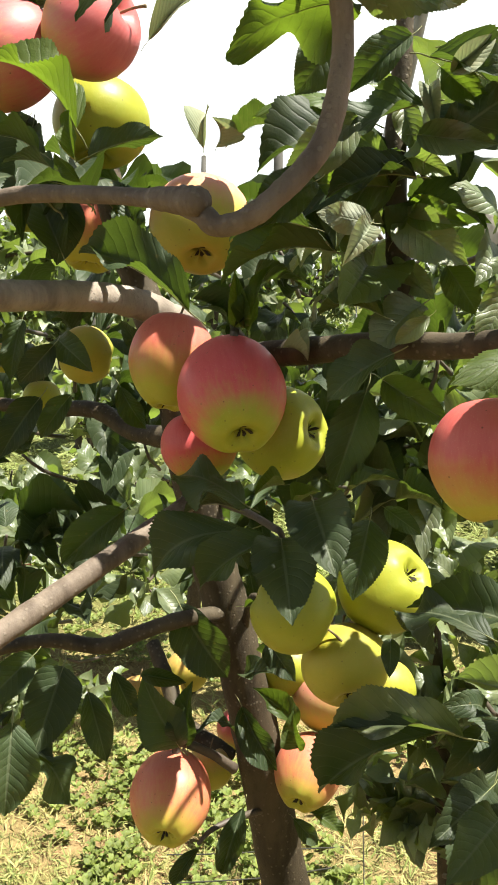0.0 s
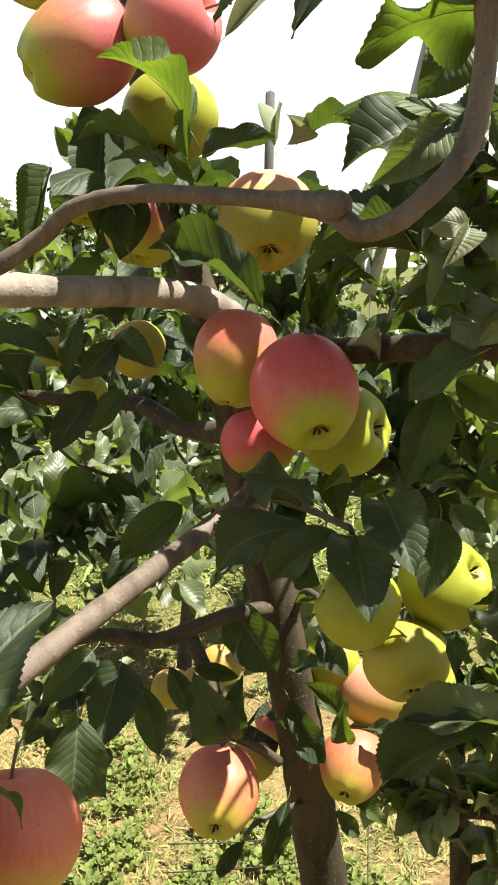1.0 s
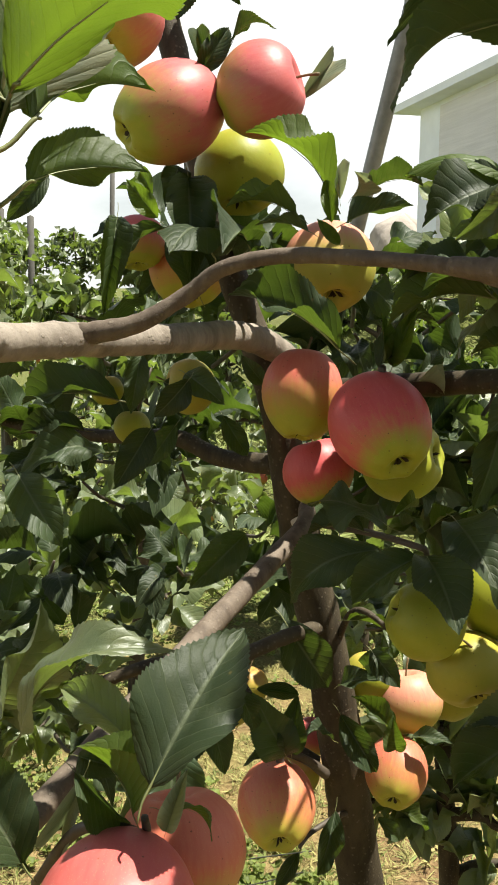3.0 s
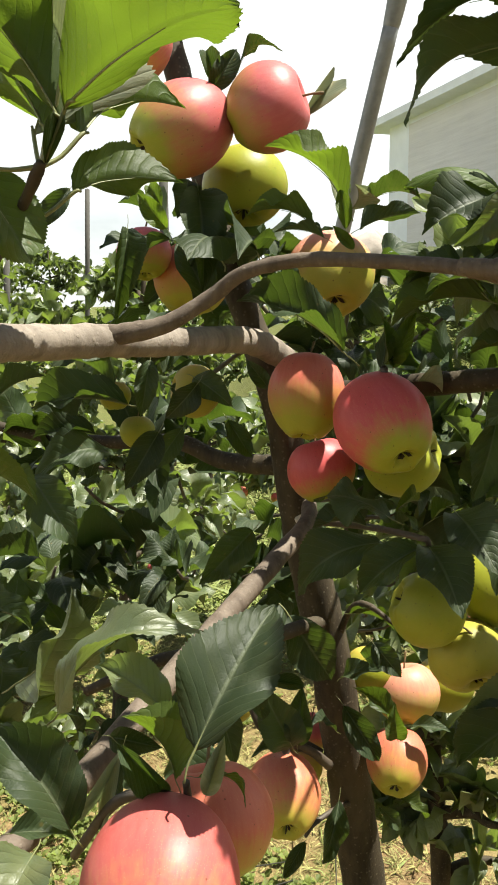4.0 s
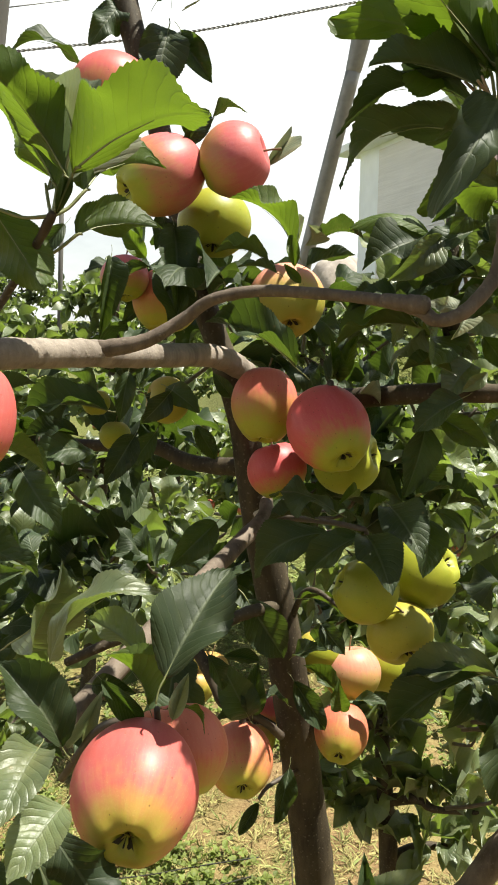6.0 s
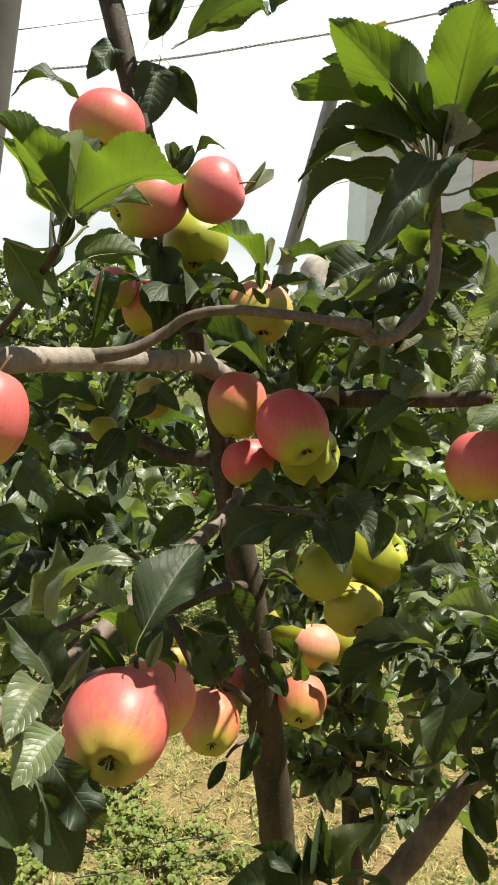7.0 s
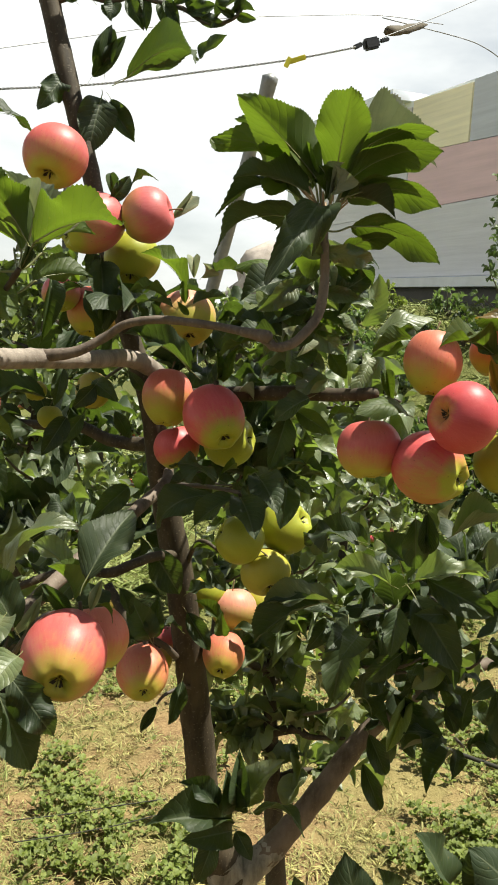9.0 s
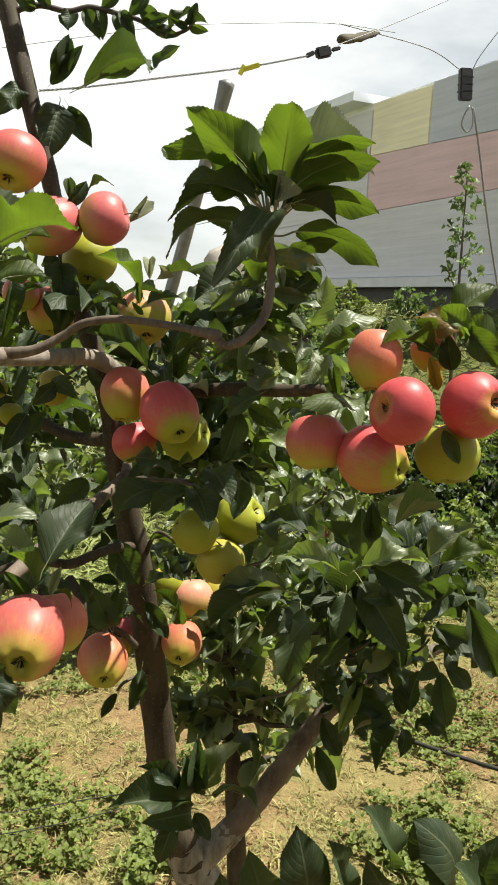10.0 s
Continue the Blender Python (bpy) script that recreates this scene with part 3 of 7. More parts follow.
def apple(at, diameter, stem, skin, shape="round", label="", group="apples on the tree", spin=0.0, front=(0, -1, 0.1), fine=True, blush=(0.15, -0.45, 0.88)):
    """An apple with its stem pointing along stem and its blushed side turned towards front."""
    z = Vector(stem).normalized()
    f = Vector(front) - z * Vector(front).dot(z)
    y = -f.normalized()
    x = y.cross(z)
    m = Matrix((x, y, z)).transposed().to_4x4() @ Matrix.Rotation(spin, 4, "Z") @ Matrix.Scale(diameter / 2, 4)
    m.translation = Vector(at)
    ob = new("apple", APPLE_MESH[shape])
    ob.material_slots[0].link = "OBJECT"
    ob.material_slots[0].material = SKIN[skin]
    ob.matrix_basis = m
    sunny = m.to_3x3().inverted() @ Vector(blush)
    ob.color = (*sunny.normalized(), 1)
    if fine:
        tall = {"round": 0.95, "tall": 1.17, "squat": 0.88, "cone": 1.04}[shape]
        c = part("calyx", CALYX_MESH, ob, "dry dark calyx")
        c.location = (0, 0, -tall + 0.30)
        c.scale = (1.45, 1.45, 1.5)
        c.rotation_euler = (0, 0, 7.3 * diameter * 100)
        s = part("stem", STEM_MESH, ob, "thin brown stem")
        s.location = (0, 0, tall - 0.95)
    return tagged(ob, label or "small pink and yellow apple on a far tree", "apple", group)


def thing(name, label, category, group="", kind="", at=(0, 0, 0)):
    ob = new(name)
    ob.empty_display_size = 0.1
    ob.location = at
    return tagged(ob, label, category, group, kind)

# ---- ground, one sheet out to the horizon, with a bank on the far side ----
def sstep(a, b, x):
    t = np.clip((x - a) / (b - a), 0, 1)
    return t * t * (3 - 2 * t)


def ground_z(x, y):
    x, y = np.asarray(x, float), np.asarray(y, float)
    side = sstep(0.02, 0.30, x / np.maximum(y, 0.5))
    rise = 1.95 * sstep(6.0, 11.5, y + 0.55 * x) * side
    far = 0.9 * sstep(30, 200, np.hypot(x, y))
    lump = 0.022 * np.sin(3.1 * x + 1.7 * np.sin(2.3 * y)) * np.sin(2.7 * y + 0.8) + 0.010 * np.sin(11 * x + 2) * np.sin(9 * y + x)
    return rise + far + lump


def build_ground():
    ax = np.concatenate([-np.geomspace(1500, 6.5, 26), np.linspace(-6, 9, 151), np.geomspace(9.6, 1500, 26)])
    ay = np.concatenate([-np.geomspace(1500, 4.4, 24), np.linspace(-4, 14, 161), np.geomspace(14.6, 1500, 28)])
    gx, gy = np.meshgrid(ax, ay)
    gz = ground_z(gx, gy) + (noise_grid(gx, gy))
    v = np.stack([gx, gy, gz], -1).reshape(-1, 3)
    n = len(ax)
    f = [(j * n + i, j * n + i + 1, (j + 1) * n + i + 1, (j + 1) * n + i) for j in range(len(ay) - 1) for i in range(n - 1)]
    return mesh_from("ground", v, f, [SOIL])


def noise_grid(gx, gy):
    out = np.zeros_like(gx)
    for idx in np.ndindex(gx.shape):
        x, y = gx[idx], gy[idx]
        if -6 <= x <= 9 and -4 <= y <= 14:
            out[idx] = 0.03 * noise.noise((x * 1.6, y * 1.6, 0.3)) + 0.012 * noise.noise((x * 7, y * 7, 4.1))
    return out


ground = tagged(new("ground", build_ground()), "dry brown orchard soil with straw and low weeds", "ground", kind="structure")

# ---- long hall clad in coloured sheets on the bank ----
HALL_A, HALL_B = Vector((4.6, 16.6, 0)), Vector((5.95, 7.2, 0))
hall_dir = (HALL_B - HALL_A).normalized()
hall_back = Vector((-hall_dir.y, hall_dir.x, 0))
if hall_back.x < 0:
    hall_back = -hall_back
HALL_LEN = (HALL_B - HALL_A).length
hall = thing("hall", "long pale hall clad in grey, yellow and dusty pink sheets", "building")


def hall_panel(name, s0, s1, z0, z1, thick, mat, label="", out=0.0):
    bm = bmesh.new()
    q = []
    for d in (out, out + thick):
        for s, z in ((s0, z0[0]), (s1, z0[1]), (s1, z1[1]), (s0, z1[0])):
            p = HALL_A + hall_dir * s - hall_back * d
            q.append(bm.verts.new((p.x, p.y, z)))
    for f in ((3, 2, 1, 0), (4, 5, 6, 7), (0, 1, 5, 4), (1, 2, 6, 5), (2, 3, 7, 6), (3, 0, 4, 7)):
        bm.faces.new([q[i] for i in f])
    bmesh.ops.recalc_face_normals(bm, faces=bm.faces)
    me = bpy.data.meshes.new(name)
    bm.to_mesh(me)
    bm.free()
    me.materials.append(mat)
    return part(name, me, hall, label)


hall_panel("wall", 0, HALL_LEN, (1.6, 1.6), (5.05, 5.05), -5.0, WALL_WHITE, "pale rendered wall")
hall_panel("roof", -0.55, 4.4, (5.05, 5.05), (5.18, 5.18), -5.4, WALL_WHITE, "flat overhanging roof edge", out=0.35)
hall_panel("sheet", 0.9, HALL_LEN, (2.44, 2.44), (3.36, 3.50), 0.03, SHEET_GREY, "creased grey sheet", out=0.003)
hall_panel("sheet", 0.9, 4.46, (3.37, 3.42), (4.95, 4.95), 0.03, SHEET_GREY, "creased grey sheet", out=0.003)
hall_panel("sheet", 4.5, HALL_LEN, (3.43, 3.51), (4.26, 4.12), 0.03, SHEET_PINK, "dusty pink sheet", out=0.003)
hall_panel("sheet", 4.5, 5.96, (4.27, 4.23), (5.03, 5.0), 0.03, SHEET_YELLOW, "pale yellow sheet", out=0.003)
hall_panel("sheet", 6.0, HALL_LEN, (4.23, 4.13), (5.03, 5.0), 0.03, SHEET_BLUE, "bluish grey sheet", out=0.003)
hall_panel("plinth", 0.2, HALL_LEN, (1.6, 1.6), (2.275, 2.275), 0.08, CONCRETE, "dark concrete plinth under the coping", out=0.003)
hall_panel("coping", 0.2, HALL_LEN, (2.28, 2.28), (2.41, 2.41), 0.22, KERB_WHITE, "white coping at the foot of the wall", out=0.003)

# ---- pale rock outcrop beyond the hall's end ----
def outcrop():
    vs, fs = [], []
    n, m = 36, 14
    for j in range(m + 1):
        t = j / m
        for i in range(n):
            a = 2 * math.pi * i / n
            k = (1 - 0.55 * t ** 1.6) * (1 - (t > 0.99) * 0.9)
            x, y, z = 1.25 * k * math.cos(a), 1.0 * k * math.sin(a), 3.6 * t
            q = noise.noise((x * 1.6 + 3, y * 1.6, z * 1.2)) * 0.45 + noise.noise((x * 4.5, y * 4.5, z * 3.6)) * 0.22
            vs.append((x * (1 + q), y * (1 + q), z + 0.25 * q))
    for j in range(m):
        for i in range(n):
            b = (i + 1) % n
            fs.append((j * n + i, j * n + b, (j + 1) * n + b, (j + 1) * n + i))
    fs.append(tuple(m * n + i for i in range(n)))
    return mesh_from("rock_outcrop", vs, fs, [ROCK])


rock = tagged(new("rock_outcrop", outcrop()), "pale grey-brown rock outcrop beyond the hall", "rock")
rock.location = (5.75, 22.0, 0.0)

# ---- the fruiting tree: trunk and branches ----
tree = thing("apple_tree", "young apple tree with grey-brown bark, laden with ripening fruit", "apple tree", at=(0, 0, 0))
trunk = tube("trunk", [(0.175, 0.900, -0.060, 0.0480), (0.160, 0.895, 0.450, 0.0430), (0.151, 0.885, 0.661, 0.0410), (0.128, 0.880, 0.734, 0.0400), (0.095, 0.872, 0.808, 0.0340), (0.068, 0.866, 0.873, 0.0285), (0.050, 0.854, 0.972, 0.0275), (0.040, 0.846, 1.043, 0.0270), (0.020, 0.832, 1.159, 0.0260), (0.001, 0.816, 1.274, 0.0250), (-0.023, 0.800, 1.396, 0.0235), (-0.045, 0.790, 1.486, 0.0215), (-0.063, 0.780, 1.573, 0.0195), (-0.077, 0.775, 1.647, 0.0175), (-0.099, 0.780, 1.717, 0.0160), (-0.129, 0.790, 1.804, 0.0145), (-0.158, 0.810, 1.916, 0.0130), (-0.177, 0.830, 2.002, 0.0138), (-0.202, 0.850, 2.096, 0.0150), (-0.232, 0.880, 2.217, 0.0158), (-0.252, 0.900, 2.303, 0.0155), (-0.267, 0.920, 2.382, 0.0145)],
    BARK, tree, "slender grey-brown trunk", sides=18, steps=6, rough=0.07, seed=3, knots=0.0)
lower_limb = tube("branch", [(0.126, 0.875, 0.755, 0.0270), (0.183, 0.870, 0.810, 0.0250), (0.224, 0.865, 0.861, 0.0220), (0.286, 0.860, 0.945, 0.0205), (0.349, 0.860, 1.032, 0.0185), (0.415, 0.860, 1.094, 0.0160), (0.500, 0.870, 1.133, 0.0150), (0.602, 0.880, 1.158, 0.0110), (0.728, 0.900, 1.180, 0.0070)],
    BARK_MID, tree, "", sides=12, steps=6, rough=0.07, seed=4, knots=0.05)
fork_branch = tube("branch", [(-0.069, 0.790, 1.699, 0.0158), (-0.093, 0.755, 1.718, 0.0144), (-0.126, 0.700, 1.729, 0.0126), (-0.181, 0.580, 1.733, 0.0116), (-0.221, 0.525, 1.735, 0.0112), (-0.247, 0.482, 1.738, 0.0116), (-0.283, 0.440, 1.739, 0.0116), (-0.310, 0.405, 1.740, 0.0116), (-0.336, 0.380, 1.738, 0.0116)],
    BARK_SUNLIT, tree, "smooth branch, its bark paled for sunlight", sides=12, steps=6, rough=0.07, seed=5, knots=0.05)
arched_branch = tube("branch", [(-0.249, 0.482, 1.741, 0.0072), (-0.227, 0.475, 1.744, 0.0070), (-0.204, 0.470, 1.750, 0.0060), (-0.175, 0.468, 1.767, 0.0054), (-0.153, 0.455, 1.783, 0.0050), (-0.120, 0.440, 1.790, 0.0048), (-0.082, 0.423, 1.789, 0.0046), (-0.039, 0.390, 1.784, 0.0046), (-0.015, 0.360, 1.777, 0.0054), (-0.004, 0.350, 1.769, 0.0050), (0.010, 0.345, 1.772, 0.0051), (0.022, 0.345, 1.781, 0.0051), (0.036, 0.350, 1.795, 0.0051), (0.044, 0.355, 1.808, 0.0054), (0.049, 0.360, 1.828, 0.0053), (0.051, 0.365, 1.852, 0.0050), (0.046, 0.360, 1.887, 0.0048), (0.041, 0.360, 1.921, 0.0040)],
    BARK_MID, tree, "thin arching branch with knots", sides=12, steps=6, rough=0.07, seed=6, knots=0.05)
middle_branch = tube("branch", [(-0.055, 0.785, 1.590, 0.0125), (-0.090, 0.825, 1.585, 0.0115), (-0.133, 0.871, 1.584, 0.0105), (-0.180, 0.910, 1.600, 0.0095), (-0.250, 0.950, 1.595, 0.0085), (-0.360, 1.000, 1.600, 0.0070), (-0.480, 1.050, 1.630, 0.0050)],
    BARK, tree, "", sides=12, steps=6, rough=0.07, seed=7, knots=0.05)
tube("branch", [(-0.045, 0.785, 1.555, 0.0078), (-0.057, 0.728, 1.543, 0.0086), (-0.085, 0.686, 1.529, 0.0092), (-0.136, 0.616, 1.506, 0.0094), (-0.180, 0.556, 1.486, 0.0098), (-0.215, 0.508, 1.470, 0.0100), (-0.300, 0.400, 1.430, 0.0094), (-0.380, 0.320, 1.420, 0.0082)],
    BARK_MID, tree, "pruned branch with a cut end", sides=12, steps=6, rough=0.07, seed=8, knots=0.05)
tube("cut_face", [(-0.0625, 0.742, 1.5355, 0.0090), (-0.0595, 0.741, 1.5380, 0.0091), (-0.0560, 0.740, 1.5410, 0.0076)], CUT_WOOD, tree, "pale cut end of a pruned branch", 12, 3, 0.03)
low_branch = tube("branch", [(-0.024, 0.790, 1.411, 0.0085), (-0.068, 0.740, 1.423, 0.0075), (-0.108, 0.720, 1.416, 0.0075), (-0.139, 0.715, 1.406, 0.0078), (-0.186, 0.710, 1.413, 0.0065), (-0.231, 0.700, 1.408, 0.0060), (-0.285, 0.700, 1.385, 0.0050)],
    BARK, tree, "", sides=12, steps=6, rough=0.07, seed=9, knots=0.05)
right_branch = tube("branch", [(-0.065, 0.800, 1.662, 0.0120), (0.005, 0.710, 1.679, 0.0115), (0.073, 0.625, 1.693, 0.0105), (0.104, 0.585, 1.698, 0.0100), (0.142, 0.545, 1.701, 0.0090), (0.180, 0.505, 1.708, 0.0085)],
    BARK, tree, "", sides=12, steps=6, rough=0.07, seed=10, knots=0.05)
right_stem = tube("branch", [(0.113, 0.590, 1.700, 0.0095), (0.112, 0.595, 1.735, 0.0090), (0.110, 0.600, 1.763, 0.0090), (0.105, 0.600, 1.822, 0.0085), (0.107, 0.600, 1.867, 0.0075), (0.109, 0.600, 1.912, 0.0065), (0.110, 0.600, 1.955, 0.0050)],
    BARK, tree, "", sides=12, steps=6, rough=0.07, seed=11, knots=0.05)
shoot_twig = tube("twig", [(-0.343, 0.440, 1.745, 0.0036), (-0.316, 0.408, 1.772, 0.0031), (-0.297, 0.382, 1.796, 0.0029), (-0.281, 0.358, 1.818, 0.0030), (-0.274, 0.348, 1.829, 0.0034), (-0.271, 0.344, 1.834, 0.0026)],
    BARK, tree, "", sides=8, steps=6, rough=0.07, seed=12, knots=0.0)
big_spur = tube("twig", [(-0.274, 0.400, 1.410, 0.0030), (-0.244, 0.370, 1.464, 0.0036), (-0.217, 0.350, 1.477, 0.0034), (-0.204, 0.340, 1.479, 0.0026), (-0.204, 0.330, 1.496, 0.0022)],
    TWIG, tree, "", sides=8, steps=6, rough=0.07, seed=13, knots=0.0)
tube("twig", [(0.030, 0.835, 1.165, 0.0045), (-0.010, 0.785, 1.185, 0.0035), (-0.040, 0.760, 1.186, 0.0028), (-0.054, 0.750, 1.176, 0.0020)], TWIG, tree, "", 8, 4, 0.07, 23)
lower_spur = tube("twig", [(-0.019, 0.790, 1.237, 0.0060), (-0.043, 0.770, 1.266, 0.0050), (-0.072, 0.755, 1.286, 0.0050), (-0.076, 0.750, 1.273, 0.0040)],
    TWIG, tree, "", sides=8, steps=6, rough=0.07, seed=14, knots=0.0)
tube("twig", [(0.028, 0.720, 1.674, 0.0060), (-0.000, 0.660, 1.693, 0.0040), (-0.009, 0.625, 1.705, 0.0035), (-0.010, 0.620, 1.698, 0.0030)],
    TWIG, tree, "", sides=8, steps=6, rough=0.07, seed=15, knots=0.0)
rosette_spur = tube("twig", [(-0.030, 0.790, 1.526, 0.0045), (-0.001, 0.680, 1.546, 0.0034), (0.021, 0.610, 1.554, 0.0030), (0.027, 0.600, 1.552, 0.0026), (0.033, 0.615, 1.529, 0.0018)],
    TWIG, tree, "", sides=8, steps=6, rough=0.07, seed=16, knots=0.0)
tube("branch", [(-0.010, 0.800, 1.380, 0.0045), (-0.002, 0.765, 1.432, 0.0036), (0.008, 0.735, 1.448, 0.0032), (0.030, 0.705, 1.436, 0.0025)],
    BARK, tree, "", sides=12, steps=6, rough=0.07, seed=17, knots=0.05)
tube("branch", [(-0.023, 0.820, 1.232, 0.0090), (-0.080, 0.850, 1.257, 0.0100), (-0.097, 0.880, 1.282, 0.0095), (-0.122, 0.920, 1.319, 0.0080)],
    BARK, tree, "", sides=12, steps=6, rough=0.07, seed=18, knots=0.05)
leader_twig = tube("twig", [(-0.234, 0.885, 2.252, 0.0052), (-0.194, 0.872, 2.262, 0.0048), (-0.152, 0.860, 2.256, 0.0044), (-0.118, 0.850, 2.264, 0.0040), (-0.084, 0.840, 2.258, 0.0040), (-0.046, 0.825, 2.248, 0.0036), (-0.017, 0.810, 2.229, 0.0033), (0.010, 0.800, 2.228, 0.0030), (0.031, 0.785, 2.239, 0.0026), (0.036, 0.780, 2.259, 0.0020)],
    TWIG, tree, "", sides=8, steps=6, rough=0.07, seed=19, knots=0.0)
tube("branch", [(-0.036, 0.375, 1.783, 0.0052), (-0.022, 0.362, 1.781, 0.0062), (-0.016, 0.355, 1.780, 0.0068), (-0.011, 0.350, 1.779, 0.0066)],
    BARK_MID, tree, "", sides=12, steps=6, rough=0.07, seed=20, knots=0.05)
tube("bark", [(0.160, 0.895, 0.400, 0.0445), (0.151, 0.885, 0.661, 0.0425), (0.128, 0.880, 0.734, 0.0415), (0.108, 0.875, 0.779, 0.0375), (0.096, 0.872, 0.808, 0.0350)],
    BARK_GREY, tree, "pale grey flaking bark", sides=18, steps=6, rough=0.07, seed=21, knots=0.0)
tube("bark", [(0.126, 0.875, 0.755, 0.0285), (0.154, 0.872, 0.783, 0.0275), (0.183, 0.870, 0.810, 0.0262), (0.202, 0.868, 0.831, 0.0240)],
    BARK_GREY, tree, "pale grey flaking bark", sides=18, steps=6, rough=0.07, seed=22, knots=0.0)

# ---- leaves of the tree that stand out singly ----
# shoot rosette at the end of the arched branch
leaf(arched_branch, (0.035, 0.355, 1.944), (-0.067, 0.318, 2.014), (0.10, 0.94, 0.80), .47, 0, LEAF_YOUNG, node=(0.046, 0.364, 1.896))
leaf(arched_branch, (0.050, 0.350, 1.942), (0.030, 0.258, 2.018), (0.33, 0.92, 1.20), .50, 0, LEAF_YOUNG, node=(0.046, 0.364, 1.896))
leaf(arched_branch, (0.060, 0.345, 1.944), (0.142, 0.285, 1.974), (-0.05, 0.75, 0.66), .48, 6, LEAF_YOUNG, node=(0.046, 0.364, 1.896))
leaf(arched_branch, (0.064, 0.345, 1.965), (0.146, 0.310, 1.998), (0.00, 0.50, 0.86), .42, 6, LEAF_YOUNG, node=(0.046, 0.364, 1.896))
leaf(arched_branch, (0.062, 0.345, 1.930), (0.160, 0.318, 1.924), (0.00, 0.60, 0.80), .50, 6, LEAF_YOUNG, node=(0.046, 0.364, 1.896))
leaf(arched_branch, (0.076, 0.362, 1.902), (0.169, 0.330, 1.866), (0.20, 0.55, 0.80), .48, 6, LEAF_YOUNG, node=(0.046, 0.364, 1.896))
leaf(arched_branch, (0.070, 0.380, 1.868), (0.126, 0.350, 1.892), (0.10, 0.60, 0.75), .46, 6, LEAF_YOUNG, node=(0.046, 0.364, 1.896))
leaf(arched_branch, (0.031, 0.355, 1.941), (-0.073, 0.411, 1.989), (0.25, 0.95, 1.17), .45, 3, LEAF_YOUNG, node=(0.046, 0.364, 1.896))
leaf(arched_branch, (0.030, 0.360, 1.931), (-0.060, 0.350, 1.939), (0.00, 0.60, 0.80), .45, 1, LEAF, node=(0.046, 0.364, 1.896))
leaf(arched_branch, (0.026, 0.365, 1.920), (-0.060, 0.431, 1.911), (0.00, 0.50, 0.86), .42, 4, LEAF, node=(0.046, 0.364, 1.896))
leaf(arched_branch, (0.032, 0.370, 1.901), (-0.071, 0.378, 1.864), (0.00, 0.55, 0.83), .52, 4, LEAF, node=(0.046, 0.364, 1.896))
leaf(arched_branch, (0.034, 0.350, 1.922), (-0.037, 0.271, 1.833), (-0.29, -0.95, -0.09), .36, 3, LEAF, node=(0.046, 0.364, 1.896))
leaf(arched_branch, (0.038, 0.360, 1.942), (0.024, 0.390, 1.982), (-0.30, -0.94, -0.17), .45, 2, LEAF_YOUNG, node=(0.046, 0.364, 1.896))
leaf(arched_branch, (0.057, 0.355, 1.930), (0.118, 0.340, 1.912), (0.00, 0.00, 1.00), .38, 1, LEAF, node=(0.046, 0.364, 1.896))
leaf(arched_branch, (0.024, 0.400, 1.981), (-0.051, 0.400, 2.008), (0.25, 0.95, 1.20), .5, 0, LEAF, node=(0.046, 0.364, 1.896))
leaf(arched_branch, (0.074, 0.370, 1.967), (0.156, 0.330, 1.968), (0.00, 0.00, 1.00), .42, 2, LEAF_PALE, node=(0.046, 0.364, 1.896))
leaf(arched_branch, (0.044, 0.340, 1.930), (0.041, 0.330, 1.960), (1.00, 0.00, 0.00), .3, 2, LEAF_PALE, node=(0.046, 0.364, 1.896))
leaf(arched_branch, (0.107, 0.550, 1.898), (0.065, 0.550, 1.861), (-0.30, -0.95, -0.07), .45, 1, LEAF)
leaf(arched_branch, (0.119, 0.550, 1.885), (0.180, 0.550, 1.846), (-0.35, -0.93, 0.94), .5, 1, LEAF)
leaf(arched_branch, (0.118, 0.550, 1.857), (0.053, 0.550, 1.825), (-0.30, -0.95, 0.97), .5, 0, LEAF)
leaf(arched_branch, (0.127, 0.550, 1.829), (0.182, 0.550, 1.868), (-0.36, -0.93, -0.04), .5, 3, LEAF)
leaf(arched_branch, (0.113, 0.550, 1.811), (0.054, 0.550, 1.797), (-0.30, -0.95, 1.00), .45, 1, LEAF)
leaf(arched_branch, (0.063, 0.620, 1.852), (0.013, 0.646, 1.861), (0.00, 0.00, 1.00), .5, 0, LEAF_YOUNG)
leaf(arched_branch, (0.059, 0.370, 1.865), (-0.003, 0.402, 1.852), (0.01, 0.97, 1.25), .5, 3, LEAF_YOUNG)
leaf(arched_branch, (0.056, 0.420, 1.867), (0.031, 0.420, 1.837), (-0.12, -0.97, -0.21), .75, 0, LEAF)
# older leaves on the stem behind the rosette, and its crowded leaf stalks
leaf(right_stem, (0.083, 0.6, 1.855), (0.004, 0.62, 1.859), (0, -0.5, 0.85), 0.42, 6, LEAF_YOUNG)
leaf(right_stem, (0.084, 0.6, 1.846), (0.008, 0.58, 1.817), (-0.1, -0.6, 0.8), 0.62, 1, LEAF)
leaf(right_stem, (0.106, 0.6, 1.838), (0.04, 0.57, 1.786), (-0.3, -0.8, 0.5), 0.62, 0, LEAF)
leaf(right_stem, (0.132, 0.6, 1.84), (0.201, 0.58, 1.826), (0.1, -0.6, 0.8), 0.5, 6, LEAF)
leaf(right_stem, (0.155, 0.6, 1.855), (0.201, 0.6, 1.88), (0, 0.6, 0.7), 0.5, 1, LEAF_YOUNG)
leaf(right_stem, (0.116, 0.6, 1.8), (0.168, 0.58, 1.779), (0.1, -0.8, 0.6), 0.6, 1, LEAF)
leaf(right_stem, (0.14, 0.58, 1.898), (0.2, 0.58, 1.871), (0, -0.5, 0.86), 0.5, 6, LEAF)
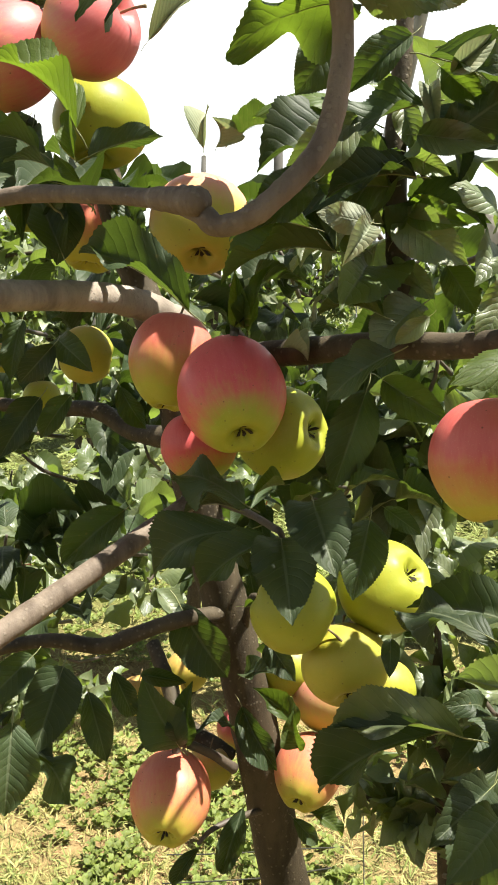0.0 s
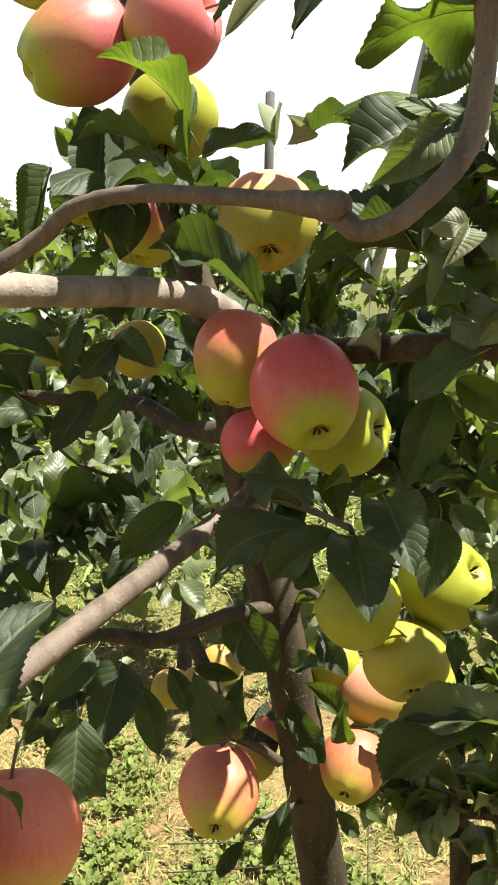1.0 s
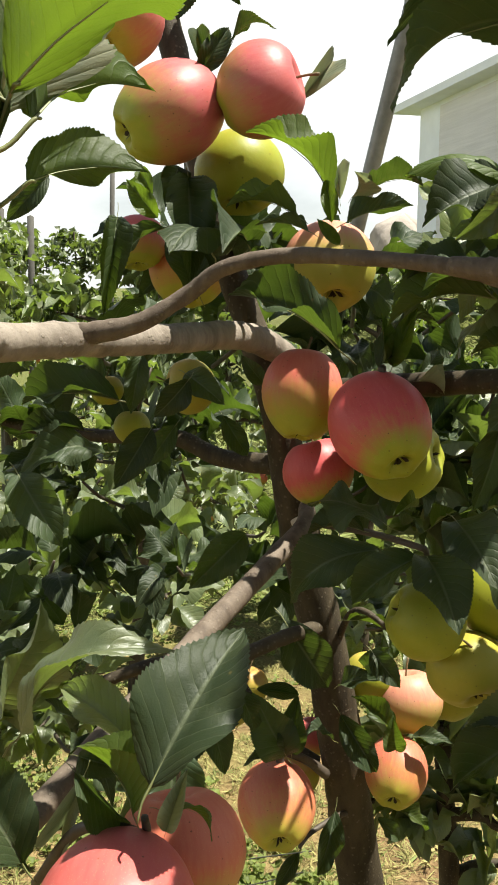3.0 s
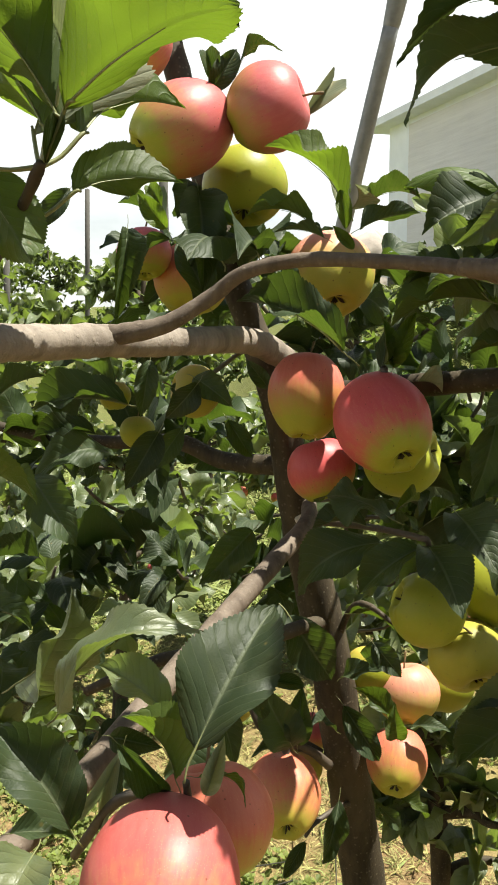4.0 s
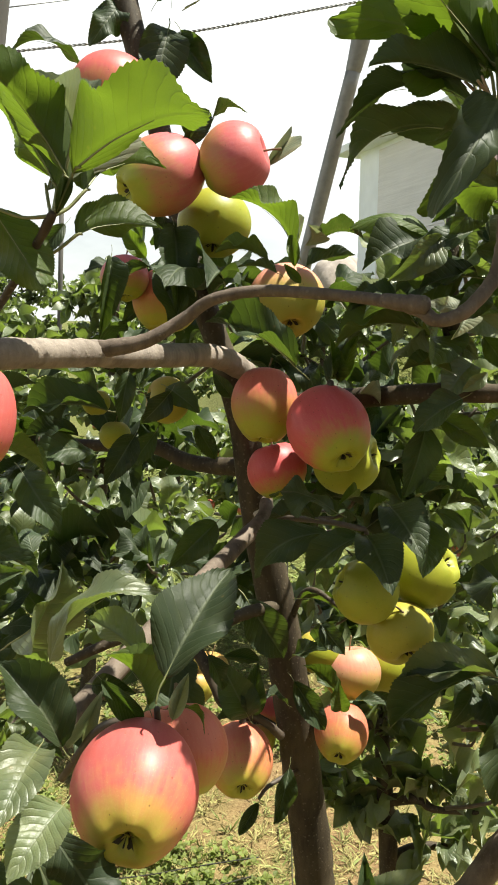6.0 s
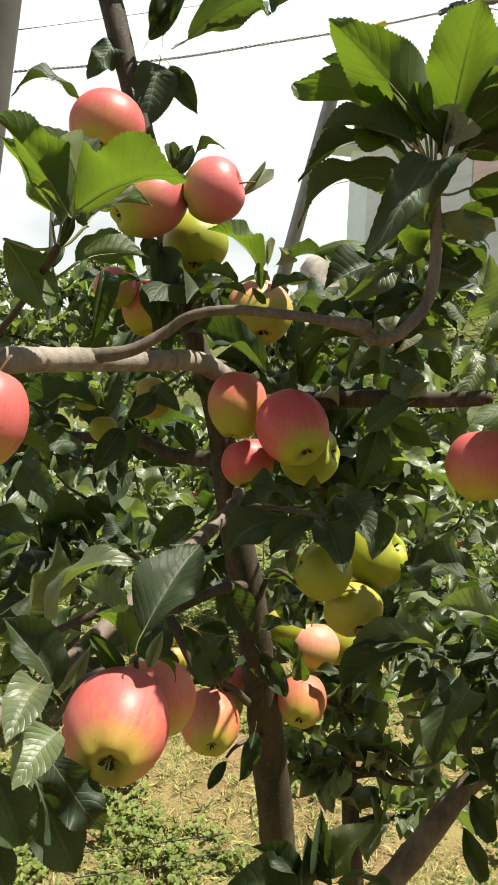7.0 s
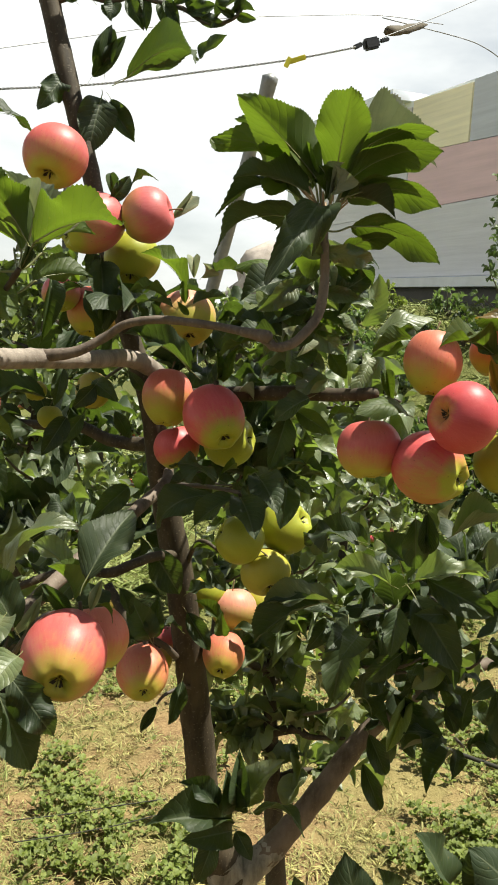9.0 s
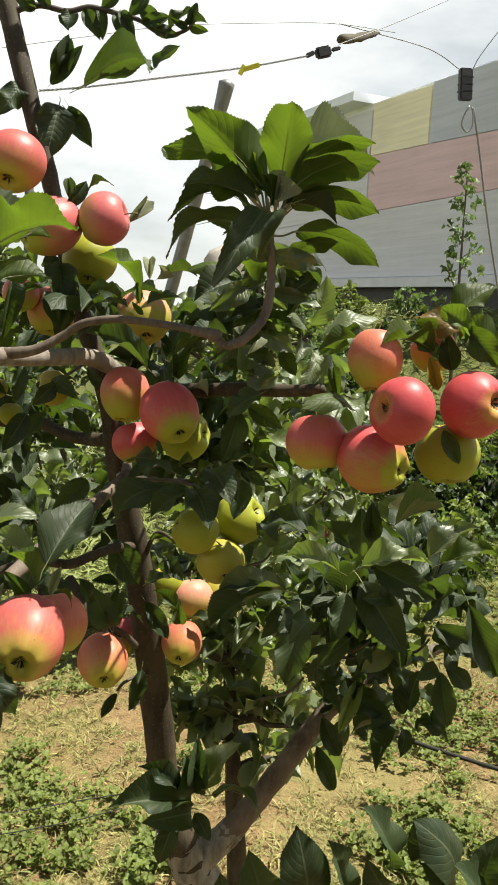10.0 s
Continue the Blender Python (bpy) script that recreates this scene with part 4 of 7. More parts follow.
leaf(right_stem, (0.126, 0.6, 1.862), (0.147, 0.58, 1.809), (0.4, -0.85, 0.3), 0.5, 1, LEAF)
for k in range(14):
    a = 2.4 * k
    r = 0.010 + 0.0011 * k
    z = 1.925 + 0.0035 * (k % 5)
    tube("petiole", [(0.045, 0.361, 1.878 + 0.0022 * k, 0.0017), (0.045 + 0.55 * r * math.cos(a), 0.360 + 0.55 * r * math.sin(a), 0.5 * (z + 1.885 + 0.002 * k), 0.0014), (0.045 + 1.5 * r * math.cos(a), 0.358 + 1.5 * r * math.sin(a), z, 0.0010)], PETIOLE_PINK, arched_branch, "", 6, 4, 0.05)
for k in range(5):
    a = 1.1 + 1.3 * k
    leaf(arched_branch, (0.045 + 0.006 * math.cos(a), 0.352 + 0.006 * math.sin(a), 1.926), (0.045 + 0.020 * math.cos(a), 0.344 + 0.020 * math.sin(a), 1.958 + 0.004 * (k % 2)), (-math.cos(a), -math.sin(a), 0.4), .34, 2, LEAF_PALE if k % 2 else LEAF_YOUNG)
# spur on the arched branch
leaf(arched_branch, (-0.088, 0.450, 1.826), (-0.139, 0.460, 1.864), (0.00, 0.00, 1.00), .36, 1, LEAF_YOUNG)
leaf(arched_branch, (-0.080, 0.440, 1.810), (-0.039, 0.440, 1.820), (0.18, 0.98, 1.07), .42, 0, LEAF)
leaf(arched_branch, (-0.109, 0.450, 1.814), (-0.151, 0.460, 1.820), (0.00, 0.00, 1.00), .26, 1, LEAF_YOUNG)
leaf(arched_branch, (-0.101, 0.450, 1.805), (-0.133, 0.460, 1.809), (0.00, 0.00, 1.00), .40, 0, LEAF)
leaf(arched_branch, (-0.088, 0.445, 1.810), (-0.091, 0.450, 1.836), (-0.12, -0.99, -0.08), .42, 1, LEAF_YOUNG)
leaf(arched_branch, (-0.084, 0.440, 1.797), (-0.098, 0.440, 1.812), (-0.12, -0.99, -0.05), .4, 1, LEAF_YOUNG)
leaf(arched_branch, (-0.037, 0.680, 1.847), (-0.036, 0.700, 1.877), (-0.15, -0.98, -0.11), .55, 2, LEAF_PALE)
leaf(arched_branch, (-0.027, 0.680, 1.848), (-0.029, 0.660, 1.868), (1.00, 0.00, 0.00), .4, 2, LEAF_PALE)
leaf(arched_branch, (0.040, 0.370, 1.790), (0.010, 0.360, 1.767), (-0.33, -0.94, 0.01), .6, 1, LEAF)
leaf(arched_branch, (0.043, 0.520, 1.777), (-0.008, 0.520, 1.769), (0.00, 0.00, 1.00), .32, 1, LEAF)
leaf(arched_branch, (0.080, 0.500, 1.779), (0.046, 0.500, 1.785), (-0.07, -1.00, -0.06), .60, 3, LEAF_PALE)
leaf(arched_branch, (0.078, 0.490, 1.777), (0.061, 0.480, 1.753), (-0.09, -1.00, -0.03), .5, 2, LEAF_PALE)
# upper cluster on the leader
leaf(trunk, (-0.161, 0.640, 1.937), (-0.136, 0.640, 1.973), (-0.01, -0.97, -0.24), .5, 1, LEAF)
leaf(trunk, (-0.154, 0.650, 1.944), (-0.161, 0.660, 1.977), (0.00, -0.97, -0.24), .5, 2, LEAF)
leaf(trunk, (-0.137, 0.630, 1.954), (-0.101, 0.620, 1.968), (0.00, 0.00, 1.00), .30, 4, LEAF)
leaf(trunk, (-0.077, 0.660, 1.923), (-0.045, 0.680, 1.960), (-0.12, -0.97, -0.21), .40, 2, LEAF_PALE)
leaf(trunk, (-0.169, 0.660, 1.860), (-0.169, 0.620, 1.772), (0.02, -1.00, -0.05), .44, 1, LEAF)
leaf(trunk, (-0.176, 0.680, 1.873), (-0.188, 0.660, 1.837), (0.03, -0.99, -0.10), .60, 0, LEAF)
leaf(trunk, (-0.232, 0.740, 1.835), (-0.246, 0.720, 1.745), (0.10, -0.99, -0.01), .28, 2, LEAF)
leaf(trunk, (-0.190, 0.770, 1.827), (-0.237, 0.770, 1.794), (0.07, -1.00, 0.96), .36, 1, LEAF)
leaf(trunk, (-0.199, 0.720, 1.851), (-0.211, 0.740, 1.875), (0.06, -0.99, -0.10), .5, 1, LEAF_YOUNG)
leaf(trunk, (-0.195, 0.720, 1.833), (-0.222, 0.720, 1.866), (-0.03, -0.99, -0.10), .5, 0, LEAF_YOUNG)
leaf(trunk, (-0.091, 0.720, 1.816), (-0.048, 0.700, 1.806), (-0.11, -0.99, -0.04), .5, 0, LEAF)
leaf(trunk, (-0.107, 0.700, 1.805), (-0.089, 0.680, 1.776), (-0.08, -1.00, -0.02), .6, 0, LEAF)
leaf(trunk, (-0.013, 0.680, 1.853), (0.025, 0.640, 1.854), (0.00, 0.00, 1.00), .5, 1, LEAF)
# seven leaves added to shade the fork branch from the sun
leaf(trunk, (-0.125, 0.785, 1.800), (-0.150, 0.690, 1.806), (0.10, -0.10, 1.00), .62, 1, LEAF)
leaf(trunk, (-0.118, 0.780, 1.792), (-0.098, 0.680, 1.798), (0.10, -0.10, 1.00), .60, 1, LEAF)
leaf(trunk, (-0.120, 0.780, 1.806), (-0.052, 0.720, 1.812), (0.00, 0.00, 1.00), .58, 0, LEAF)
leaf(trunk, (-0.130, 0.690, 1.806), (-0.122, 0.600, 1.800), (0.10, -0.10, 1.00), .60, 6, LEAF)
leaf(trunk, (-0.150, 0.690, 1.812), (-0.170, 0.610, 1.806), (0.10, -0.10, 1.00), .56, 6, LEAF)
leaf(trunk, (-0.150, 0.640, 1.798), (-0.186, 0.545, 1.794), (0.10, -0.10, 1.00), .60, 6, LEAF)
leaf(trunk, (-0.120, 0.625, 1.800), (-0.148, 0.535, 1.796), (0.10, -0.10, 1.00), .60, 1, LEAF)
# leader leaves and its side twig
leaf(trunk, (-0.128, 0.820, 2.138), (-0.042, 0.711, 2.145), (0.13, 0.95, 1.28), .40, 4, LEAF)
leaf(trunk, (-0.147, 0.860, 2.115), (-0.109, 0.873, 2.060), (-0.09, -0.97, -0.22), .5, 1, LEAF)
leaf(trunk, (-0.162, 0.850, 2.113), (-0.182, 0.830, 2.023), (-0.06, -0.97, -0.21), .65, 0, LEAF)
leaf(trunk, (-0.219, 0.860, 2.140), (-0.255, 0.840, 2.084), (-0.01, -0.97, -0.25), .6, 3, LEAF)
leaf(trunk, (-0.262, 0.740, 2.032), (-0.341, 0.720, 2.029), (0.00, 0.00, 1.00), .34, 4, LEAF)
leaf(trunk, (-0.124, 0.840, 2.146), (-0.028, 0.770, 2.165), (0.12, 0.96, 1.24), .45, 4, LEAF)
leaf(trunk, (-0.028, 0.770, 2.165), (0.010, 0.760, 2.200), (0.17, 0.95, 1.26), .4, 0, LEAF)
leaf(trunk, (-0.150, 0.860, 2.108), (-0.109, 0.850, 2.053), (-0.08, -0.98, -0.18), .5, 1, LEAF)
leaf(trunk, (-0.158, 0.850, 2.148), (-0.151, 0.850, 2.216), (-0.07, -0.97, -0.25), .4, 2, LEAF)
leaf(trunk, (-0.104, 0.860, 2.267), (-0.097, 0.850, 2.217), (-0.10, -0.95, -0.28), .5, 0, LEAF)
leaf(trunk, (-0.159, 0.870, 2.254), (-0.149, 0.860, 2.227), (-0.07, -0.96, -0.28), .6, 0, LEAF)
leaf(trunk, (-0.071, 0.840, 2.262), (-0.048, 0.830, 2.216), (-0.13, -0.95, -0.28), .4, 1, LEAF)
leaf(trunk, (-0.041, 0.830, 2.267), (-0.006, 0.820, 2.240), (-0.15, -0.94, -0.29), .6, 1, LEAF)
leaf(trunk, (0.019, 0.790, 2.235), (0.055, 0.780, 2.244), (0.00, 0.00, 1.00), .4, 1, LEAF)
leaf(trunk, (0.028, 0.790, 2.240), (0.037, 0.780, 2.272), (-0.19, -0.93, -0.30), .5, 1, LEAF)
leaf(trunk, (0.024, 0.790, 2.236), (-0.005, 0.780, 2.245), (-0.18, -0.94, -0.29), .4, 1, LEAF)
leaf(trunk, (-0.202, 0.880, 2.255), (-0.237, 0.860, 2.285), (-0.02, -0.95, -0.30), .5, 1, LEAF)
# left shoot
leaf(shoot_twig, (-0.257, 0.335, 1.860), (-0.183, 0.225, 1.873), (-0.10, 0.97, 1.10), .50, 0, LEAF_YOUNG, node=(-0.272, 0.346, 1.832))
leaf(shoot_twig, (-0.251, 0.355, 1.850), (-0.193, 0.415, 1.877), (0.02, 0.98, 1.18), .46, 1, LEAF_YOUNG, node=(-0.272, 0.346, 1.832))
leaf(shoot_twig, (-0.257, 0.372, 1.823), (-0.196, 0.400, 1.832), (0.00, 0.82, 0.60), .46, 1, LEAF_YOUNG, node=(-0.287, 0.372, 1.806))
leaf(shoot_twig, (-0.260, 0.340, 1.853), (-0.319, 0.300, 1.921), (-0.05, 0.99, 1.13), .5, 1, LEAF_YOUNG, node=(-0.272, 0.346, 1.832))
leaf(shoot_twig, (-0.269, 0.350, 1.851), (-0.317, 0.360, 1.917), (-0.05, 0.99, 1.12), .5, 0, LEAF_YOUNG, node=(-0.272, 0.346, 1.832))
leaf(shoot_twig, (-0.312, 0.350, 1.838), (-0.277, 0.335, 1.784), (-0.25, 0.85, 0.45), .62, 1, LEAF_YOUNG, node=(-0.272, 0.346, 1.832))
leaf(shoot_twig, (-0.276, 0.360, 1.850), (-0.289, 0.370, 1.931), (1.00, 0.00, 0.00), .30, 2, LEAF_PALE, node=(-0.272, 0.346, 1.832))
leaf(shoot_twig, (-0.258, 0.340, 1.881), (-0.275, 0.360, 1.915), (0.00, 0.00, 1.00), .4, 2, LEAF_PALE, node=(-0.272, 0.346, 1.832))
leaf(shoot_twig, (-0.269, 0.345, 1.833), (-0.261, 0.350, 1.860), (0.06, -0.99, -0.16), .35, 2, LEAF, node=(-0.272, 0.346, 1.832))
# leaves under the arched branch, over the fruit cluster
leaf(right_branch, (0.078, 0.602, 1.770), (-0.004, 0.586, 1.774), (0.05, 0.10, 1.00), .62, 1, LEAF)
leaf(right_branch, (0.062, 0.566, 1.764), (-0.010, 0.604, 1.768), (0.00, -0.10, 1.00), .60, 4, LEAF)
# middle left
leaf(middle_branch, (-0.236, 0.780, 1.660), (-0.336, 0.807, 1.653), (0.06, -0.99, 1.11), .38, 1, LEAF)
leaf(middle_branch, (-0.205, 0.780, 1.632), (-0.242, 0.760, 1.575), (-0.00, -0.99, 0.16), .5, 0, LEAF)
leaf(middle_branch, (-0.213, 0.760, 1.708), (-0.224, 0.750, 1.651), (-0.01, -1.00, 0.09), .42, 0, LEAF)
leaf(middle_branch, (-0.192, 0.800, 1.676), (-0.143, 0.822, 1.662), (-0.06, -0.99, 0.09), .6, 0, LEAF)
leaf(middle_branch, (-0.368, 0.700, 1.660), (-0.313, 0.720, 1.696), (0.00, 0.00, 1.00), .42, 1, LEAF)
leaf(middle_branch, (-0.251, 0.780, 1.608), (-0.335, 0.750, 1.588), (0.07, -0.98, 1.17), .45, 4, LEAF)
leaf(middle_branch, (-0.334, 0.750, 1.595), (-0.290, 0.720, 1.528), (0.09, -0.97, 0.21), .55, 0, LEAF)
leaf(middle_branch, (-0.115, 0.720, 1.537), (-0.171, 0.700, 1.490), (-0.09, -0.96, 0.27), .5, 1, LEAF)
leaf(middle_branch, (-0.180, 0.800, 1.632), (-0.212, 0.800, 1.588), (-0.03, -0.99, 0.15), .5, 0, LEAF)
leaf(middle_branch, (-0.252, 0.780, 1.678), (-0.304, 0.780, 1.709), (0.00, 0.00, 1.00), .5, 1, LEAF)
leaf(middle_branch, (-0.271, 0.770, 1.632), (-0.334, 0.760, 1.629), (0.08, -0.99, 1.14), .4, 1, LEAF)
leaf(middle_branch, (-0.131, 0.800, 1.640), (-0.106, 0.800, 1.598), (-0.11, -0.98, 0.14), .5, 1, LEAF)
leaf(middle_branch, (-0.169, 0.700, 1.689), (-0.201, 0.700, 1.655), (0.27, -0.96, 0.10), .6, 0, LEAF)
leaf(middle_branch, (-0.172, 0.720, 1.693), (-0.136, 0.700, 1.665), (0.23, -0.97, 0.09), .55, 0, LEAF)
leaf(middle_branch, (-0.159, 0.700, 1.765), (-0.186, 0.720, 1.822), (0.25, -0.97, -0.06), .55, 0, LEAF)
leaf(middle_branch, (-0.157, 0.720, 1.818), (-0.169, 0.720, 1.756), (0.24, -0.97, -0.05), .6, 0, LEAF)
leaf(fork_branch, (-0.275, 0.600, 1.854), (-0.308, 0.600, 1.820), (0.08, -0.99, -0.11), .4, 0, LEAF)
leaf(fork_branch, (-0.012, 0.625, 1.704), (0.051, 0.660, 1.738), (0.00, 0.00, 1.00), .42, 4, LEAF)
leaf(fork_branch, (-0.045, 0.630, 1.720), (-0.136, 0.660, 1.765), (0.16, -0.99, 1.01), .36, 1, LEAF)
leaf(fork_branch, (0.001, 0.630, 1.706), (0.018, 0.620, 1.755), (0.02, -1.00, 1.02), .4, 1, LEAF_YOUNG)
leaf(fork_branch, (-0.006, 0.640, 1.708), (-0.010, 0.630, 1.751), (0.05, -1.00, 0.03), .4, 2, LEAF_YOUNG)
leaf(fork_branch, (0.037, 0.680, 1.691), (0.063, 0.700, 1.714), (-0.04, -1.00, 0.06), .5, 0, LEAF)
leaf(fork_branch, (-0.086, 0.660, 1.777), (-0.101, 0.660, 1.810), (0.16, -0.98, -0.06), .6, 0, LEAF)
leaf(fork_branch, (-0.095, 0.740, 1.679), (-0.118, 0.740, 1.708), (-0.13, -0.99, 0.07), .5, 0, LEAF)
# fruit spur rosette
leaf(rosette_spur, (0.051, 0.600, 1.579), (0.066, 0.536, 1.539), (-0.06, -0.95, 0.29), .66, 0, LEAF)
leaf(rosette_spur, (0.027, 0.600, 1.549), (0.035, 0.534, 1.504), (-0.01, -0.94, 0.34), .64, 0, LEAF)
leaf(rosette_spur, (0.020, 0.600, 1.547), (-0.036, 0.600, 1.506), (0.05, -0.95, 1.32), .50, 1, LEAF)
leaf(rosette_spur, (-0.002, 0.640, 1.542), (-0.080, 0.660, 1.488), (0.09, -0.95, 1.31), .48, 4, LEAF)
leaf(rosette_spur, (-0.002, 0.620, 1.570), (-0.065, 0.660, 1.581), (0.08, -0.97, 1.24), .58, 3, LEAF)
leaf(rosette_spur, (-0.008, 0.680, 1.548), (-0.059, 0.700, 1.538), (0.00, 0.00, 1.00), .40, 1, LEAF)
leaf(rosette_spur, (0.095, 0.600, 1.564), (0.081, 0.575, 1.508), (-0.10, -0.94, 0.31), .62, 0, LEAF)
leaf(rosette_spur, (0.091, 0.610, 1.663), (0.066, 0.600, 1.587), (-0.08, -0.98, 0.18), .48, 0, LEAF)
leaf(rosette_spur, (0.079, 0.600, 1.587), (0.116, 0.580, 1.599), (-0.11, -0.97, 1.23), .42, 1, LEAF)
leaf(rosette_spur, (0.114, 0.600, 1.580), (0.148, 0.580, 1.577), (-0.16, -0.95, 1.25), .40, 2, LEAF)
leaf(rosette_spur, (0.107, 0.610, 1.571), (0.135, 0.600, 1.552), (-0.14, -0.95, 0.27), .5, 0, LEAF)
leaf(rosette_spur, (0.059, 0.660, 1.581), (0.047, 0.660, 1.566), (-0.04, -0.97, 0.24), .6, 0, LEAF)
leaf(rosette_spur, (-0.020, 0.680, 1.533), (-0.000, 0.670, 1.498), (0.04, -0.95, 0.31), .5, 0, LEAF)
leaf(rosette_spur, (0.037, 0.620, 1.567), (0.059, 0.620, 1.581), (-0.04, -0.97, 1.25), .5, 2, LEAF_YOUNG)
leaf(rosette_spur, (0.030, 0.640, 1.581), (0.005, 0.630, 1.574), (0.01, -0.97, 1.24), .4, 2, LEAF_YOUNG)
leaf(right_branch, (0.102, 0.545, 1.696), (0.058, 0.555, 1.661), (-0.09, -0.99, 1.11), .64, 0, LEAF)
leaf(right_branch, (0.098, 0.570, 1.807), (0.049, 0.570, 1.809), (-0.08, -0.99, -0.10), .78, 0, LEAF_YOUNG)
leaf(right_branch, (0.027, 0.640, 1.692), (0.047, 0.630, 1.682), (0.00, 0.00, 1.00), .5, 2, LEAF_PALE)
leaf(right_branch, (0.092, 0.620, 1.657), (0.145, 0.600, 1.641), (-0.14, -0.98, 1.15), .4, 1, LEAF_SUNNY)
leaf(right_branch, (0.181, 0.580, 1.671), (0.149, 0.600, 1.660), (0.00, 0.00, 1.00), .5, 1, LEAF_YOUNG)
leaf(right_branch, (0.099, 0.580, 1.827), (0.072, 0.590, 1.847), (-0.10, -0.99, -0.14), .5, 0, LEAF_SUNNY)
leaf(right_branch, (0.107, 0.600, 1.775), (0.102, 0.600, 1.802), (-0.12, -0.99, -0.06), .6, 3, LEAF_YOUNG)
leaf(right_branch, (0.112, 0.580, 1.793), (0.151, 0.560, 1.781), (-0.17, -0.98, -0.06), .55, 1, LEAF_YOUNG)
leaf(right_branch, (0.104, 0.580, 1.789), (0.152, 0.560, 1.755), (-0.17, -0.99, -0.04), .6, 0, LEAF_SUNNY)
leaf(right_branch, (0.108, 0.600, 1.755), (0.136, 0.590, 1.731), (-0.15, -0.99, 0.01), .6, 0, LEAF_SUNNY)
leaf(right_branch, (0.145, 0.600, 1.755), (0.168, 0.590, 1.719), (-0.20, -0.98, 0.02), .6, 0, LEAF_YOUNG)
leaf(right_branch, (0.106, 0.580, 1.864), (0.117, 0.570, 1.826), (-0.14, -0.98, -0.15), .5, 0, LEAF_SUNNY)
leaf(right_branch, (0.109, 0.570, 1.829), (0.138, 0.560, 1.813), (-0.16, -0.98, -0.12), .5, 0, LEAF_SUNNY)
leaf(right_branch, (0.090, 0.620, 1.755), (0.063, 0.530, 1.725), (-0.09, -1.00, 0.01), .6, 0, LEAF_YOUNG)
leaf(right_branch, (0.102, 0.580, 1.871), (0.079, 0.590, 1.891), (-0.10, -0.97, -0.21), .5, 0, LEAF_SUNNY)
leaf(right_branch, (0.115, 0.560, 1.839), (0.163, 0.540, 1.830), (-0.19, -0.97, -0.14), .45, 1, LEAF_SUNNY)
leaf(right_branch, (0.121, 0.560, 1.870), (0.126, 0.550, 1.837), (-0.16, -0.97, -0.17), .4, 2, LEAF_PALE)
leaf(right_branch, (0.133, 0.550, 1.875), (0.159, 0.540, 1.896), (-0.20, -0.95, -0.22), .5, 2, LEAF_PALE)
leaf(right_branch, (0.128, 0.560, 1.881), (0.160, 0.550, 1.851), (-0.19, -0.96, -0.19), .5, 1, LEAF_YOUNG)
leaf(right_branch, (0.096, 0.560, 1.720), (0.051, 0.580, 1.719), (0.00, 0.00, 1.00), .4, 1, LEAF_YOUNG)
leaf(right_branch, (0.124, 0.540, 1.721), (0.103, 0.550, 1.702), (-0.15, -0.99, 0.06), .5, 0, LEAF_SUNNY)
# lower left spur with the large apple
leaf(big_spur, (-0.200, 0.305, 1.529), (-0.148, 0.362, 1.586), (-1.05, -1.90, 0.05), .58, 0, LEAF)
leaf(big_spur, (-0.210, 0.330, 1.498), (-0.239, 0.340, 1.533), (0.00, 0.00, 1.00), .62, 2, LEAF_YOUNG)
leaf(big_spur, (-0.284, 0.430, 1.493), (-0.185, 0.420, 1.550), (-0.45, -0.45, 0.80), .40, 4, LEAF_SUNNY)
leaf(big_spur, (-0.212, 0.370, 1.517), (-0.254, 0.390, 1.543), (0.01, -0.92, 1.39), .52, 1, LEAF_SUNNY)
leaf(big_spur, (-0.270, 0.339, 1.467), (-0.316, 0.360, 1.524), (0.11, -0.88, 1.46), .55, 1, LEAF)
leaf(big_spur, (-0.322, 0.500, 1.485), (-0.276, 0.480, 1.564), (1.10, -0.94, 0.34), .5, 1, LEAF_SUNNY)
leaf(big_spur, (-0.336, 0.420, 1.565), (-0.300, 0.400, 1.578), (0.15, -0.94, 0.31), .6, 1, LEAF)
leaf(big_spur, (-0.278, 0.250, 1.513), (-0.297, 0.194, 1.494), (0.05, -0.92, 1.40), .55, 0, LEAF_SUNNY)
leaf(big_spur, (-0.265, 0.260, 1.469), (-0.295, 0.220, 1.446), (0.04, -0.90, 1.44), .66, 0, LEAF_SUNNY)
leaf(big_spur, (-0.273, 0.270, 1.445), (-0.230, 0.260, 1.384), (-0.00, -0.88, 0.47), .55, 3, LEAF)
leaf(big_spur, (-0.284, 0.280, 1.423), (-0.251, 0.270, 1.345), (0.02, -0.87, 0.50), .58, 0, LEAF)
leaf(big_spur, (-0.310, 0.250, 1.444), (-0.289, 0.240, 1.390), (0.06, -0.88, 0.48), .72, 1, LEAF)
leaf(big_spur, (-0.318, 0.250, 1.398), (-0.300, 0.240, 1.351), (0.07, -0.85, 0.52), .62, 0, LEAF)
leaf(big_spur, (-0.321, 0.280, 1.687), (-0.272, 0.270, 1.673), (0.00, 0.00, 1.00), .72, 1, LEAF_YOUNG)
leaf(big_spur, (-0.325, 0.300, 1.623), (-0.281, 0.300, 1.602), (0.07, -0.97, 1.23), .5, 1, LEAF)
leaf(big_spur, (-0.196, 0.360, 1.481), (-0.167, 0.355, 1.463), (0.00, 0.00, 1.00), .35, 4, LEAF_YOUNG)
leaf(big_spur, (-0.193, 0.330, 1.487), (-0.181, 0.340, 1.517), (-0.07, -0.88, 0.46), .36, 2, LEAF_PALE)
leaf(big_spur, (-0.307, 0.360, 1.454), (-0.270, 0.360, 1.447), (0.10, -0.85, 1.51), .5, 1, LEAF)
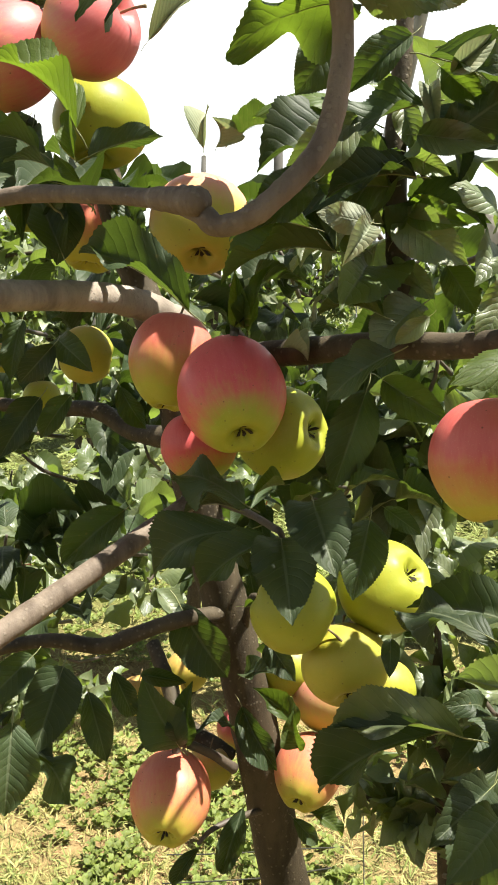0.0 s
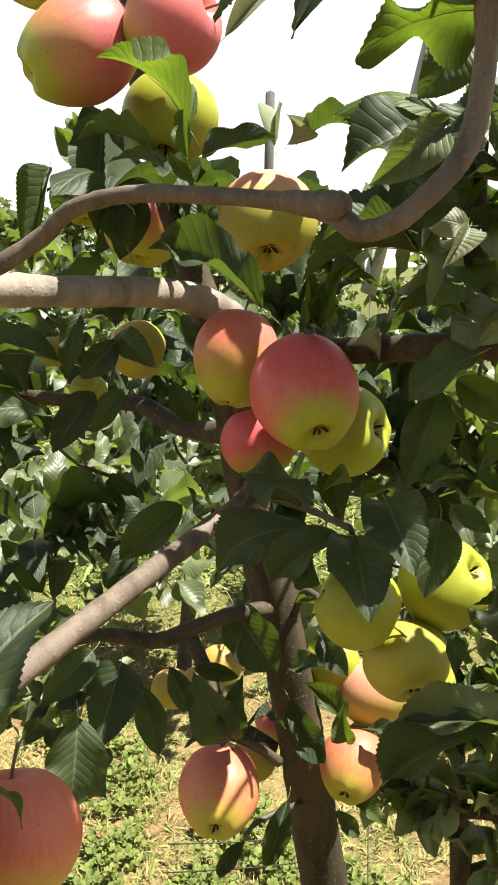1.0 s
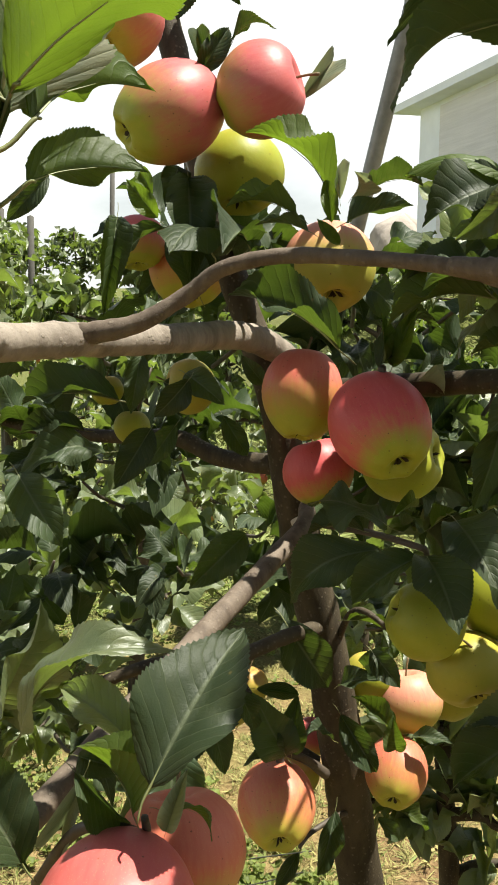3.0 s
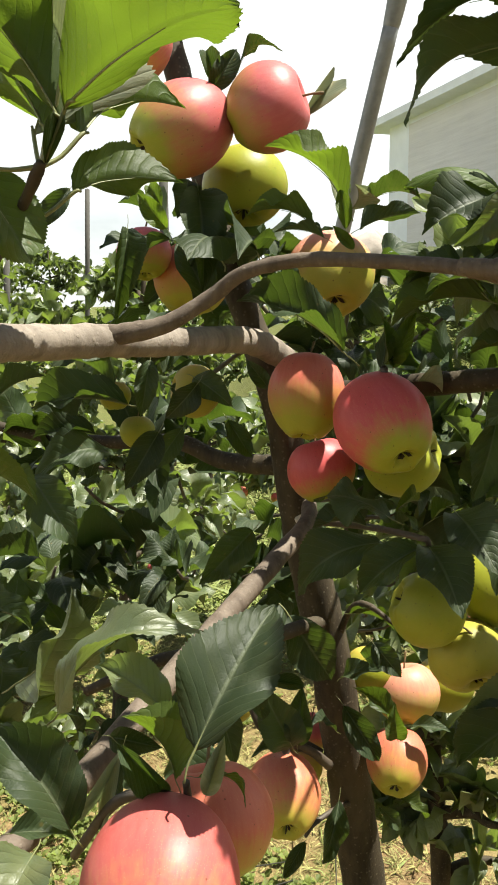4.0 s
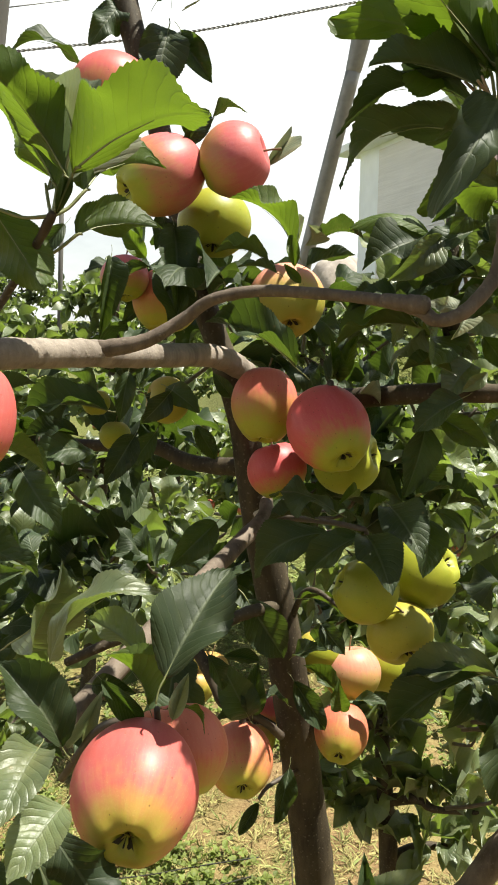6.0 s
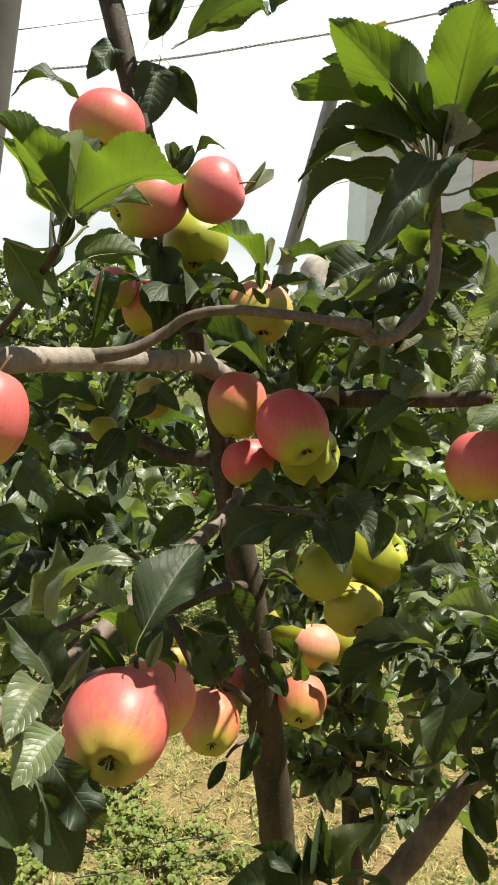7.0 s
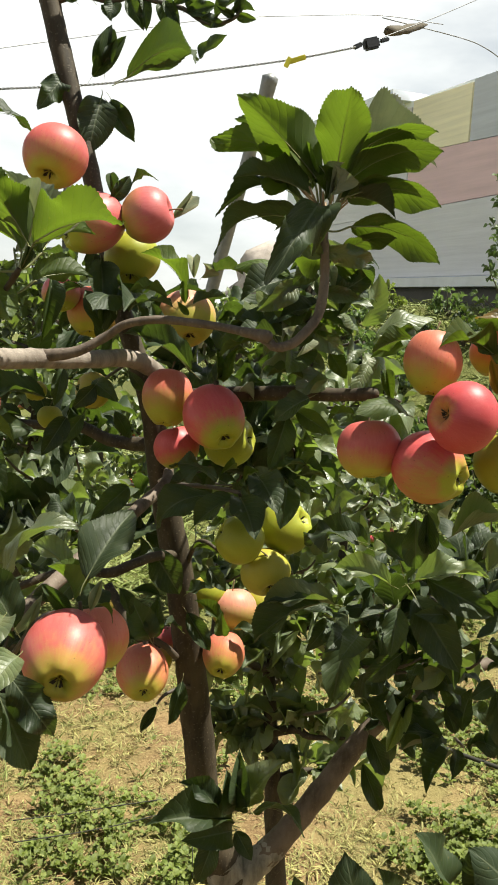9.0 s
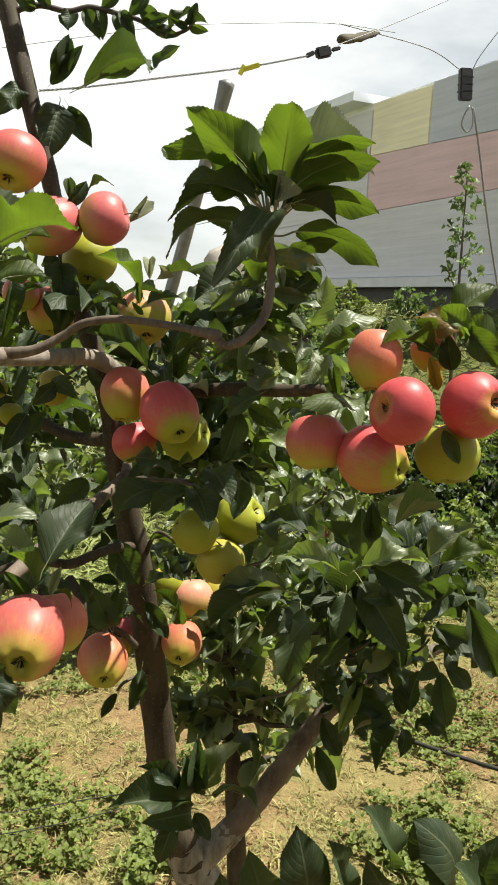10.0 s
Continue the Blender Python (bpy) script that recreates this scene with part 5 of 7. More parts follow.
leaf(big_spur, (-0.242, 0.400, 1.481), (-0.259, 0.420, 1.434), (0.04, -0.88, 0.47), .4, 2, LEAF_PALE)
leaf(big_spur, (-0.251, 0.450, 1.465), (-0.215, 0.440, 1.459), (0.01, -0.90, 0.44), .5, 2, LEAF)
leaf(big_spur, (-0.243, 0.360, 1.507), (-0.213, 0.360, 1.473), (-0.03, -0.94, 0.35), .4, 2, LEAF)
# low branch and lower centre
leaf(low_branch, (-0.071, 0.760, 1.431), (-0.024, 0.760, 1.355), (-0.18, -0.91, 0.36), .62, 0, LEAF)
leaf(low_branch, (-0.155, 0.720, 1.357), (-0.137, 0.709, 1.291), (0.19, -0.86, 0.48), .45, 0, LEAF)
leaf(low_branch, (-0.167, 0.680, 1.402), (-0.181, 0.620, 1.347), (0.24, -0.86, 0.46), .6, 0, LEAF)
leaf(low_branch, (-0.190, 0.600, 1.390), (-0.194, 0.580, 1.319), (0.28, -0.82, 0.50), .7, 0, LEAF)
leaf(low_branch, (-0.126, 0.700, 1.388), (-0.109, 0.700, 1.343), (0.17, -0.88, 0.45), .5, 1, LEAF)
leaf(low_branch, (-0.104, 0.720, 1.376), (-0.061, 0.720, 1.368), (0.12, -0.89, 0.44), .4, 2, LEAF)
leaf(low_branch, (-0.188, 0.660, 1.421), (-0.226, 0.620, 1.389), (0.29, -0.86, 0.43), .5, 0, LEAF)
leaf(lower_spur, (-0.070, 0.740, 1.289), (-0.106, 0.740, 1.363), (-0.14, -0.89, 0.43), .6, 0, LEAF)
leaf(lower_spur, (-0.064, 0.745, 1.291), (-0.058, 0.750, 1.355), (-0.17, -0.89, 0.43), .5, 1, LEAF)
leaf(lower_spur, (-0.073, 0.750, 1.286), (-0.116, 0.740, 1.281), (-0.13, -0.88, 1.46), .3, 4, LEAF)
leaf(lower_spur, (-0.054, 0.750, 1.171), (-0.080, 0.740, 1.135), (-0.15, -0.82, 0.55), .4, 1, LEAF)
leaf(lower_spur, (-0.009, 0.780, 1.199), (-0.032, 0.760, 1.134), (0.04, -0.81, 0.58), .4, 1, LEAF)
leaf(lower_spur, (-0.015, 0.770, 1.288), (-0.056, 0.750, 1.298), (0.00, 0.00, 1.00), .3, 4, LEAF)
leaf(trunk, (-0.010, 0.760, 1.324), (0.026, 0.740, 1.266), (-0.23, -0.87, 0.44), .46, 1, LEAF)
leaf(trunk, (-0.009, 0.770, 1.352), (0.029, 0.740, 1.370), (-0.23, -0.89, 1.39), .5, 0, LEAF)
leaf(trunk, (0.043, 0.760, 1.302), (0.001, 0.760, 1.344), (-0.24, -0.88, 1.42), .42, 1, LEAF_YOUNG)
leaf(trunk, (0.047, 0.742, 1.290), (0.041, 0.738, 1.332), (-0.26, -0.86, 0.43), .6, 1, LEAF_YOUNG)
leaf(trunk, (0.069, 0.760, 1.294), (0.111, 0.750, 1.289), (-0.30, -0.85, 1.44), .42, 0, LEAF)
leaf(trunk, (0.014, 0.760, 1.376), (0.037, 0.740, 1.407), (-0.00, -0.91, 0.41), .62, 0, LEAF)
leaf(trunk, (0.045, 0.800, 1.173), (0.071, 0.800, 1.142), (-0.03, -0.82, 0.57), .5, 0, LEAF)
leaf(trunk, (0.059, 0.780, 1.196), (0.095, 0.780, 1.166), (-0.05, -0.82, 1.56), .5, 1, LEAF_YOUNG)
leaf(trunk, (0.017, 0.740, 1.403), (0.043, 0.720, 1.371), (-0.26, -0.89, 0.37), .6, 0, LEAF)
leaf(trunk, (-0.007, 0.750, 1.433), (0.036, 0.720, 1.422), (0.00, 0.00, 1.00), .4, 1, LEAF_YOUNG)
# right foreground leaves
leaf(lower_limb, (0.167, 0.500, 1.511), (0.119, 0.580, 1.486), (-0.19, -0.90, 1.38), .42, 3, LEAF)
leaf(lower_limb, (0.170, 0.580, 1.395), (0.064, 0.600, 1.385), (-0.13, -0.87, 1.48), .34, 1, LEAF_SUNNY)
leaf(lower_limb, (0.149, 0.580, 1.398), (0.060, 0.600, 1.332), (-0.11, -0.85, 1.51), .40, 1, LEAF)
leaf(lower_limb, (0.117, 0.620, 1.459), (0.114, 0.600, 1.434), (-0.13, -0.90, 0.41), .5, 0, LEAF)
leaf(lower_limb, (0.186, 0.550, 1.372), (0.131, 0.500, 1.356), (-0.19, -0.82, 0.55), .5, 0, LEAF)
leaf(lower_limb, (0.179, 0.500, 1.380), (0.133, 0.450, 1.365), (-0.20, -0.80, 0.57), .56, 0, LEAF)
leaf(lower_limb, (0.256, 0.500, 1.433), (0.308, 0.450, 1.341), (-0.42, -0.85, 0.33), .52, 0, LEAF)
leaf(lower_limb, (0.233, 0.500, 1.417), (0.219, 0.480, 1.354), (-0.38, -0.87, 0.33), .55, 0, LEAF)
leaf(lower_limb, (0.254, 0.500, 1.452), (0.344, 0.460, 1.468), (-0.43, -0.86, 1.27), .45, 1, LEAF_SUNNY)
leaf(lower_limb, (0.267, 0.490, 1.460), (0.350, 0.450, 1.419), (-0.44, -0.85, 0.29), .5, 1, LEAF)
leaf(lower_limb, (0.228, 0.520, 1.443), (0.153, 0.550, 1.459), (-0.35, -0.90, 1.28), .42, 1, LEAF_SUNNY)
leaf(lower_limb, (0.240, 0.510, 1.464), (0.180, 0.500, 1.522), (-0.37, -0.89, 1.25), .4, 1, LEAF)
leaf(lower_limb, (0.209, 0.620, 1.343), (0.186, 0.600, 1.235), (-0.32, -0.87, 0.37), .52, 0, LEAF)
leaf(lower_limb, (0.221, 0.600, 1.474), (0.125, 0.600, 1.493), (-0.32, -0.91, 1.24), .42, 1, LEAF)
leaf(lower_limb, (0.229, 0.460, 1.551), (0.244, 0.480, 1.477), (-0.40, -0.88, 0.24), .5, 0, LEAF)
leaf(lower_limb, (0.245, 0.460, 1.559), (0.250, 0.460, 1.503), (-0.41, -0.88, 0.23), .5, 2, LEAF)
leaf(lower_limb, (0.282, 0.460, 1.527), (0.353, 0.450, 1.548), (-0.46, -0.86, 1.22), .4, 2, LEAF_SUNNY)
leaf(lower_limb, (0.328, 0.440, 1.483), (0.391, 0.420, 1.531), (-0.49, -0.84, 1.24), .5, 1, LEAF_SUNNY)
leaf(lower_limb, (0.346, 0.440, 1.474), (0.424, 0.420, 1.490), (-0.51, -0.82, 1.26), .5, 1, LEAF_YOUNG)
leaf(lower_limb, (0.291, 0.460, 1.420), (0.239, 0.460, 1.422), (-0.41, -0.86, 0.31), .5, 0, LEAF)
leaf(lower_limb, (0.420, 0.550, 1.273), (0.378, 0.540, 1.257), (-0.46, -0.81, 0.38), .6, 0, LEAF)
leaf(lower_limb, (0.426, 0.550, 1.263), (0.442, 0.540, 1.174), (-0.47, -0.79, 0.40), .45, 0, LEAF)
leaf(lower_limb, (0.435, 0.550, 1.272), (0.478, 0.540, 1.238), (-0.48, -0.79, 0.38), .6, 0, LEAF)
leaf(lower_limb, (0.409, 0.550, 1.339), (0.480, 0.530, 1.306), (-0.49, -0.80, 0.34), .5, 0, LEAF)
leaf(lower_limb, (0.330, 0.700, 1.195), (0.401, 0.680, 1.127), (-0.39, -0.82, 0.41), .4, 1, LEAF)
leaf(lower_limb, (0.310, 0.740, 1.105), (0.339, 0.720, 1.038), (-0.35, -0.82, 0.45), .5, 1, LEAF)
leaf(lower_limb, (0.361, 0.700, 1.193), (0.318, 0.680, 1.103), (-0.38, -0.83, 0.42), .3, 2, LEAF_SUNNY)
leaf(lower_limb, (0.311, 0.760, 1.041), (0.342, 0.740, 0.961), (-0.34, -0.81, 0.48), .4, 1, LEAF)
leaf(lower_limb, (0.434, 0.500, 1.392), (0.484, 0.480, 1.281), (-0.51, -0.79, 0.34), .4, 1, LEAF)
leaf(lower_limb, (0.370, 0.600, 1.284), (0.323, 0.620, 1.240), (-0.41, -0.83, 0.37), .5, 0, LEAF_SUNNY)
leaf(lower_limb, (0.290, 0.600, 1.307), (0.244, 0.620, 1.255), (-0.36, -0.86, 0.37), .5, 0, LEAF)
# foliage round the right-hand apples
leaf(right_branch, (0.194, 0.435, 1.690), (0.112, 0.405, 1.690), (0.00, -0.45, 0.88), .50, 6, LEAF_YOUNG)
leaf(right_branch, (0.22, 0.5, 1.783), (0.167, 0.5, 1.76), (0.10, 0.80, 0.60), .62, 0, LEAF_YOUNG)
leaf(right_branch, (0.339, 0.43, 1.805), (0.267, 0.42, 1.806), (0.00, 0.75, 0.66), .62, 6, LEAF_YOUNG)
leaf(right_branch, (0.396, 0.43, 1.783), (0.331, 0.42, 1.814), (-0.20, 0.75, 0.62), .60, 0, LEAF_YOUNG)
leaf(right_branch, (0.263, 0.550, 1.779), (0.197, 0.576, 1.751), (-0.38, -0.92, 1.03), .58, 0, LEAF_YOUNG)
leaf(right_branch, (0.292, 0.410, 1.768), (0.207, 0.390, 1.776), (0.00, 0.00, 1.00), .36, 1, LEAF_YOUNG)
leaf(right_branch, (0.300, 0.420, 1.757), (0.250, 0.420, 1.784), (-0.46, -0.89, 1.03), .5, 1, LEAF)
leaf(right_branch, (0.323, 0.400, 1.789), (0.256, 0.400, 1.814), (-0.47, -0.88, 1.00), .5, 3, LEAF_RUST)
leaf(right_branch, (0.287, 0.410, 1.763), (0.303, 0.410, 1.720), (-0.47, -0.88, 0.06), .42, 2, LEAF_RUST)
leaf(right_branch, (0.326, 0.420, 1.746), (0.314, 0.420, 1.796), (-0.49, -0.87, 0.03), .6, 1, LEAF)
leaf(right_branch, (0.332, 0.400, 1.804), (0.371, 0.380, 1.754), (-0.52, -0.86, 0.02), .6, 1, LEAF_YOUNG)
leaf(right_branch, (0.319, 0.420, 1.816), (0.383, 0.420, 1.859), (-0.51, -0.86, 0.97), .6, 0, LEAF_YOUNG)
leaf(right_branch, (0.296, 0.375, 1.672), (0.317, 0.365, 1.630), (-0.49, -0.86, 0.14), .46, 1, LEAF)
leaf(right_branch, (0.335, 0.400, 1.789), (0.288, 0.410, 1.826), (-0.49, -0.87, 1.00), .5, 1, LEAF_YOUNG)
leaf(right_branch, (0.354, 0.400, 1.761), (0.337, 0.400, 1.811), (-0.51, -0.86, 0.02), .5, 0, LEAF_YOUNG)
leaf(right_branch, (0.205, 0.540, 1.737), (0.209, 0.520, 1.692), (-0.37, -0.92, 0.07), .4, 2, LEAF_YOUNG)
leaf(right_branch, (0.179, 0.540, 1.744), (0.154, 0.530, 1.697), (-0.34, -0.94, 0.07), .5, 0, LEAF_SUNNY)
leaf(right_branch, (0.126, 0.580, 1.728), (0.089, 0.560, 1.692), (-0.29, -0.95, 1.08), .7, 0, LEAF_SUNNY)
leaf(right_branch, (0.101, 0.600, 1.672), (0.149, 0.580, 1.642), (-0.30, -0.95, 0.12), .5, 0, LEAF_YOUNG)
# crotch rosette
leaf(lower_limb, (0.083, 0.770, 0.940), (-0.066, 0.730, 0.979), (-0.16, -0.84, 1.52), .45, 1, LEAF)
leaf(lower_limb, (0.086, 0.760, 0.935), (-0.010, 0.720, 0.952), (-0.18, -0.83, 0.53), .5, 0, LEAF)
leaf(lower_limb, (0.118, 0.760, 0.964), (0.194, 0.700, 0.951), (0.00, 0.00, 1.00), .46, 4, LEAF)
leaf(lower_limb, (0.102, 0.750, 0.987), (0.155, 0.712, 1.085), (-0.24, -0.84, 1.48), .55, 0, LEAF_SUNNY)
leaf(lower_limb, (0.088, 0.760, 0.972), (0.072, 0.770, 1.042), (-0.21, -0.85, 0.49), .6, 2, LEAF)
leaf(lower_limb, (0.089, 0.750, 0.941), (0.111, 0.720, 0.904), (-0.21, -0.82, 0.54), .6, 0, LEAF)
leaf(lower_limb, (0.056, 0.760, 0.981), (-0.012, 0.760, 1.032), (-0.17, -0.85, 1.50), .5, 1, LEAF)
leaf(lower_limb, (0.094, 0.760, 0.982), (0.095, 0.780, 1.072), (-0.21, -0.85, 0.48), .4, 2, LEAF)
leaf(lower_limb, (0.059, 0.770, 0.921), (0.030, 0.760, 0.845), (-0.18, -0.82, 0.55), .5, 0, LEAF)
# lowest leaves in front
leaf(lower_limb, (0.183, 0.450, 0.975), (0.157, 0.440, 1.103), (-0.31, -0.77, 1.56), .62, 6, LEAF)
leaf(lower_limb, (0.127, 0.460, 0.967), (0.093, 0.450, 1.067), (-0.26, -0.78, 0.57), .64, 0, LEAF)
leaf(lower_limb, (0.299, 0.420, 1.033), (0.246, 0.420, 1.133), (0.61, -0.76, 1.53), .62, 0, LEAF)
leaf(lower_limb, (0.364, 0.420, 1.037), (0.331, 0.420, 1.102), (-1.43, -0.74, 1.52), .62, 0, LEAF)
leaf(lower_limb, (0.401, 0.420, 0.996), (0.319, 0.410, 1.111), (-0.43, -0.73, 1.53), .62, 6, LEAF)
leaf(lower_limb, (0.450, 0.420, 0.980), (0.466, 0.410, 1.067), (-0.48, -0.70, 0.53), .64, 0, LEAF)
leaf(lower_limb, (0.227, 0.430, 0.978), (0.202, 0.430, 1.080), (0.66, -0.75, 1.56), .62, 0, LEAF)
leaf(lower_limb, (0.313, 0.420, 0.977), (0.254, 0.410, 1.059), (-1.38, -0.73, 1.56), .62, 0, LEAF)
leaf(lower_limb, (0.404, 0.420, 0.959), (0.333, 0.400, 1.046), (-0.43, -0.71, 1.56), .62, 6, LEAF)
leaf(lower_limb, (0.075, 0.480, 0.947), (0.060, 0.470, 1.023), (-0.23, -0.78, 0.59), .64, 0, LEAF)
leaf(lower_limb, (0.450, 0.400, 0.948), (0.385, 0.400, 1.039), (0.54, -0.69, 1.56), .62, 0, LEAF)
leaf(right_branch, (0.075, 0.550, 1.848), (0.024, 0.550, 1.806), (-0.11, -0.99, -0.13), .5, 1, LEAF_SUNNY)
leaf(right_branch, (0.064, 0.570, 1.763), (-0.017, 0.580, 1.742), (0.00, 0.00, 1.00), .30, 1, LEAF_YOUNG)
leaf(right_branch, (0.104, 0.600, 1.756), (0.125, 0.580, 1.738), (-0.20, -0.98, 0.00), .5, 1, LEAF_SUNNY)
leaf(right_branch, (0.103, 0.580, 1.771), (0.131, 0.570, 1.801), (-0.21, -0.98, 0.94), .5, 1, LEAF_YOUNG)
leaf(leader_twig, (-0.126, 0.855, 2.260), (-0.101, 0.850, 2.217), (-0.09, -0.96, -0.28), .5, 1, LEAF)
leaf(leader_twig, (-0.079, 0.840, 2.259), (-0.052, 0.830, 2.210), (-0.12, -0.95, -0.28), .5, 0, LEAF)
leaf(leader_twig, (-0.147, 0.860, 2.258), (-0.153, 0.850, 2.225), (-0.07, -0.96, -0.28), .8, 0, LEAF)
leaf(leader_twig, (-0.042, 0.820, 2.243), (0.002, 0.810, 2.255), (-0.16, -0.94, -0.29), .5, 1, LEAF)
leaf(leader_twig, (-0.025, 0.815, 2.236), (0.015, 0.800, 2.226), (-0.17, -0.94, -0.28), .5, 3, LEAF)
leaf(leader_twig, (-0.001, 0.800, 2.231), (0.040, 0.790, 2.263), (-0.18, -0.94, 0.71), .4, 1, LEAF)
leaf(leader_twig, (0.028, 0.790, 2.236), (0.057, 0.780, 2.233), (-0.20, -0.94, -0.29), .5, 0, LEAF_YOUNG)
leaf(leader_twig, (-0.100, 0.850, 2.264), (-0.070, 0.840, 2.297), (-0.11, -0.95, -0.31), .5, 1, LEAF)
leaf(leader_twig, (-0.059, 0.830, 2.254), (-0.029, 0.820, 2.291), (-0.14, -0.94, -0.30), .5, 1, LEAF)
leaf(leader_twig, (-0.177, 0.870, 2.257), (-0.203, 0.870, 2.293), (-0.04, -0.95, -0.30), .5, 1, LEAF)
leaf(trunk, (-0.174, 0.850, 2.157), (-0.150, 0.840, 2.217), (-0.06, -0.97, -0.25), .4, 0, LEAF)
leaf(trunk, (-0.176, 0.850, 2.142), (-0.129, 0.830, 2.201), (-0.07, -0.97, -0.24), .35, 1, LEAF)
leaf(arched_branch, (0.047, 0.365, 1.868), (0.009, 0.370, 1.891), (-0.28, -0.96, -0.07), .5, 1, LEAF_SUNNY)
leaf(arched_branch, (0.048, 0.365, 1.875), (0.109, 0.370, 1.868), (-0.32, -0.95, -0.06), .45, 3, LEAF_SUNNY)

# ---- the rest of the tree's leaves: leafy spurs further in ----
MID = [leaf_arrays(16, 4, f, d, w, 0.026, 80 + i, tw, cu) for i, (f, d, w, tw, cu) in enumerate(LEAF_SHAPES)]
MID = [(np.array(v), np.array(f), np.array(u)) for v, f, u in MID]


def inner_foliage(name, parent, box, count, size, seed, mat, hang=0.7):
    """Leafy spurs inside a box of the crown, each with its short twig."""
    r = np.random.default_rng(seed)
    lo, hi = np.array(box[:3]), np.array(box[3:])
    rows, twigs, n = [], ([], []), 0
    for k in range(count):
        c = lo + (hi - lo) * r.random(3)
        ax = np.array([r.random() - 0.5, -0.5 * r.random(), 0.1 + 0.5 * r.random()])
        rows += rosette(c, ax, int(5 + 4 * r.random()), size, r, 1.15, hang)
        v, f = tube_arrays([(*(c - ax * 0.12 + np.array([0, 0.05, 0])), 0.003), (*(c - ax * 0.05), 0.0026), (*c, 0.002)], 5, 2, 0.05, k)
        twigs[0].extend(v)
        twigs[1].extend([tuple(i + n for i in q) for q in f])
        n += len(v)
    foliage(name, rows, mat, parent, r, "", True, MID)
    ob = part("spur_twig", mesh_from("spur_twig", twigs[0], twigs[1], [TWIG]), parent)
    ob["kind"] = "stuff"


# LEAF_SUNNY boxes have sunlight in their leaf colour; LEAF boxes have shade.
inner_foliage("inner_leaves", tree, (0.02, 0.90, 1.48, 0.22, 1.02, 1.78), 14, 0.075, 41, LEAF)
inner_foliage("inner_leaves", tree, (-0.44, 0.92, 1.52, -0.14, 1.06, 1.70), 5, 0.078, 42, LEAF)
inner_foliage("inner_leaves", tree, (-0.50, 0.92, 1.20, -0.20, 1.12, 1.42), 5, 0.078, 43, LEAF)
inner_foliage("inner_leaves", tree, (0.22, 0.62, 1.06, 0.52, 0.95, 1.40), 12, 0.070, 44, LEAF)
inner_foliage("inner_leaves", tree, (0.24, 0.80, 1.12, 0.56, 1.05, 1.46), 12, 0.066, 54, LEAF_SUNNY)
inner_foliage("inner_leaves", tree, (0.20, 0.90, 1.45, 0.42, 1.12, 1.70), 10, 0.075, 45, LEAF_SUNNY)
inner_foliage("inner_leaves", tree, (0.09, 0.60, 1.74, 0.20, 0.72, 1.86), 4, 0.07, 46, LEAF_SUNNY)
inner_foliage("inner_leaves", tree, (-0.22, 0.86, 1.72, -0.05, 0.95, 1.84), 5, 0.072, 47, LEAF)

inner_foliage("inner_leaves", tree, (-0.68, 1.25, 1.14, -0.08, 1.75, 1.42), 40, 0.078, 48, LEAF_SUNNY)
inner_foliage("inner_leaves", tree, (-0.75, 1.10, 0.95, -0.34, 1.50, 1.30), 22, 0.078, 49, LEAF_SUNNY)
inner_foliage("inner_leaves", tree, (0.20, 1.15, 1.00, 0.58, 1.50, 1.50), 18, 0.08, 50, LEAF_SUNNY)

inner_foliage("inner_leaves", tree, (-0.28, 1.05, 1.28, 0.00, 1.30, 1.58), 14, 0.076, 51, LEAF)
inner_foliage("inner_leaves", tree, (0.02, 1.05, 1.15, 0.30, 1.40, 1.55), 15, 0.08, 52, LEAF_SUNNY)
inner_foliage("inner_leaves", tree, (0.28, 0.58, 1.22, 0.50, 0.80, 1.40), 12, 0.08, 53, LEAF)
# ---- apples on the tree ----
apple((-0.011, 0.617, 1.657), 0.0840, (-0.22, 0.77, 0.60), "red", "tall", "rosy red apple with a yellow-green calyx end, hanging in a cluster", spin=0.00, front=(0.24, -0.79, 0.61))
apple((0.028, 0.687, 1.615), 0.0800, (-0.83, 0.53, -0.19), "green", "round", "green apple pressed against a redder one in a cluster", spin=0.00, front=(0.19, -0.79, 0.64))
apple((-0.066, 0.690, 1.675), 0.0740, (0.10, 0.31, 0.94), "orange", "tall", "orange-pink apple with a yellow base and dark specks", spin=0.00, front=(0.30, -0.79, 0.58), blush=(-0.50, -0.25, 0.80))
apple((-0.046, 0.715, 1.598), 0.0680, (-0.21, 0.21, 0.95), "red", "round", "small red apple half hidden behind the cluster", spin=0.00, front=(0.27, -0.78, 0.65), blush=(-0.90, -0.15, 0.40))
apple((-0.042, 0.700, 1.789), 0.0840, (-0.05, 0.64, 0.77), "cream", "round", "pale peach and yellow apple below the arched branch", spin=0.00, front=(0.27, -0.80, 0.46), blush=(0.1, 0.15, 0.98))
apple((-0.184, 0.640, 1.908), 0.0800, (0.84, 0.30, 0.45), "pink", "tall", "pink-topped apple with a green base in the upper cluster", spin=0.00, front=(0.23, -0.79, 0.36), blush=(-0.05, -0.30, 0.95))
apple((-0.113, 0.621, 1.922), 0.0740, (0.88, -0.36, 0.32), "pink", "round", "pink-topped apple with its stem hollow turned sideways", spin=0.00, front=(0.15, -0.78, 0.34), blush=(0.22, 0.05, 0.97))
apple((-0.123, 0.700, 1.870), 0.0810, (0.10, 0.40, 0.91), "green", "squat", "plain green apple under two pink ones", spin=0.00, front=(0.17, -0.79, 0.41))
apple((-0.231, 0.721, 2.001), 0.0890, (0.25, 0.55, 0.79), "rose", "round", "pink apple with a dark calyx beside the leader", spin=0.00, front=(0.18, -0.79, 0.35), blush=(0.1, -0.55, 0.83))
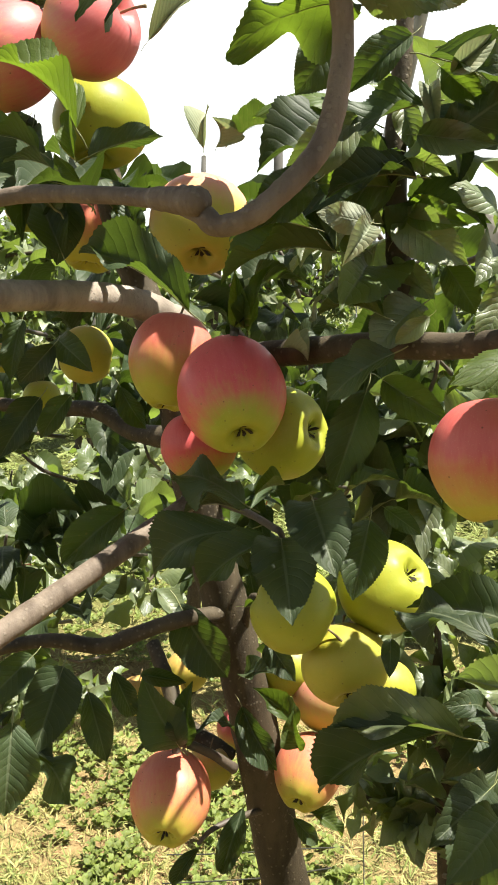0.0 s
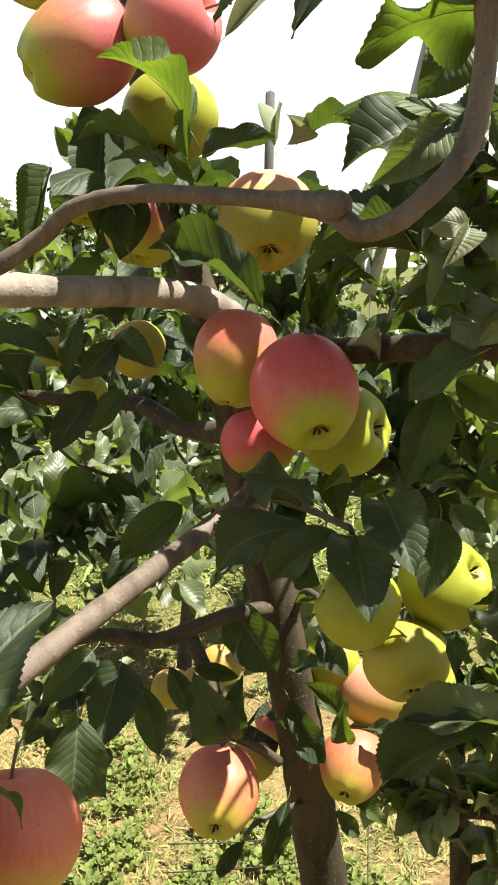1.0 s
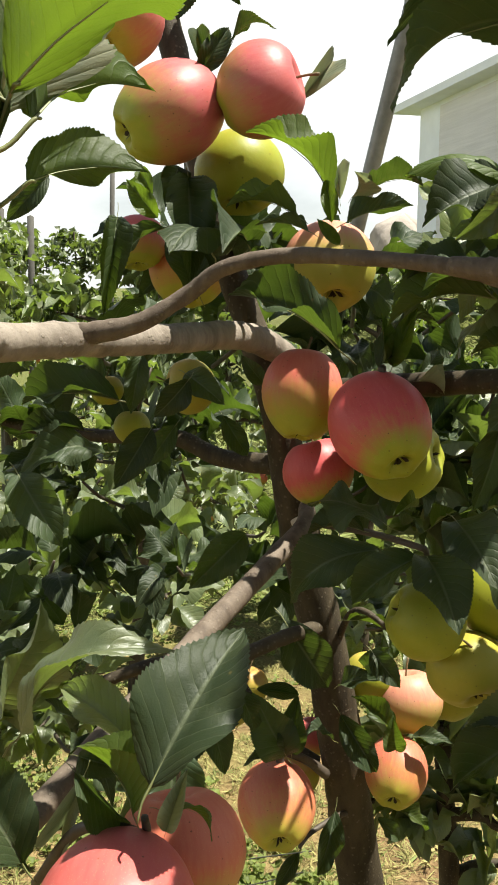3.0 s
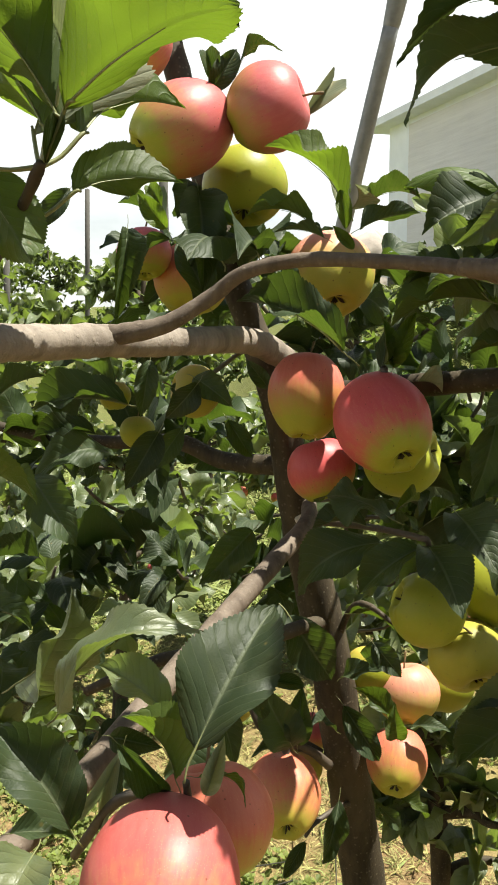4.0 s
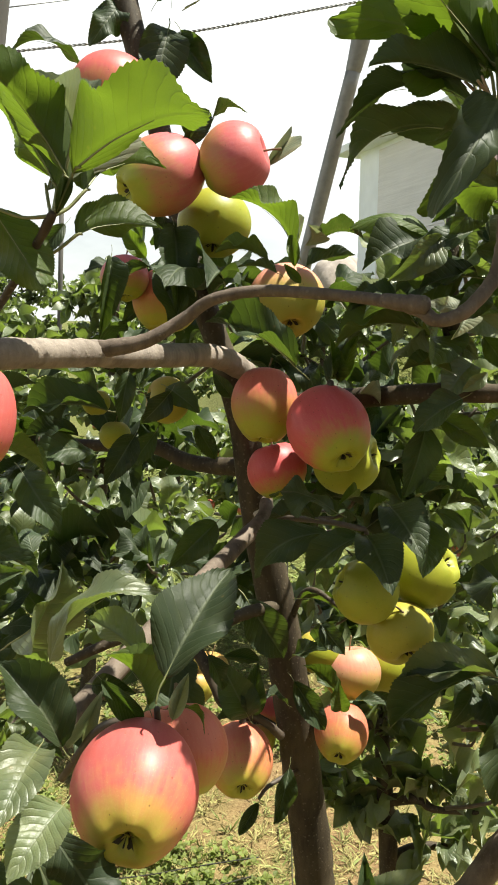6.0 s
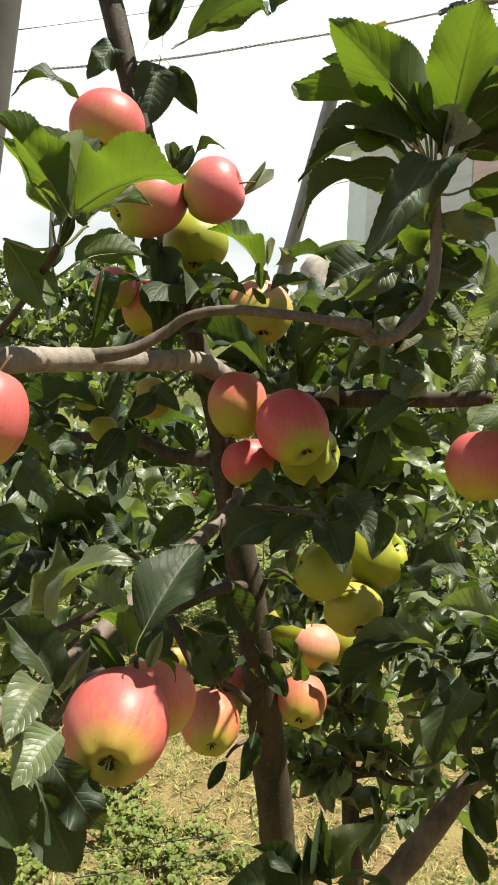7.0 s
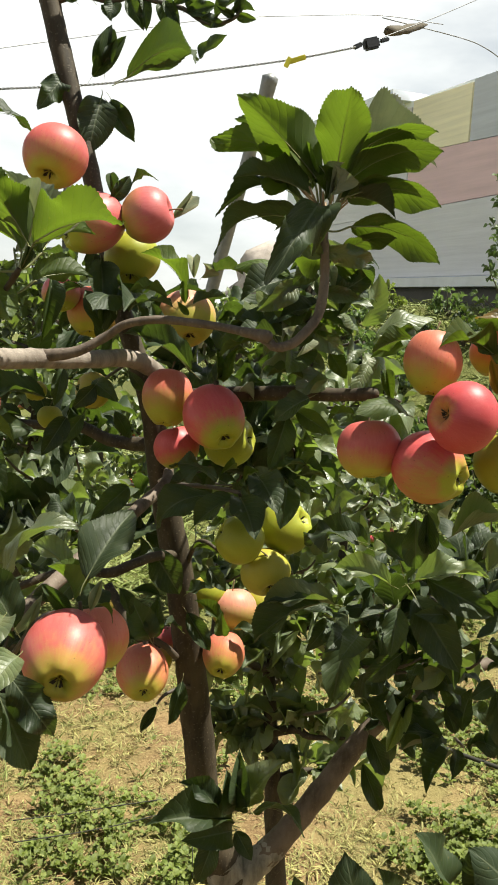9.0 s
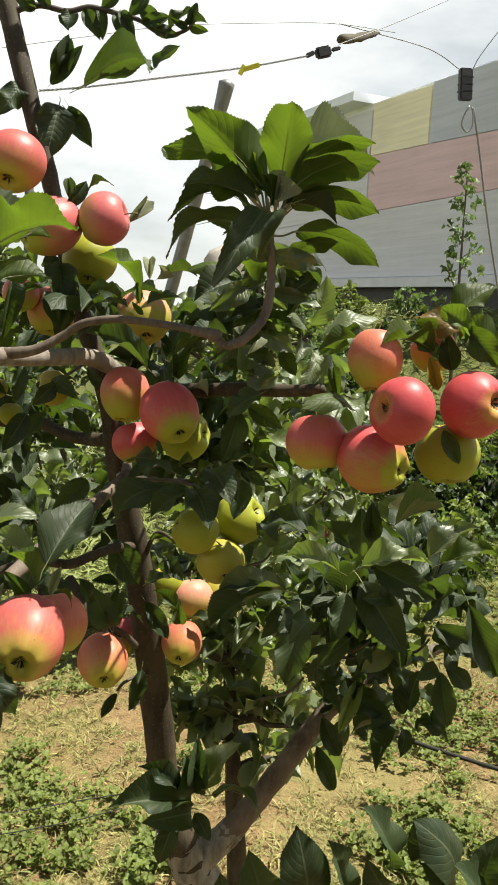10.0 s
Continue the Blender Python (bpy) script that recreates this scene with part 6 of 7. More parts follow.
apple((-0.216, 0.826, 1.816), 0.0580, (0.00, 0.32, 0.95), "pink", "round", "small pink apple half covered by dark leaves", spin=0.00, front=(0.25, -0.80, 0.47))
apple((-0.164, 0.854, 1.790), 0.0840, (0.10, 0.31, 0.94), "peach", "round", "peach-coloured apple hidden behind a dark leaf", spin=0.00, front=(0.21, -0.80, 0.49))
apple((-0.165, 0.808, 1.670), 0.0570, (-0.96, -0.16, 0.22), "yellow", "round", "small yellow-green apple behind a leaf", spin=0.00, front=(0.37, -0.78, 0.57))
apple((-0.251, 0.820, 1.666), 0.0340, (0.00, 0.00, 1.00), "green", "round", "very small yellowish apple among dark leaves", spin=0.00, front=(0.28, -0.79, 0.60))
apple((-0.228, 0.870, 1.619), 0.0400, (0.00, 0.20, 0.98), "green", "round", "small green apple in deep leaf shade", spin=0.00, front=(0.26, -0.79, 0.63))
apple((0.037, 0.626, 1.480), 0.0730, (0.91, -0.13, -0.40), "green", "round", "yellow-green apple under a dark leaf", spin=0.00, front=(0.18, -0.74, 0.79))
apple((0.116, 0.661, 1.488), 0.0800, (-0.64, 0.52, -0.57), "green", "round", "yellow-green apple with an open calyx turned sideways", spin=0.00, front=(0.10, -0.75, 0.77))
apple((0.082, 0.638, 1.427), 0.0760, (-0.10, 0.75, 0.65), "yellow", "squat", "smooth mustard-yellow apple at the bottom of its cluster", spin=0.00, front=(0.14, -0.72, 0.84))
apple((0.081, 0.818, 1.305), 0.0770, (-0.10, 0.20, 0.97), "cream", "round", "sunlit cream and peach apple close to the trunk", spin=0.00, front=(0.02, -0.69, 0.86))
apple((0.144, 0.865, 1.292), 0.0740, (0.00, 0.10, 1.00), "green", "round", "yellow-green apple behind the sunlit one", spin=0.00, front=(-0.05, -0.69, 0.82))
apple((0.038, 0.830, 1.332), 0.0600, (0.00, 0.10, 1.00), "green", "round", "yellow-green apple partly hidden behind the trunk", spin=0.00, front=(0.01, -0.71, 0.81))
apple((-0.080, 0.739, 1.235), 0.0820, (0.04, 0.91, 0.41), "peach", "tall", "orange-pink apple with a sunlit top and a dark calyx", spin=0.00, front=(0.29, -0.67, 0.93))
apple((0.058, 0.777, 1.243), 0.0700, (0.30, 0.83, 0.46), "peach", "tall", "orange-red apple with a small leaf at its stem", spin=0.00, front=(0.17, -0.68, 0.92))
apple((-0.047, 0.815, 1.222), 0.0500, (0.00, 0.20, 0.98), "yellow", "round", "yellowish apple behind the orange-pink one", spin=0.00, front=(0.24, -0.67, 0.93))
apple((-0.220, 0.307, 1.448), 0.0880, (0.15, 0.96, 0.25), "rose", "tall", "large rosy apple with a golden calyx end", spin=0.00, front=(0.17, -0.73, 0.83))
apple((-0.185, 0.394, 1.430), 0.0800, (-0.10, 0.31, 0.94), "peach", "round", "orange-pink apple tucked behind the large one", spin=0.00, front=(0.14, -0.73, 0.82))
apple((0.150, 0.442, 1.644), 0.0795, (-0.05, 0.25, 0.97), "rose", "round", "rose-pink apple with a sunlit shoulder under a leaf", spin=0.00, front=(-0.08, -0.74, 0.61))
apple((0.214, 0.400, 1.629), 0.0910, (-0.57, 0.81, 0.16), "red", "cone", "rosy apple with a greenish calyx end turned aside", spin=0.00, front=(-0.13, -0.72, 0.63))
apple((0.216, 0.335, 1.700), 0.0840, (0.95, 0.26, -0.16), "crimson", "squat", "deep crimson apple with its calyx facing out", spin=0.00, front=(-0.15, -0.71, 0.58))
apple((0.334, 0.370, 1.706), 0.0860, (-0.34, 0.92, -0.19), "crimson", "round", "bright red apple with a pale streak", spin=0.00, front=(-0.21, -0.68, 0.57))
apple((0.330, 0.420, 1.633), 0.0860, (0.10, 0.31, 0.94), "green", "round", "yellow-green apple below the red ones", spin=0.00, front=(-0.19, -0.69, 0.62))
apple((0.215, 0.420, 1.755), 0.0710, (0.10, 0.25, 0.96), "peach", "tall", "orange-pink apple beside a fresh green leaf", spin=0.00, front=(-0.13, -0.73, 0.54))
apple((0.313, 0.450, 1.769), 0.0620, (0.00, 0.20, 0.98), "peach", "round", "pink apple mostly covered by leaves", spin=0.00, front=(-0.18, -0.71, 0.53))
apple((-0.313, 0.200, 1.713), 0.0610, (0.31, 0.21, 0.93), "rose", "tall", "red apple at the outer edge of the tree", spin=0.00, front=(0.27, -0.79, 0.59))
apple((-0.153, 1.000, 1.210), 0.0550, (0.00, 0.10, 1.00), "yellow", "round", "sunlit yellow apple behind the trunk", spin=0.00, front=(0.27, -0.71, 0.87))
apple((-0.113, 0.950, 1.240), 0.0520, (0.10, 0.10, 0.99), "yellow", "round", "sunlit yellow apple next to another small one", spin=0.00, front=(0.25, -0.71, 0.86))
apple((-0.089, 0.980, 1.254), 0.0550, (0.10, 0.10, 0.99), "yellow", "round", "pale sunlit apple behind a twig", spin=0.00, front=(0.28, -0.72, 0.84))
apple((-0.019, 0.890, 1.227), 0.0500, (0.00, 0.10, 1.00), "pink", "round", "small pink apple behind the trunk", spin=0.00, front=(0.06, -0.70, 0.86))

# ---- trellis posts, wires and fittings ----
post = thing("trellis_post", "slanting galvanised steel pole with a flat cap", "post", "trellis posts")
tube("pole", [(0.189, 1.870, 1.700, 0.0175), (0.218, 1.826, 1.860, 0.0175), (0.250, 1.777, 2.037, 0.0172), (0.2785, 1.734, 2.195, 0.0170), (0.301, 1.700, 2.318, 0.0165)], GALV, post, "", 14, 4, 0.01)
tube("stay", [(0.260, 1.880, -0.05, 0.0016), (0.225, 1.878, 0.9, 0.0016), (0.192, 1.870, 1.72, 0.0016)], WIRE, post, "thin steel rod under the pole", 8, 4, 0.01)
tube("cap", [(0.3005, 1.7005, 2.315, 0.0160), (0.3017, 1.699, 2.322, 0.0174), (0.306, 1.6925, 2.346, 0.0190), (0.313, 1.682, 2.390, 0.0212)], GALV, post, "flattened steel cap", 14, 4, 0.01)
far_post = thing("trellis_post", "thin grey trellis post in a far row", "post", "trellis posts", at=(-1.45, 7.00, 0))
tube("pole", [(-0.06, 0, -0.05, 0.033), (0, 0, 2.37, 0.03)], CONCRETE, far_post, "", 10, 4, 0.02)
far_post = thing("trellis_post", "thin grey trellis post in a far row", "post", "trellis posts", at=(-1.31, 7.60, 0))
tube("pole", [(-0.06, 0, -0.05, 0.0308), (0, 0, 2.36, 0.028)], CONCRETE, far_post, "", 10, 4, 0.02)
far_post = thing("trellis_post", "thin grey trellis post in a far row", "post", "trellis posts", at=(0.02, 7.50, 0))
tube("pole", [(-0.00, 0, -0.05, 0.044), (0, 0, 3.14, 0.04)], CONCRETE, far_post, "", 10, 4, 0.02)
far_post = thing("trellis_post", "thin grey trellis post in a far row", "post", "trellis posts", at=(-0.64, 8.00, 0))
tube("pole", [(-0.09, 0, -0.05, 0.0242), (0, 0, 2.79, 0.022)], CONCRETE, far_post, "", 10, 4, 0.02)
edge_post = thing("trellis_post", "weathered grey concrete trellis post leaning slightly", "post", "trellis posts")
tube("pole", [(-0.640, 0.800, -0.050, 0.03), (-0.510, 0.800, 1.000, 0.03), (-0.386, 0.800, 2.000, 0.03), (-0.293, 0.800, 2.750, 0.03)], CONCRETE, edge_post, "", 14, 4, 0.02)

def twisted(name, points, lay, radius, mat, parent, label=""):
    """Two strands laid round each other along a line."""
    mid = smooth_path([(*p, radius) for p in points], 160)
    step = np.linalg.norm(np.diff(mid[:, :3], axis=0), axis=1)
    run = np.concatenate([[0], np.cumsum(step)]) * 2 * math.pi / lay
    vs, fs = [], []
    for turn in (0, math.pi):
        rows = mid.copy()
        rows[:, 1] += radius * np.cos(run + turn)
        rows[:, 2] += radius * np.sin(run + turn)
        v, f = tube_arrays(rows, 5, 1, 0.0)
        fs += [tuple(i + len(vs) for i in q) for q in f]
        vs += list(v)
    return part(name, mesh_from(name, vs, fs, [mat]), parent, label)


wire = thing("trellis_wire", "twisted steel trellis wire with a black tensioner", "wire")
twisted("strand", [(-0.764, 1.250, 2.120), (-0.390, 1.235, 2.182), (-0.139, 1.220, 2.219), (0.078, 1.220, 2.269), (0.242, 1.230, 2.311), (0.391, 1.280, 2.365)], 0.016, 0.0012, WIRE, wire, "twisted steel strand")
tensioner = bevel_box("tensioner", (0.036, 0.018, 0.024), BLACK_PLASTIC, wire, pose(0.437, 1.310, 2.386, 0, -18, 5), 0.004, "black plastic wire tensioner")
bevel_box("lug", (0.02, 0.010, 0.010), BLACK_PLASTIC, wire, pose(0.407, 1.310, 2.378, 0, -30, 5), 0.002)
bevel_box("lug", (0.022, 0.008, 0.008), BLACK_PLASTIC, wire, pose(0.467, 1.310, 2.397, 0, -22, 5), 0.002)
tube("strand", [(0.457, 1.310, 2.394, 0.0011), (0.480, 1.330, 2.413, 0.0011), (0.675, 1.500, 2.529, 0.0011), (0.977, 1.800, 2.721, 0.0011), (1.210, 2.000, 2.869, 0.0011)], WIRE, wire, "", 5, 6, 0.05)
tape = thing("tape_tag", "scrap of yellow tape tied to the wire", "tape", at=(0.244, 1.225, 2.310))
bevel_box("strip", (0.036, 0.003, 0.010), YELLOW_TAG, tape, pose(0.006, -0.004, 0.0, 10, -22, 0), 0.001)
bevel_box("tail", (0.010, 0.003, 0.022), YELLOW_TAG, tape, pose(-0.014, -0.004, -0.008, 0, 25, 0), 0.001)
upper_wire = thing("upper_wire", "thin slack wire above the trellis", "wire")
tube("strand", [(-0.391, 1.240, 2.250, 0.0011), (-0.068, 1.500, 2.402, 0.0011), (0.142, 1.600, 2.482, 0.0011), (0.382, 1.700, 2.550, 0.0011), (0.637, 1.800, 2.613, 0.0011), (0.871, 1.900, 2.648, 0.0011)], WIRE, upper_wire, "", 5, 6, 0.02)
netroll = thing("net_bundle", "brown folded hail net hanging on the wire", "net")
tube("roll", [(0.586, 1.600, 2.511, 0.01), (0.667, 1.700, 2.551, 0.013), (0.749, 1.800, 2.598, 0.01), (0.821, 1.900, 2.641, 0.003)], NET_BROWN, netroll, "", 8, 4, 0.3, 5)
anchor = thing("wire_anchor", "black plastic wire anchor with a looped rope", "anchor", at=(1.716, 3.000, 2.848))
bevel_box("block", (0.060, 0.03, 0.135), BLACK_PLASTIC, anchor, pose(0, 0, 0, 0, -4, 0), 0.005, "black ribbed plastic block")
bevel_box("rib", (0.064, 0.034, 0.006), BLACK_PLASTIC, anchor, pose(0, 0, -0.03, 0, -4, 0), 0.002)
bevel_box("rib", (0.064, 0.034, 0.006), BLACK_PLASTIC, anchor, pose(0, 0, 0, 0, -4, 0), 0.002)
bevel_box("rib", (0.064, 0.034, 0.006), BLACK_PLASTIC, anchor, pose(0, 0, 0.03, 0, -4, 0), 0.002)
tube("loop", [(0.031, 0.000, -0.086, 0.004), (0.007, 0.000, -0.130, 0.004), (0.000, 0.000, -0.171, 0.004), (0.026, 0.000, -0.197, 0.004), (0.051, 0.000, -0.173, 0.004), (0.052, 0.000, -0.125, 0.004), (0.042, 0.000, -0.090, 0.004)], WIRE, anchor, "", 6, 4, 0.02)
tube("rope", [(0.049, 0.000, -0.094, 0.0045), (0.122, 0.050, -0.242, 0.0045), (0.224, 0.100, -0.528, 0.0045), (0.373, 0.200, -0.829, 0.0045), (1.020, 0.500, -2.360, 0.0045)], WIRE, anchor, "", 6, 4, 0.02)
tube("strand", [(-0.040, 0.000, 0.061, 0.0022), (-0.132, 0.000, 0.106, 0.0022), (-0.257, 0.000, 0.135, 0.0022), (-0.610, 0.000, 0.169, 0.0022)], WIRE, anchor, "", 5, 5, 0.02)
tube("strand", [(0.031, 0.000, 0.070, 0.0022), (0.059, 0.000, 0.126, 0.0022), (0.142, 0.000, 0.243, 0.0022), (0.330, 0.000, 0.492, 0.0022)], WIRE, anchor, "", 5, 5, 0.02)
hose = thing("drip_hose", "black drip irrigation hose on the weeds", "hose")
tube("pipe", [(1.314, 2.695, 0.050, 0.009), (1.397, 2.581, 0.050, 0.009), (1.544, 2.401, 0.050, 0.009), (1.702, 2.226, 0.050, 0.009), (1.879, 2.031, 0.050, 0.009)], HOSE, hose, "", 8, 5, 0.02)
cord = thing("ground_cord", "thin dark cord stretched over the ground", "cord", "cords on the ground")
tube("strand", [(-0.293, 2.254, 0.060, 0.002), (-0.105, 2.266, 0.060, 0.002), (0.032, 2.287, 0.060, 0.002), (0.235, 2.308, 0.060, 0.002)], HOSE, cord, "", 6, 5, 0.02)
cord = thing("ground_cord", "thin dark cord stretched over the ground", "cord", "cords on the ground")
tube("strand", [(-0.290, 2.129, 0.060, 0.002), (-0.110, 2.148, 0.060, 0.002), (0.041, 2.172, 0.060, 0.002), (0.192, 2.213, 0.060, 0.002)], HOSE, cord, "", 6, 5, 0.02)

# ---- neighbouring apple trees: trunk, limbs and a crown of leafy spurs ----
def orchard_tree(x, y, height, seed, limbs, spurs, leaf_size, fruit=6, label="apple tree of the next row with dark leaves", crown=0.75, mat=None, low=0.35):
    r = np.random.default_rng(seed)
    z0 = float(ground_z(x, y))
    ob = thing("apple_tree", label, "apple tree", "apple trees of the orchard", at=(x, y, z0))
    lean = (r.random(2) - 0.5) * 0.25
    tr = [(lean[0] * t * height, lean[1] * t * height, t * height - 0.04 * (t == 0), 0.035 * (1 - 0.75 * t)) for t in (0, 0.2, 0.45, 0.7, 1.0)]
    tube("trunk", tr, BARK, ob, "", 10, 4, 0.08, seed)
    rows, fruits = [], []
    for k in range(limbs):
        t = low + (0.95 - low) * (k + r.random() * 0.6) / limbs
        az = 2.4 * k + r.random()
        ln = crown * (1.15 - 0.75 * t) * (0.7 + 0.5 * r.random())
        p0 = np.array([lean[0] * t * height, lean[1] * t * height, t * height])
        d = np.array([math.cos(az), math.sin(az), 0.25 + 0.3 * r.random()])
        pts = [p0 + d * ln * s + np.array([0, 0, -0.30 * ln * s * s]) + (r.random(3) - 0.5) * 0.05 * (s > 0) for s in (0, 0.33, 0.66, 1.0)]
        tube("branch", [(*p, 0.014 * (1 - 0.7 * i / 3)) for i, p in enumerate(pts)], BARK, ob, "", 7, 3, 0.08, seed + k)
        for j in range(spurs):
            s = 0.12 + 0.9 * r.random()
            i = min(2, int(s * 3))
            c = pts[i] + (pts[i + 1] - pts[i]) * (s * 3 - i) + (r.random(3) - 0.5) * np.array([0.16, 0.16, 0.16]) * crown
            ax = np.array([r.random() - 0.5, r.random() - 0.5, 0.2 + 0.5 * r.random()])
            rows += rosette(c, ax, int(5 + 4 * r.random()), leaf_size, r, 1.1, 0.5)
            if len(fruits) < fruit and r.random() < 0.25:
                fruits.append(c + np.array([0, 0, -0.06]))
    foliage("foliage", rows, mat or LEAF_SUNNY, ob, r, "dense serrated apple leaves")
    for c in fruits:
        apple((x + c[0], y + c[1], z0 + c[2]), 0.058 + 0.02 * r.random(), ((r.random() - 0.5) * 0.5, 0.2, 1), ("pink", "peach", "red", "yellow")[int(r.integers(0, 4))], "round",
              group="apples in the orchard", fine=False)
    return ob


orchard_tree(0.41, 1.40, 1.25, 11, 7, 6, 0.085, 0, "low apple tree just behind, with thin dark stems", 0.32, None, 0.5)
orchard_tree(-0.78, 1.75, 1.42, 12, 11, 13, 0.085, 0, "leafy apple tree beside the fruiting one", 0.62, None, 0.5)
orchard_tree(-1.30, 2.5, 2.0, 13, 12, 18, 0.085, 6, crown=0.8)
orchard_tree(-0.35, 3.4, 1.95, 14, 12, 18, 0.085, 7, crown=0.8)
orchard_tree(0.75, 3.9, 1.9, 15, 12, 18, 0.085, 9, crown=0.75)
orchard_tree(1.75, 4.7, 1.25, 16, 11, 16, 0.085, 9, crown=0.7)
orchard_tree(-2.2, 4.2, 2.2, 17, 12, 18, 0.09, 6, crown=0.9)
orchard_tree(-1.2, 5.6, 2.2, 18, 12, 18, 0.09, 6, crown=0.9)
orchard_tree(0.3, 6.4, 2.0, 19, 12, 18, 0.09, 6, crown=0.9)
orchard_tree(-3.2, 6.6, 2.4, 20, 12, 18, 0.10, 4, crown=1.0)
orchard_tree(-2.0, 8.6, 2.5, 21, 12, 18, 0.10, 4, crown=1.0)
orchard_tree(-0.2, 9.5, 2.4, 22, 12, 18, 0.10, 4, crown=1.0)
orchard_tree(-3.9, 9.4, 2.6, 23, 12, 16, 0.11, 0, crown=1.1)
orchard_tree(-1.3, 12.2, 2.5, 24, 12, 16, 0.12, 0, crown=1.2)
orchard_tree(-3.2, 13.0, 2.6, 25, 12, 16, 0.12, 0, crown=1.3)
orchard_tree(0.6, 12.6, 2.3, 26, 12, 16, 0.12, 0, crown=1.2)
orchard_tree(-5.2, 15.0, 2.7, 27, 12, 16, 0.13, 0, crown=1.5)

# unseen rows added on the near side, behind the walker, to block low skylight
for k in range(11):
    orchard_tree(-6.2 + 1.15 * k + 0.2 * math.sin(5 * k), -2.35 - 0.25 * math.sin(3 * k), 3.0 + 0.25 * math.sin(2 * k), 40 + k, 12, 12, 0.135, 0, "tall apple tree added unseen behind the walker to block skylight", crown=1.15, low=0.15)
for k in range(8):
    orchard_tree(-6.4 + 1.8 * k, -5.2 - 0.3 * math.sin(3 * k), 3.4, 60 + k, 12, 12, 0.16, 0, "tall apple tree of an added unseen second row, blocking skylight", crown=1.5, low=0.15)

# ---- shrubs on the bank ----
def shrub(x, y, size, seed, mat):
    r = np.random.default_rng(seed)
    z0 = float(ground_z(x, y))
    ob = thing("shrub", "scrubby green shrub growing on the bank", "shrub", "shrubs on the bank", at=(x, y, z0))
    for k in range(4):
        az = 1.6 * k + r.random()
        tube("stem", [(0, 0, -0.03, 0.012), (0.2 * size * math.cos(az), 0.2 * size * math.sin(az), 0.4 * size, 0.008), (0.4 * size * math.cos(az), 0.4 * size * math.sin(az), 0.8 * size, 0.004)], TWIG, ob, "", 5, 2)
    rows = []
    for k in range(int(60 * size)):
        a, q = r.random() * 6.28, math.sqrt(r.random())
        h = r.random()
        c = np.array([size * 0.62 * q * math.cos(a), size * 0.62 * q * math.sin(a), size * (0.08 + 0.85 * h * (1.1 - 0.6 * q))])
        rows += rosette(c, (r.random() - 0.5, r.random() - 0.5, 0.6), 6, 0.075 * (0.7 + 0.6 * r.random()), r, 1.2, 0.3)
    foliage("foliage", rows, mat, ob, r, "small mixed green leaves")
    return ob


_r = np.random.default_rng(5)
for k in range(104):
    a = radians(12 + 25 * _r.random())
    d = (4.6 if k < 50 else 6.4) + (5.4 if k < 50 else 3.0) * _r.random()
    shrub(d * math.sin(a) * 0.95, d * math.cos(a), (0.22 + 0.34 * _r.random()) * (1.0 if d < 7.6 else 0.6), 300 + k, (SHRUB, WEED, LEAF)[k % 3])


# ---- sapling in front of the hall ----
def sapling(x, y, height, seed):
    r = np.random.default_rng(seed)
    z0 = float(ground_z(x, y))
    ob = thing("sapling", "slim young tree with small bright leaves", "tree", at=(x, y, z0))
    tube("trunk", [(0, 0, -0.05, 0.02), (0.02, 0.01, height * 0.5, 0.014), (0.0, 0.0, height, 0.005)], TWIG, ob, "", 7, 4)
    rows = []
    for k in range(34):
        t = 0.42 + 0.58 * k / 34
        a = 2.4 * k
        ln = 0.23 * (1.15 - t) * (0.5 + r.random())
        d = np.array([math.cos(a), math.sin(a), 0.6 + 0.6 * r.random()])
        p0 = np.array([0.0, 0.0, t * height])
        if k % 3 == 0:
            tube("branch", [(*p0, 0.006), (*(p0 + d * ln * 0.6), 0.004), (*(p0 + d * ln), 0.002)], TWIG, ob, "", 5, 2)
        for s in (0.55, 1.0):
            rows += rosette(p0 + d * ln * s, d, 4, 0.062, r, 1.0, 0.1)
    foliage("foliage", rows, SHRUB, ob, r, "small light green leaves")


sapling(3.33, 5.80, 2.62, 77)


# ---- weeds and dry grass on the ground ----
LUSH = [(0.2, 4.4, 0.7, 0.7), (-0.2, 2.2, 0.3, 0.2), (-0.8, 4.6, 0.8, 1.0), (0.6, 4.8, 0.9, 0.9), (-0.6, 2.6, 0.5, 0.5), (-0.05, 2.05, 0.45, 0.22), (1.65, 2.7, 0.55, 0.45), (1.25, 1.95, 0.3, 0.25), (0.7, 3.3, 0.7, 0.45), (-1.5, 3.6, 0.8, 0.7), (2.4, 4.2, 1.0, 0.8)]
BARE = [(0.90, 2.28, 0.45, 0.32)]


def spots(x, y, where):
    return max(math.exp(-((x - a) / rx) ** 2 - ((y - b) / ry) ** 2) for a, b, rx, ry in where)


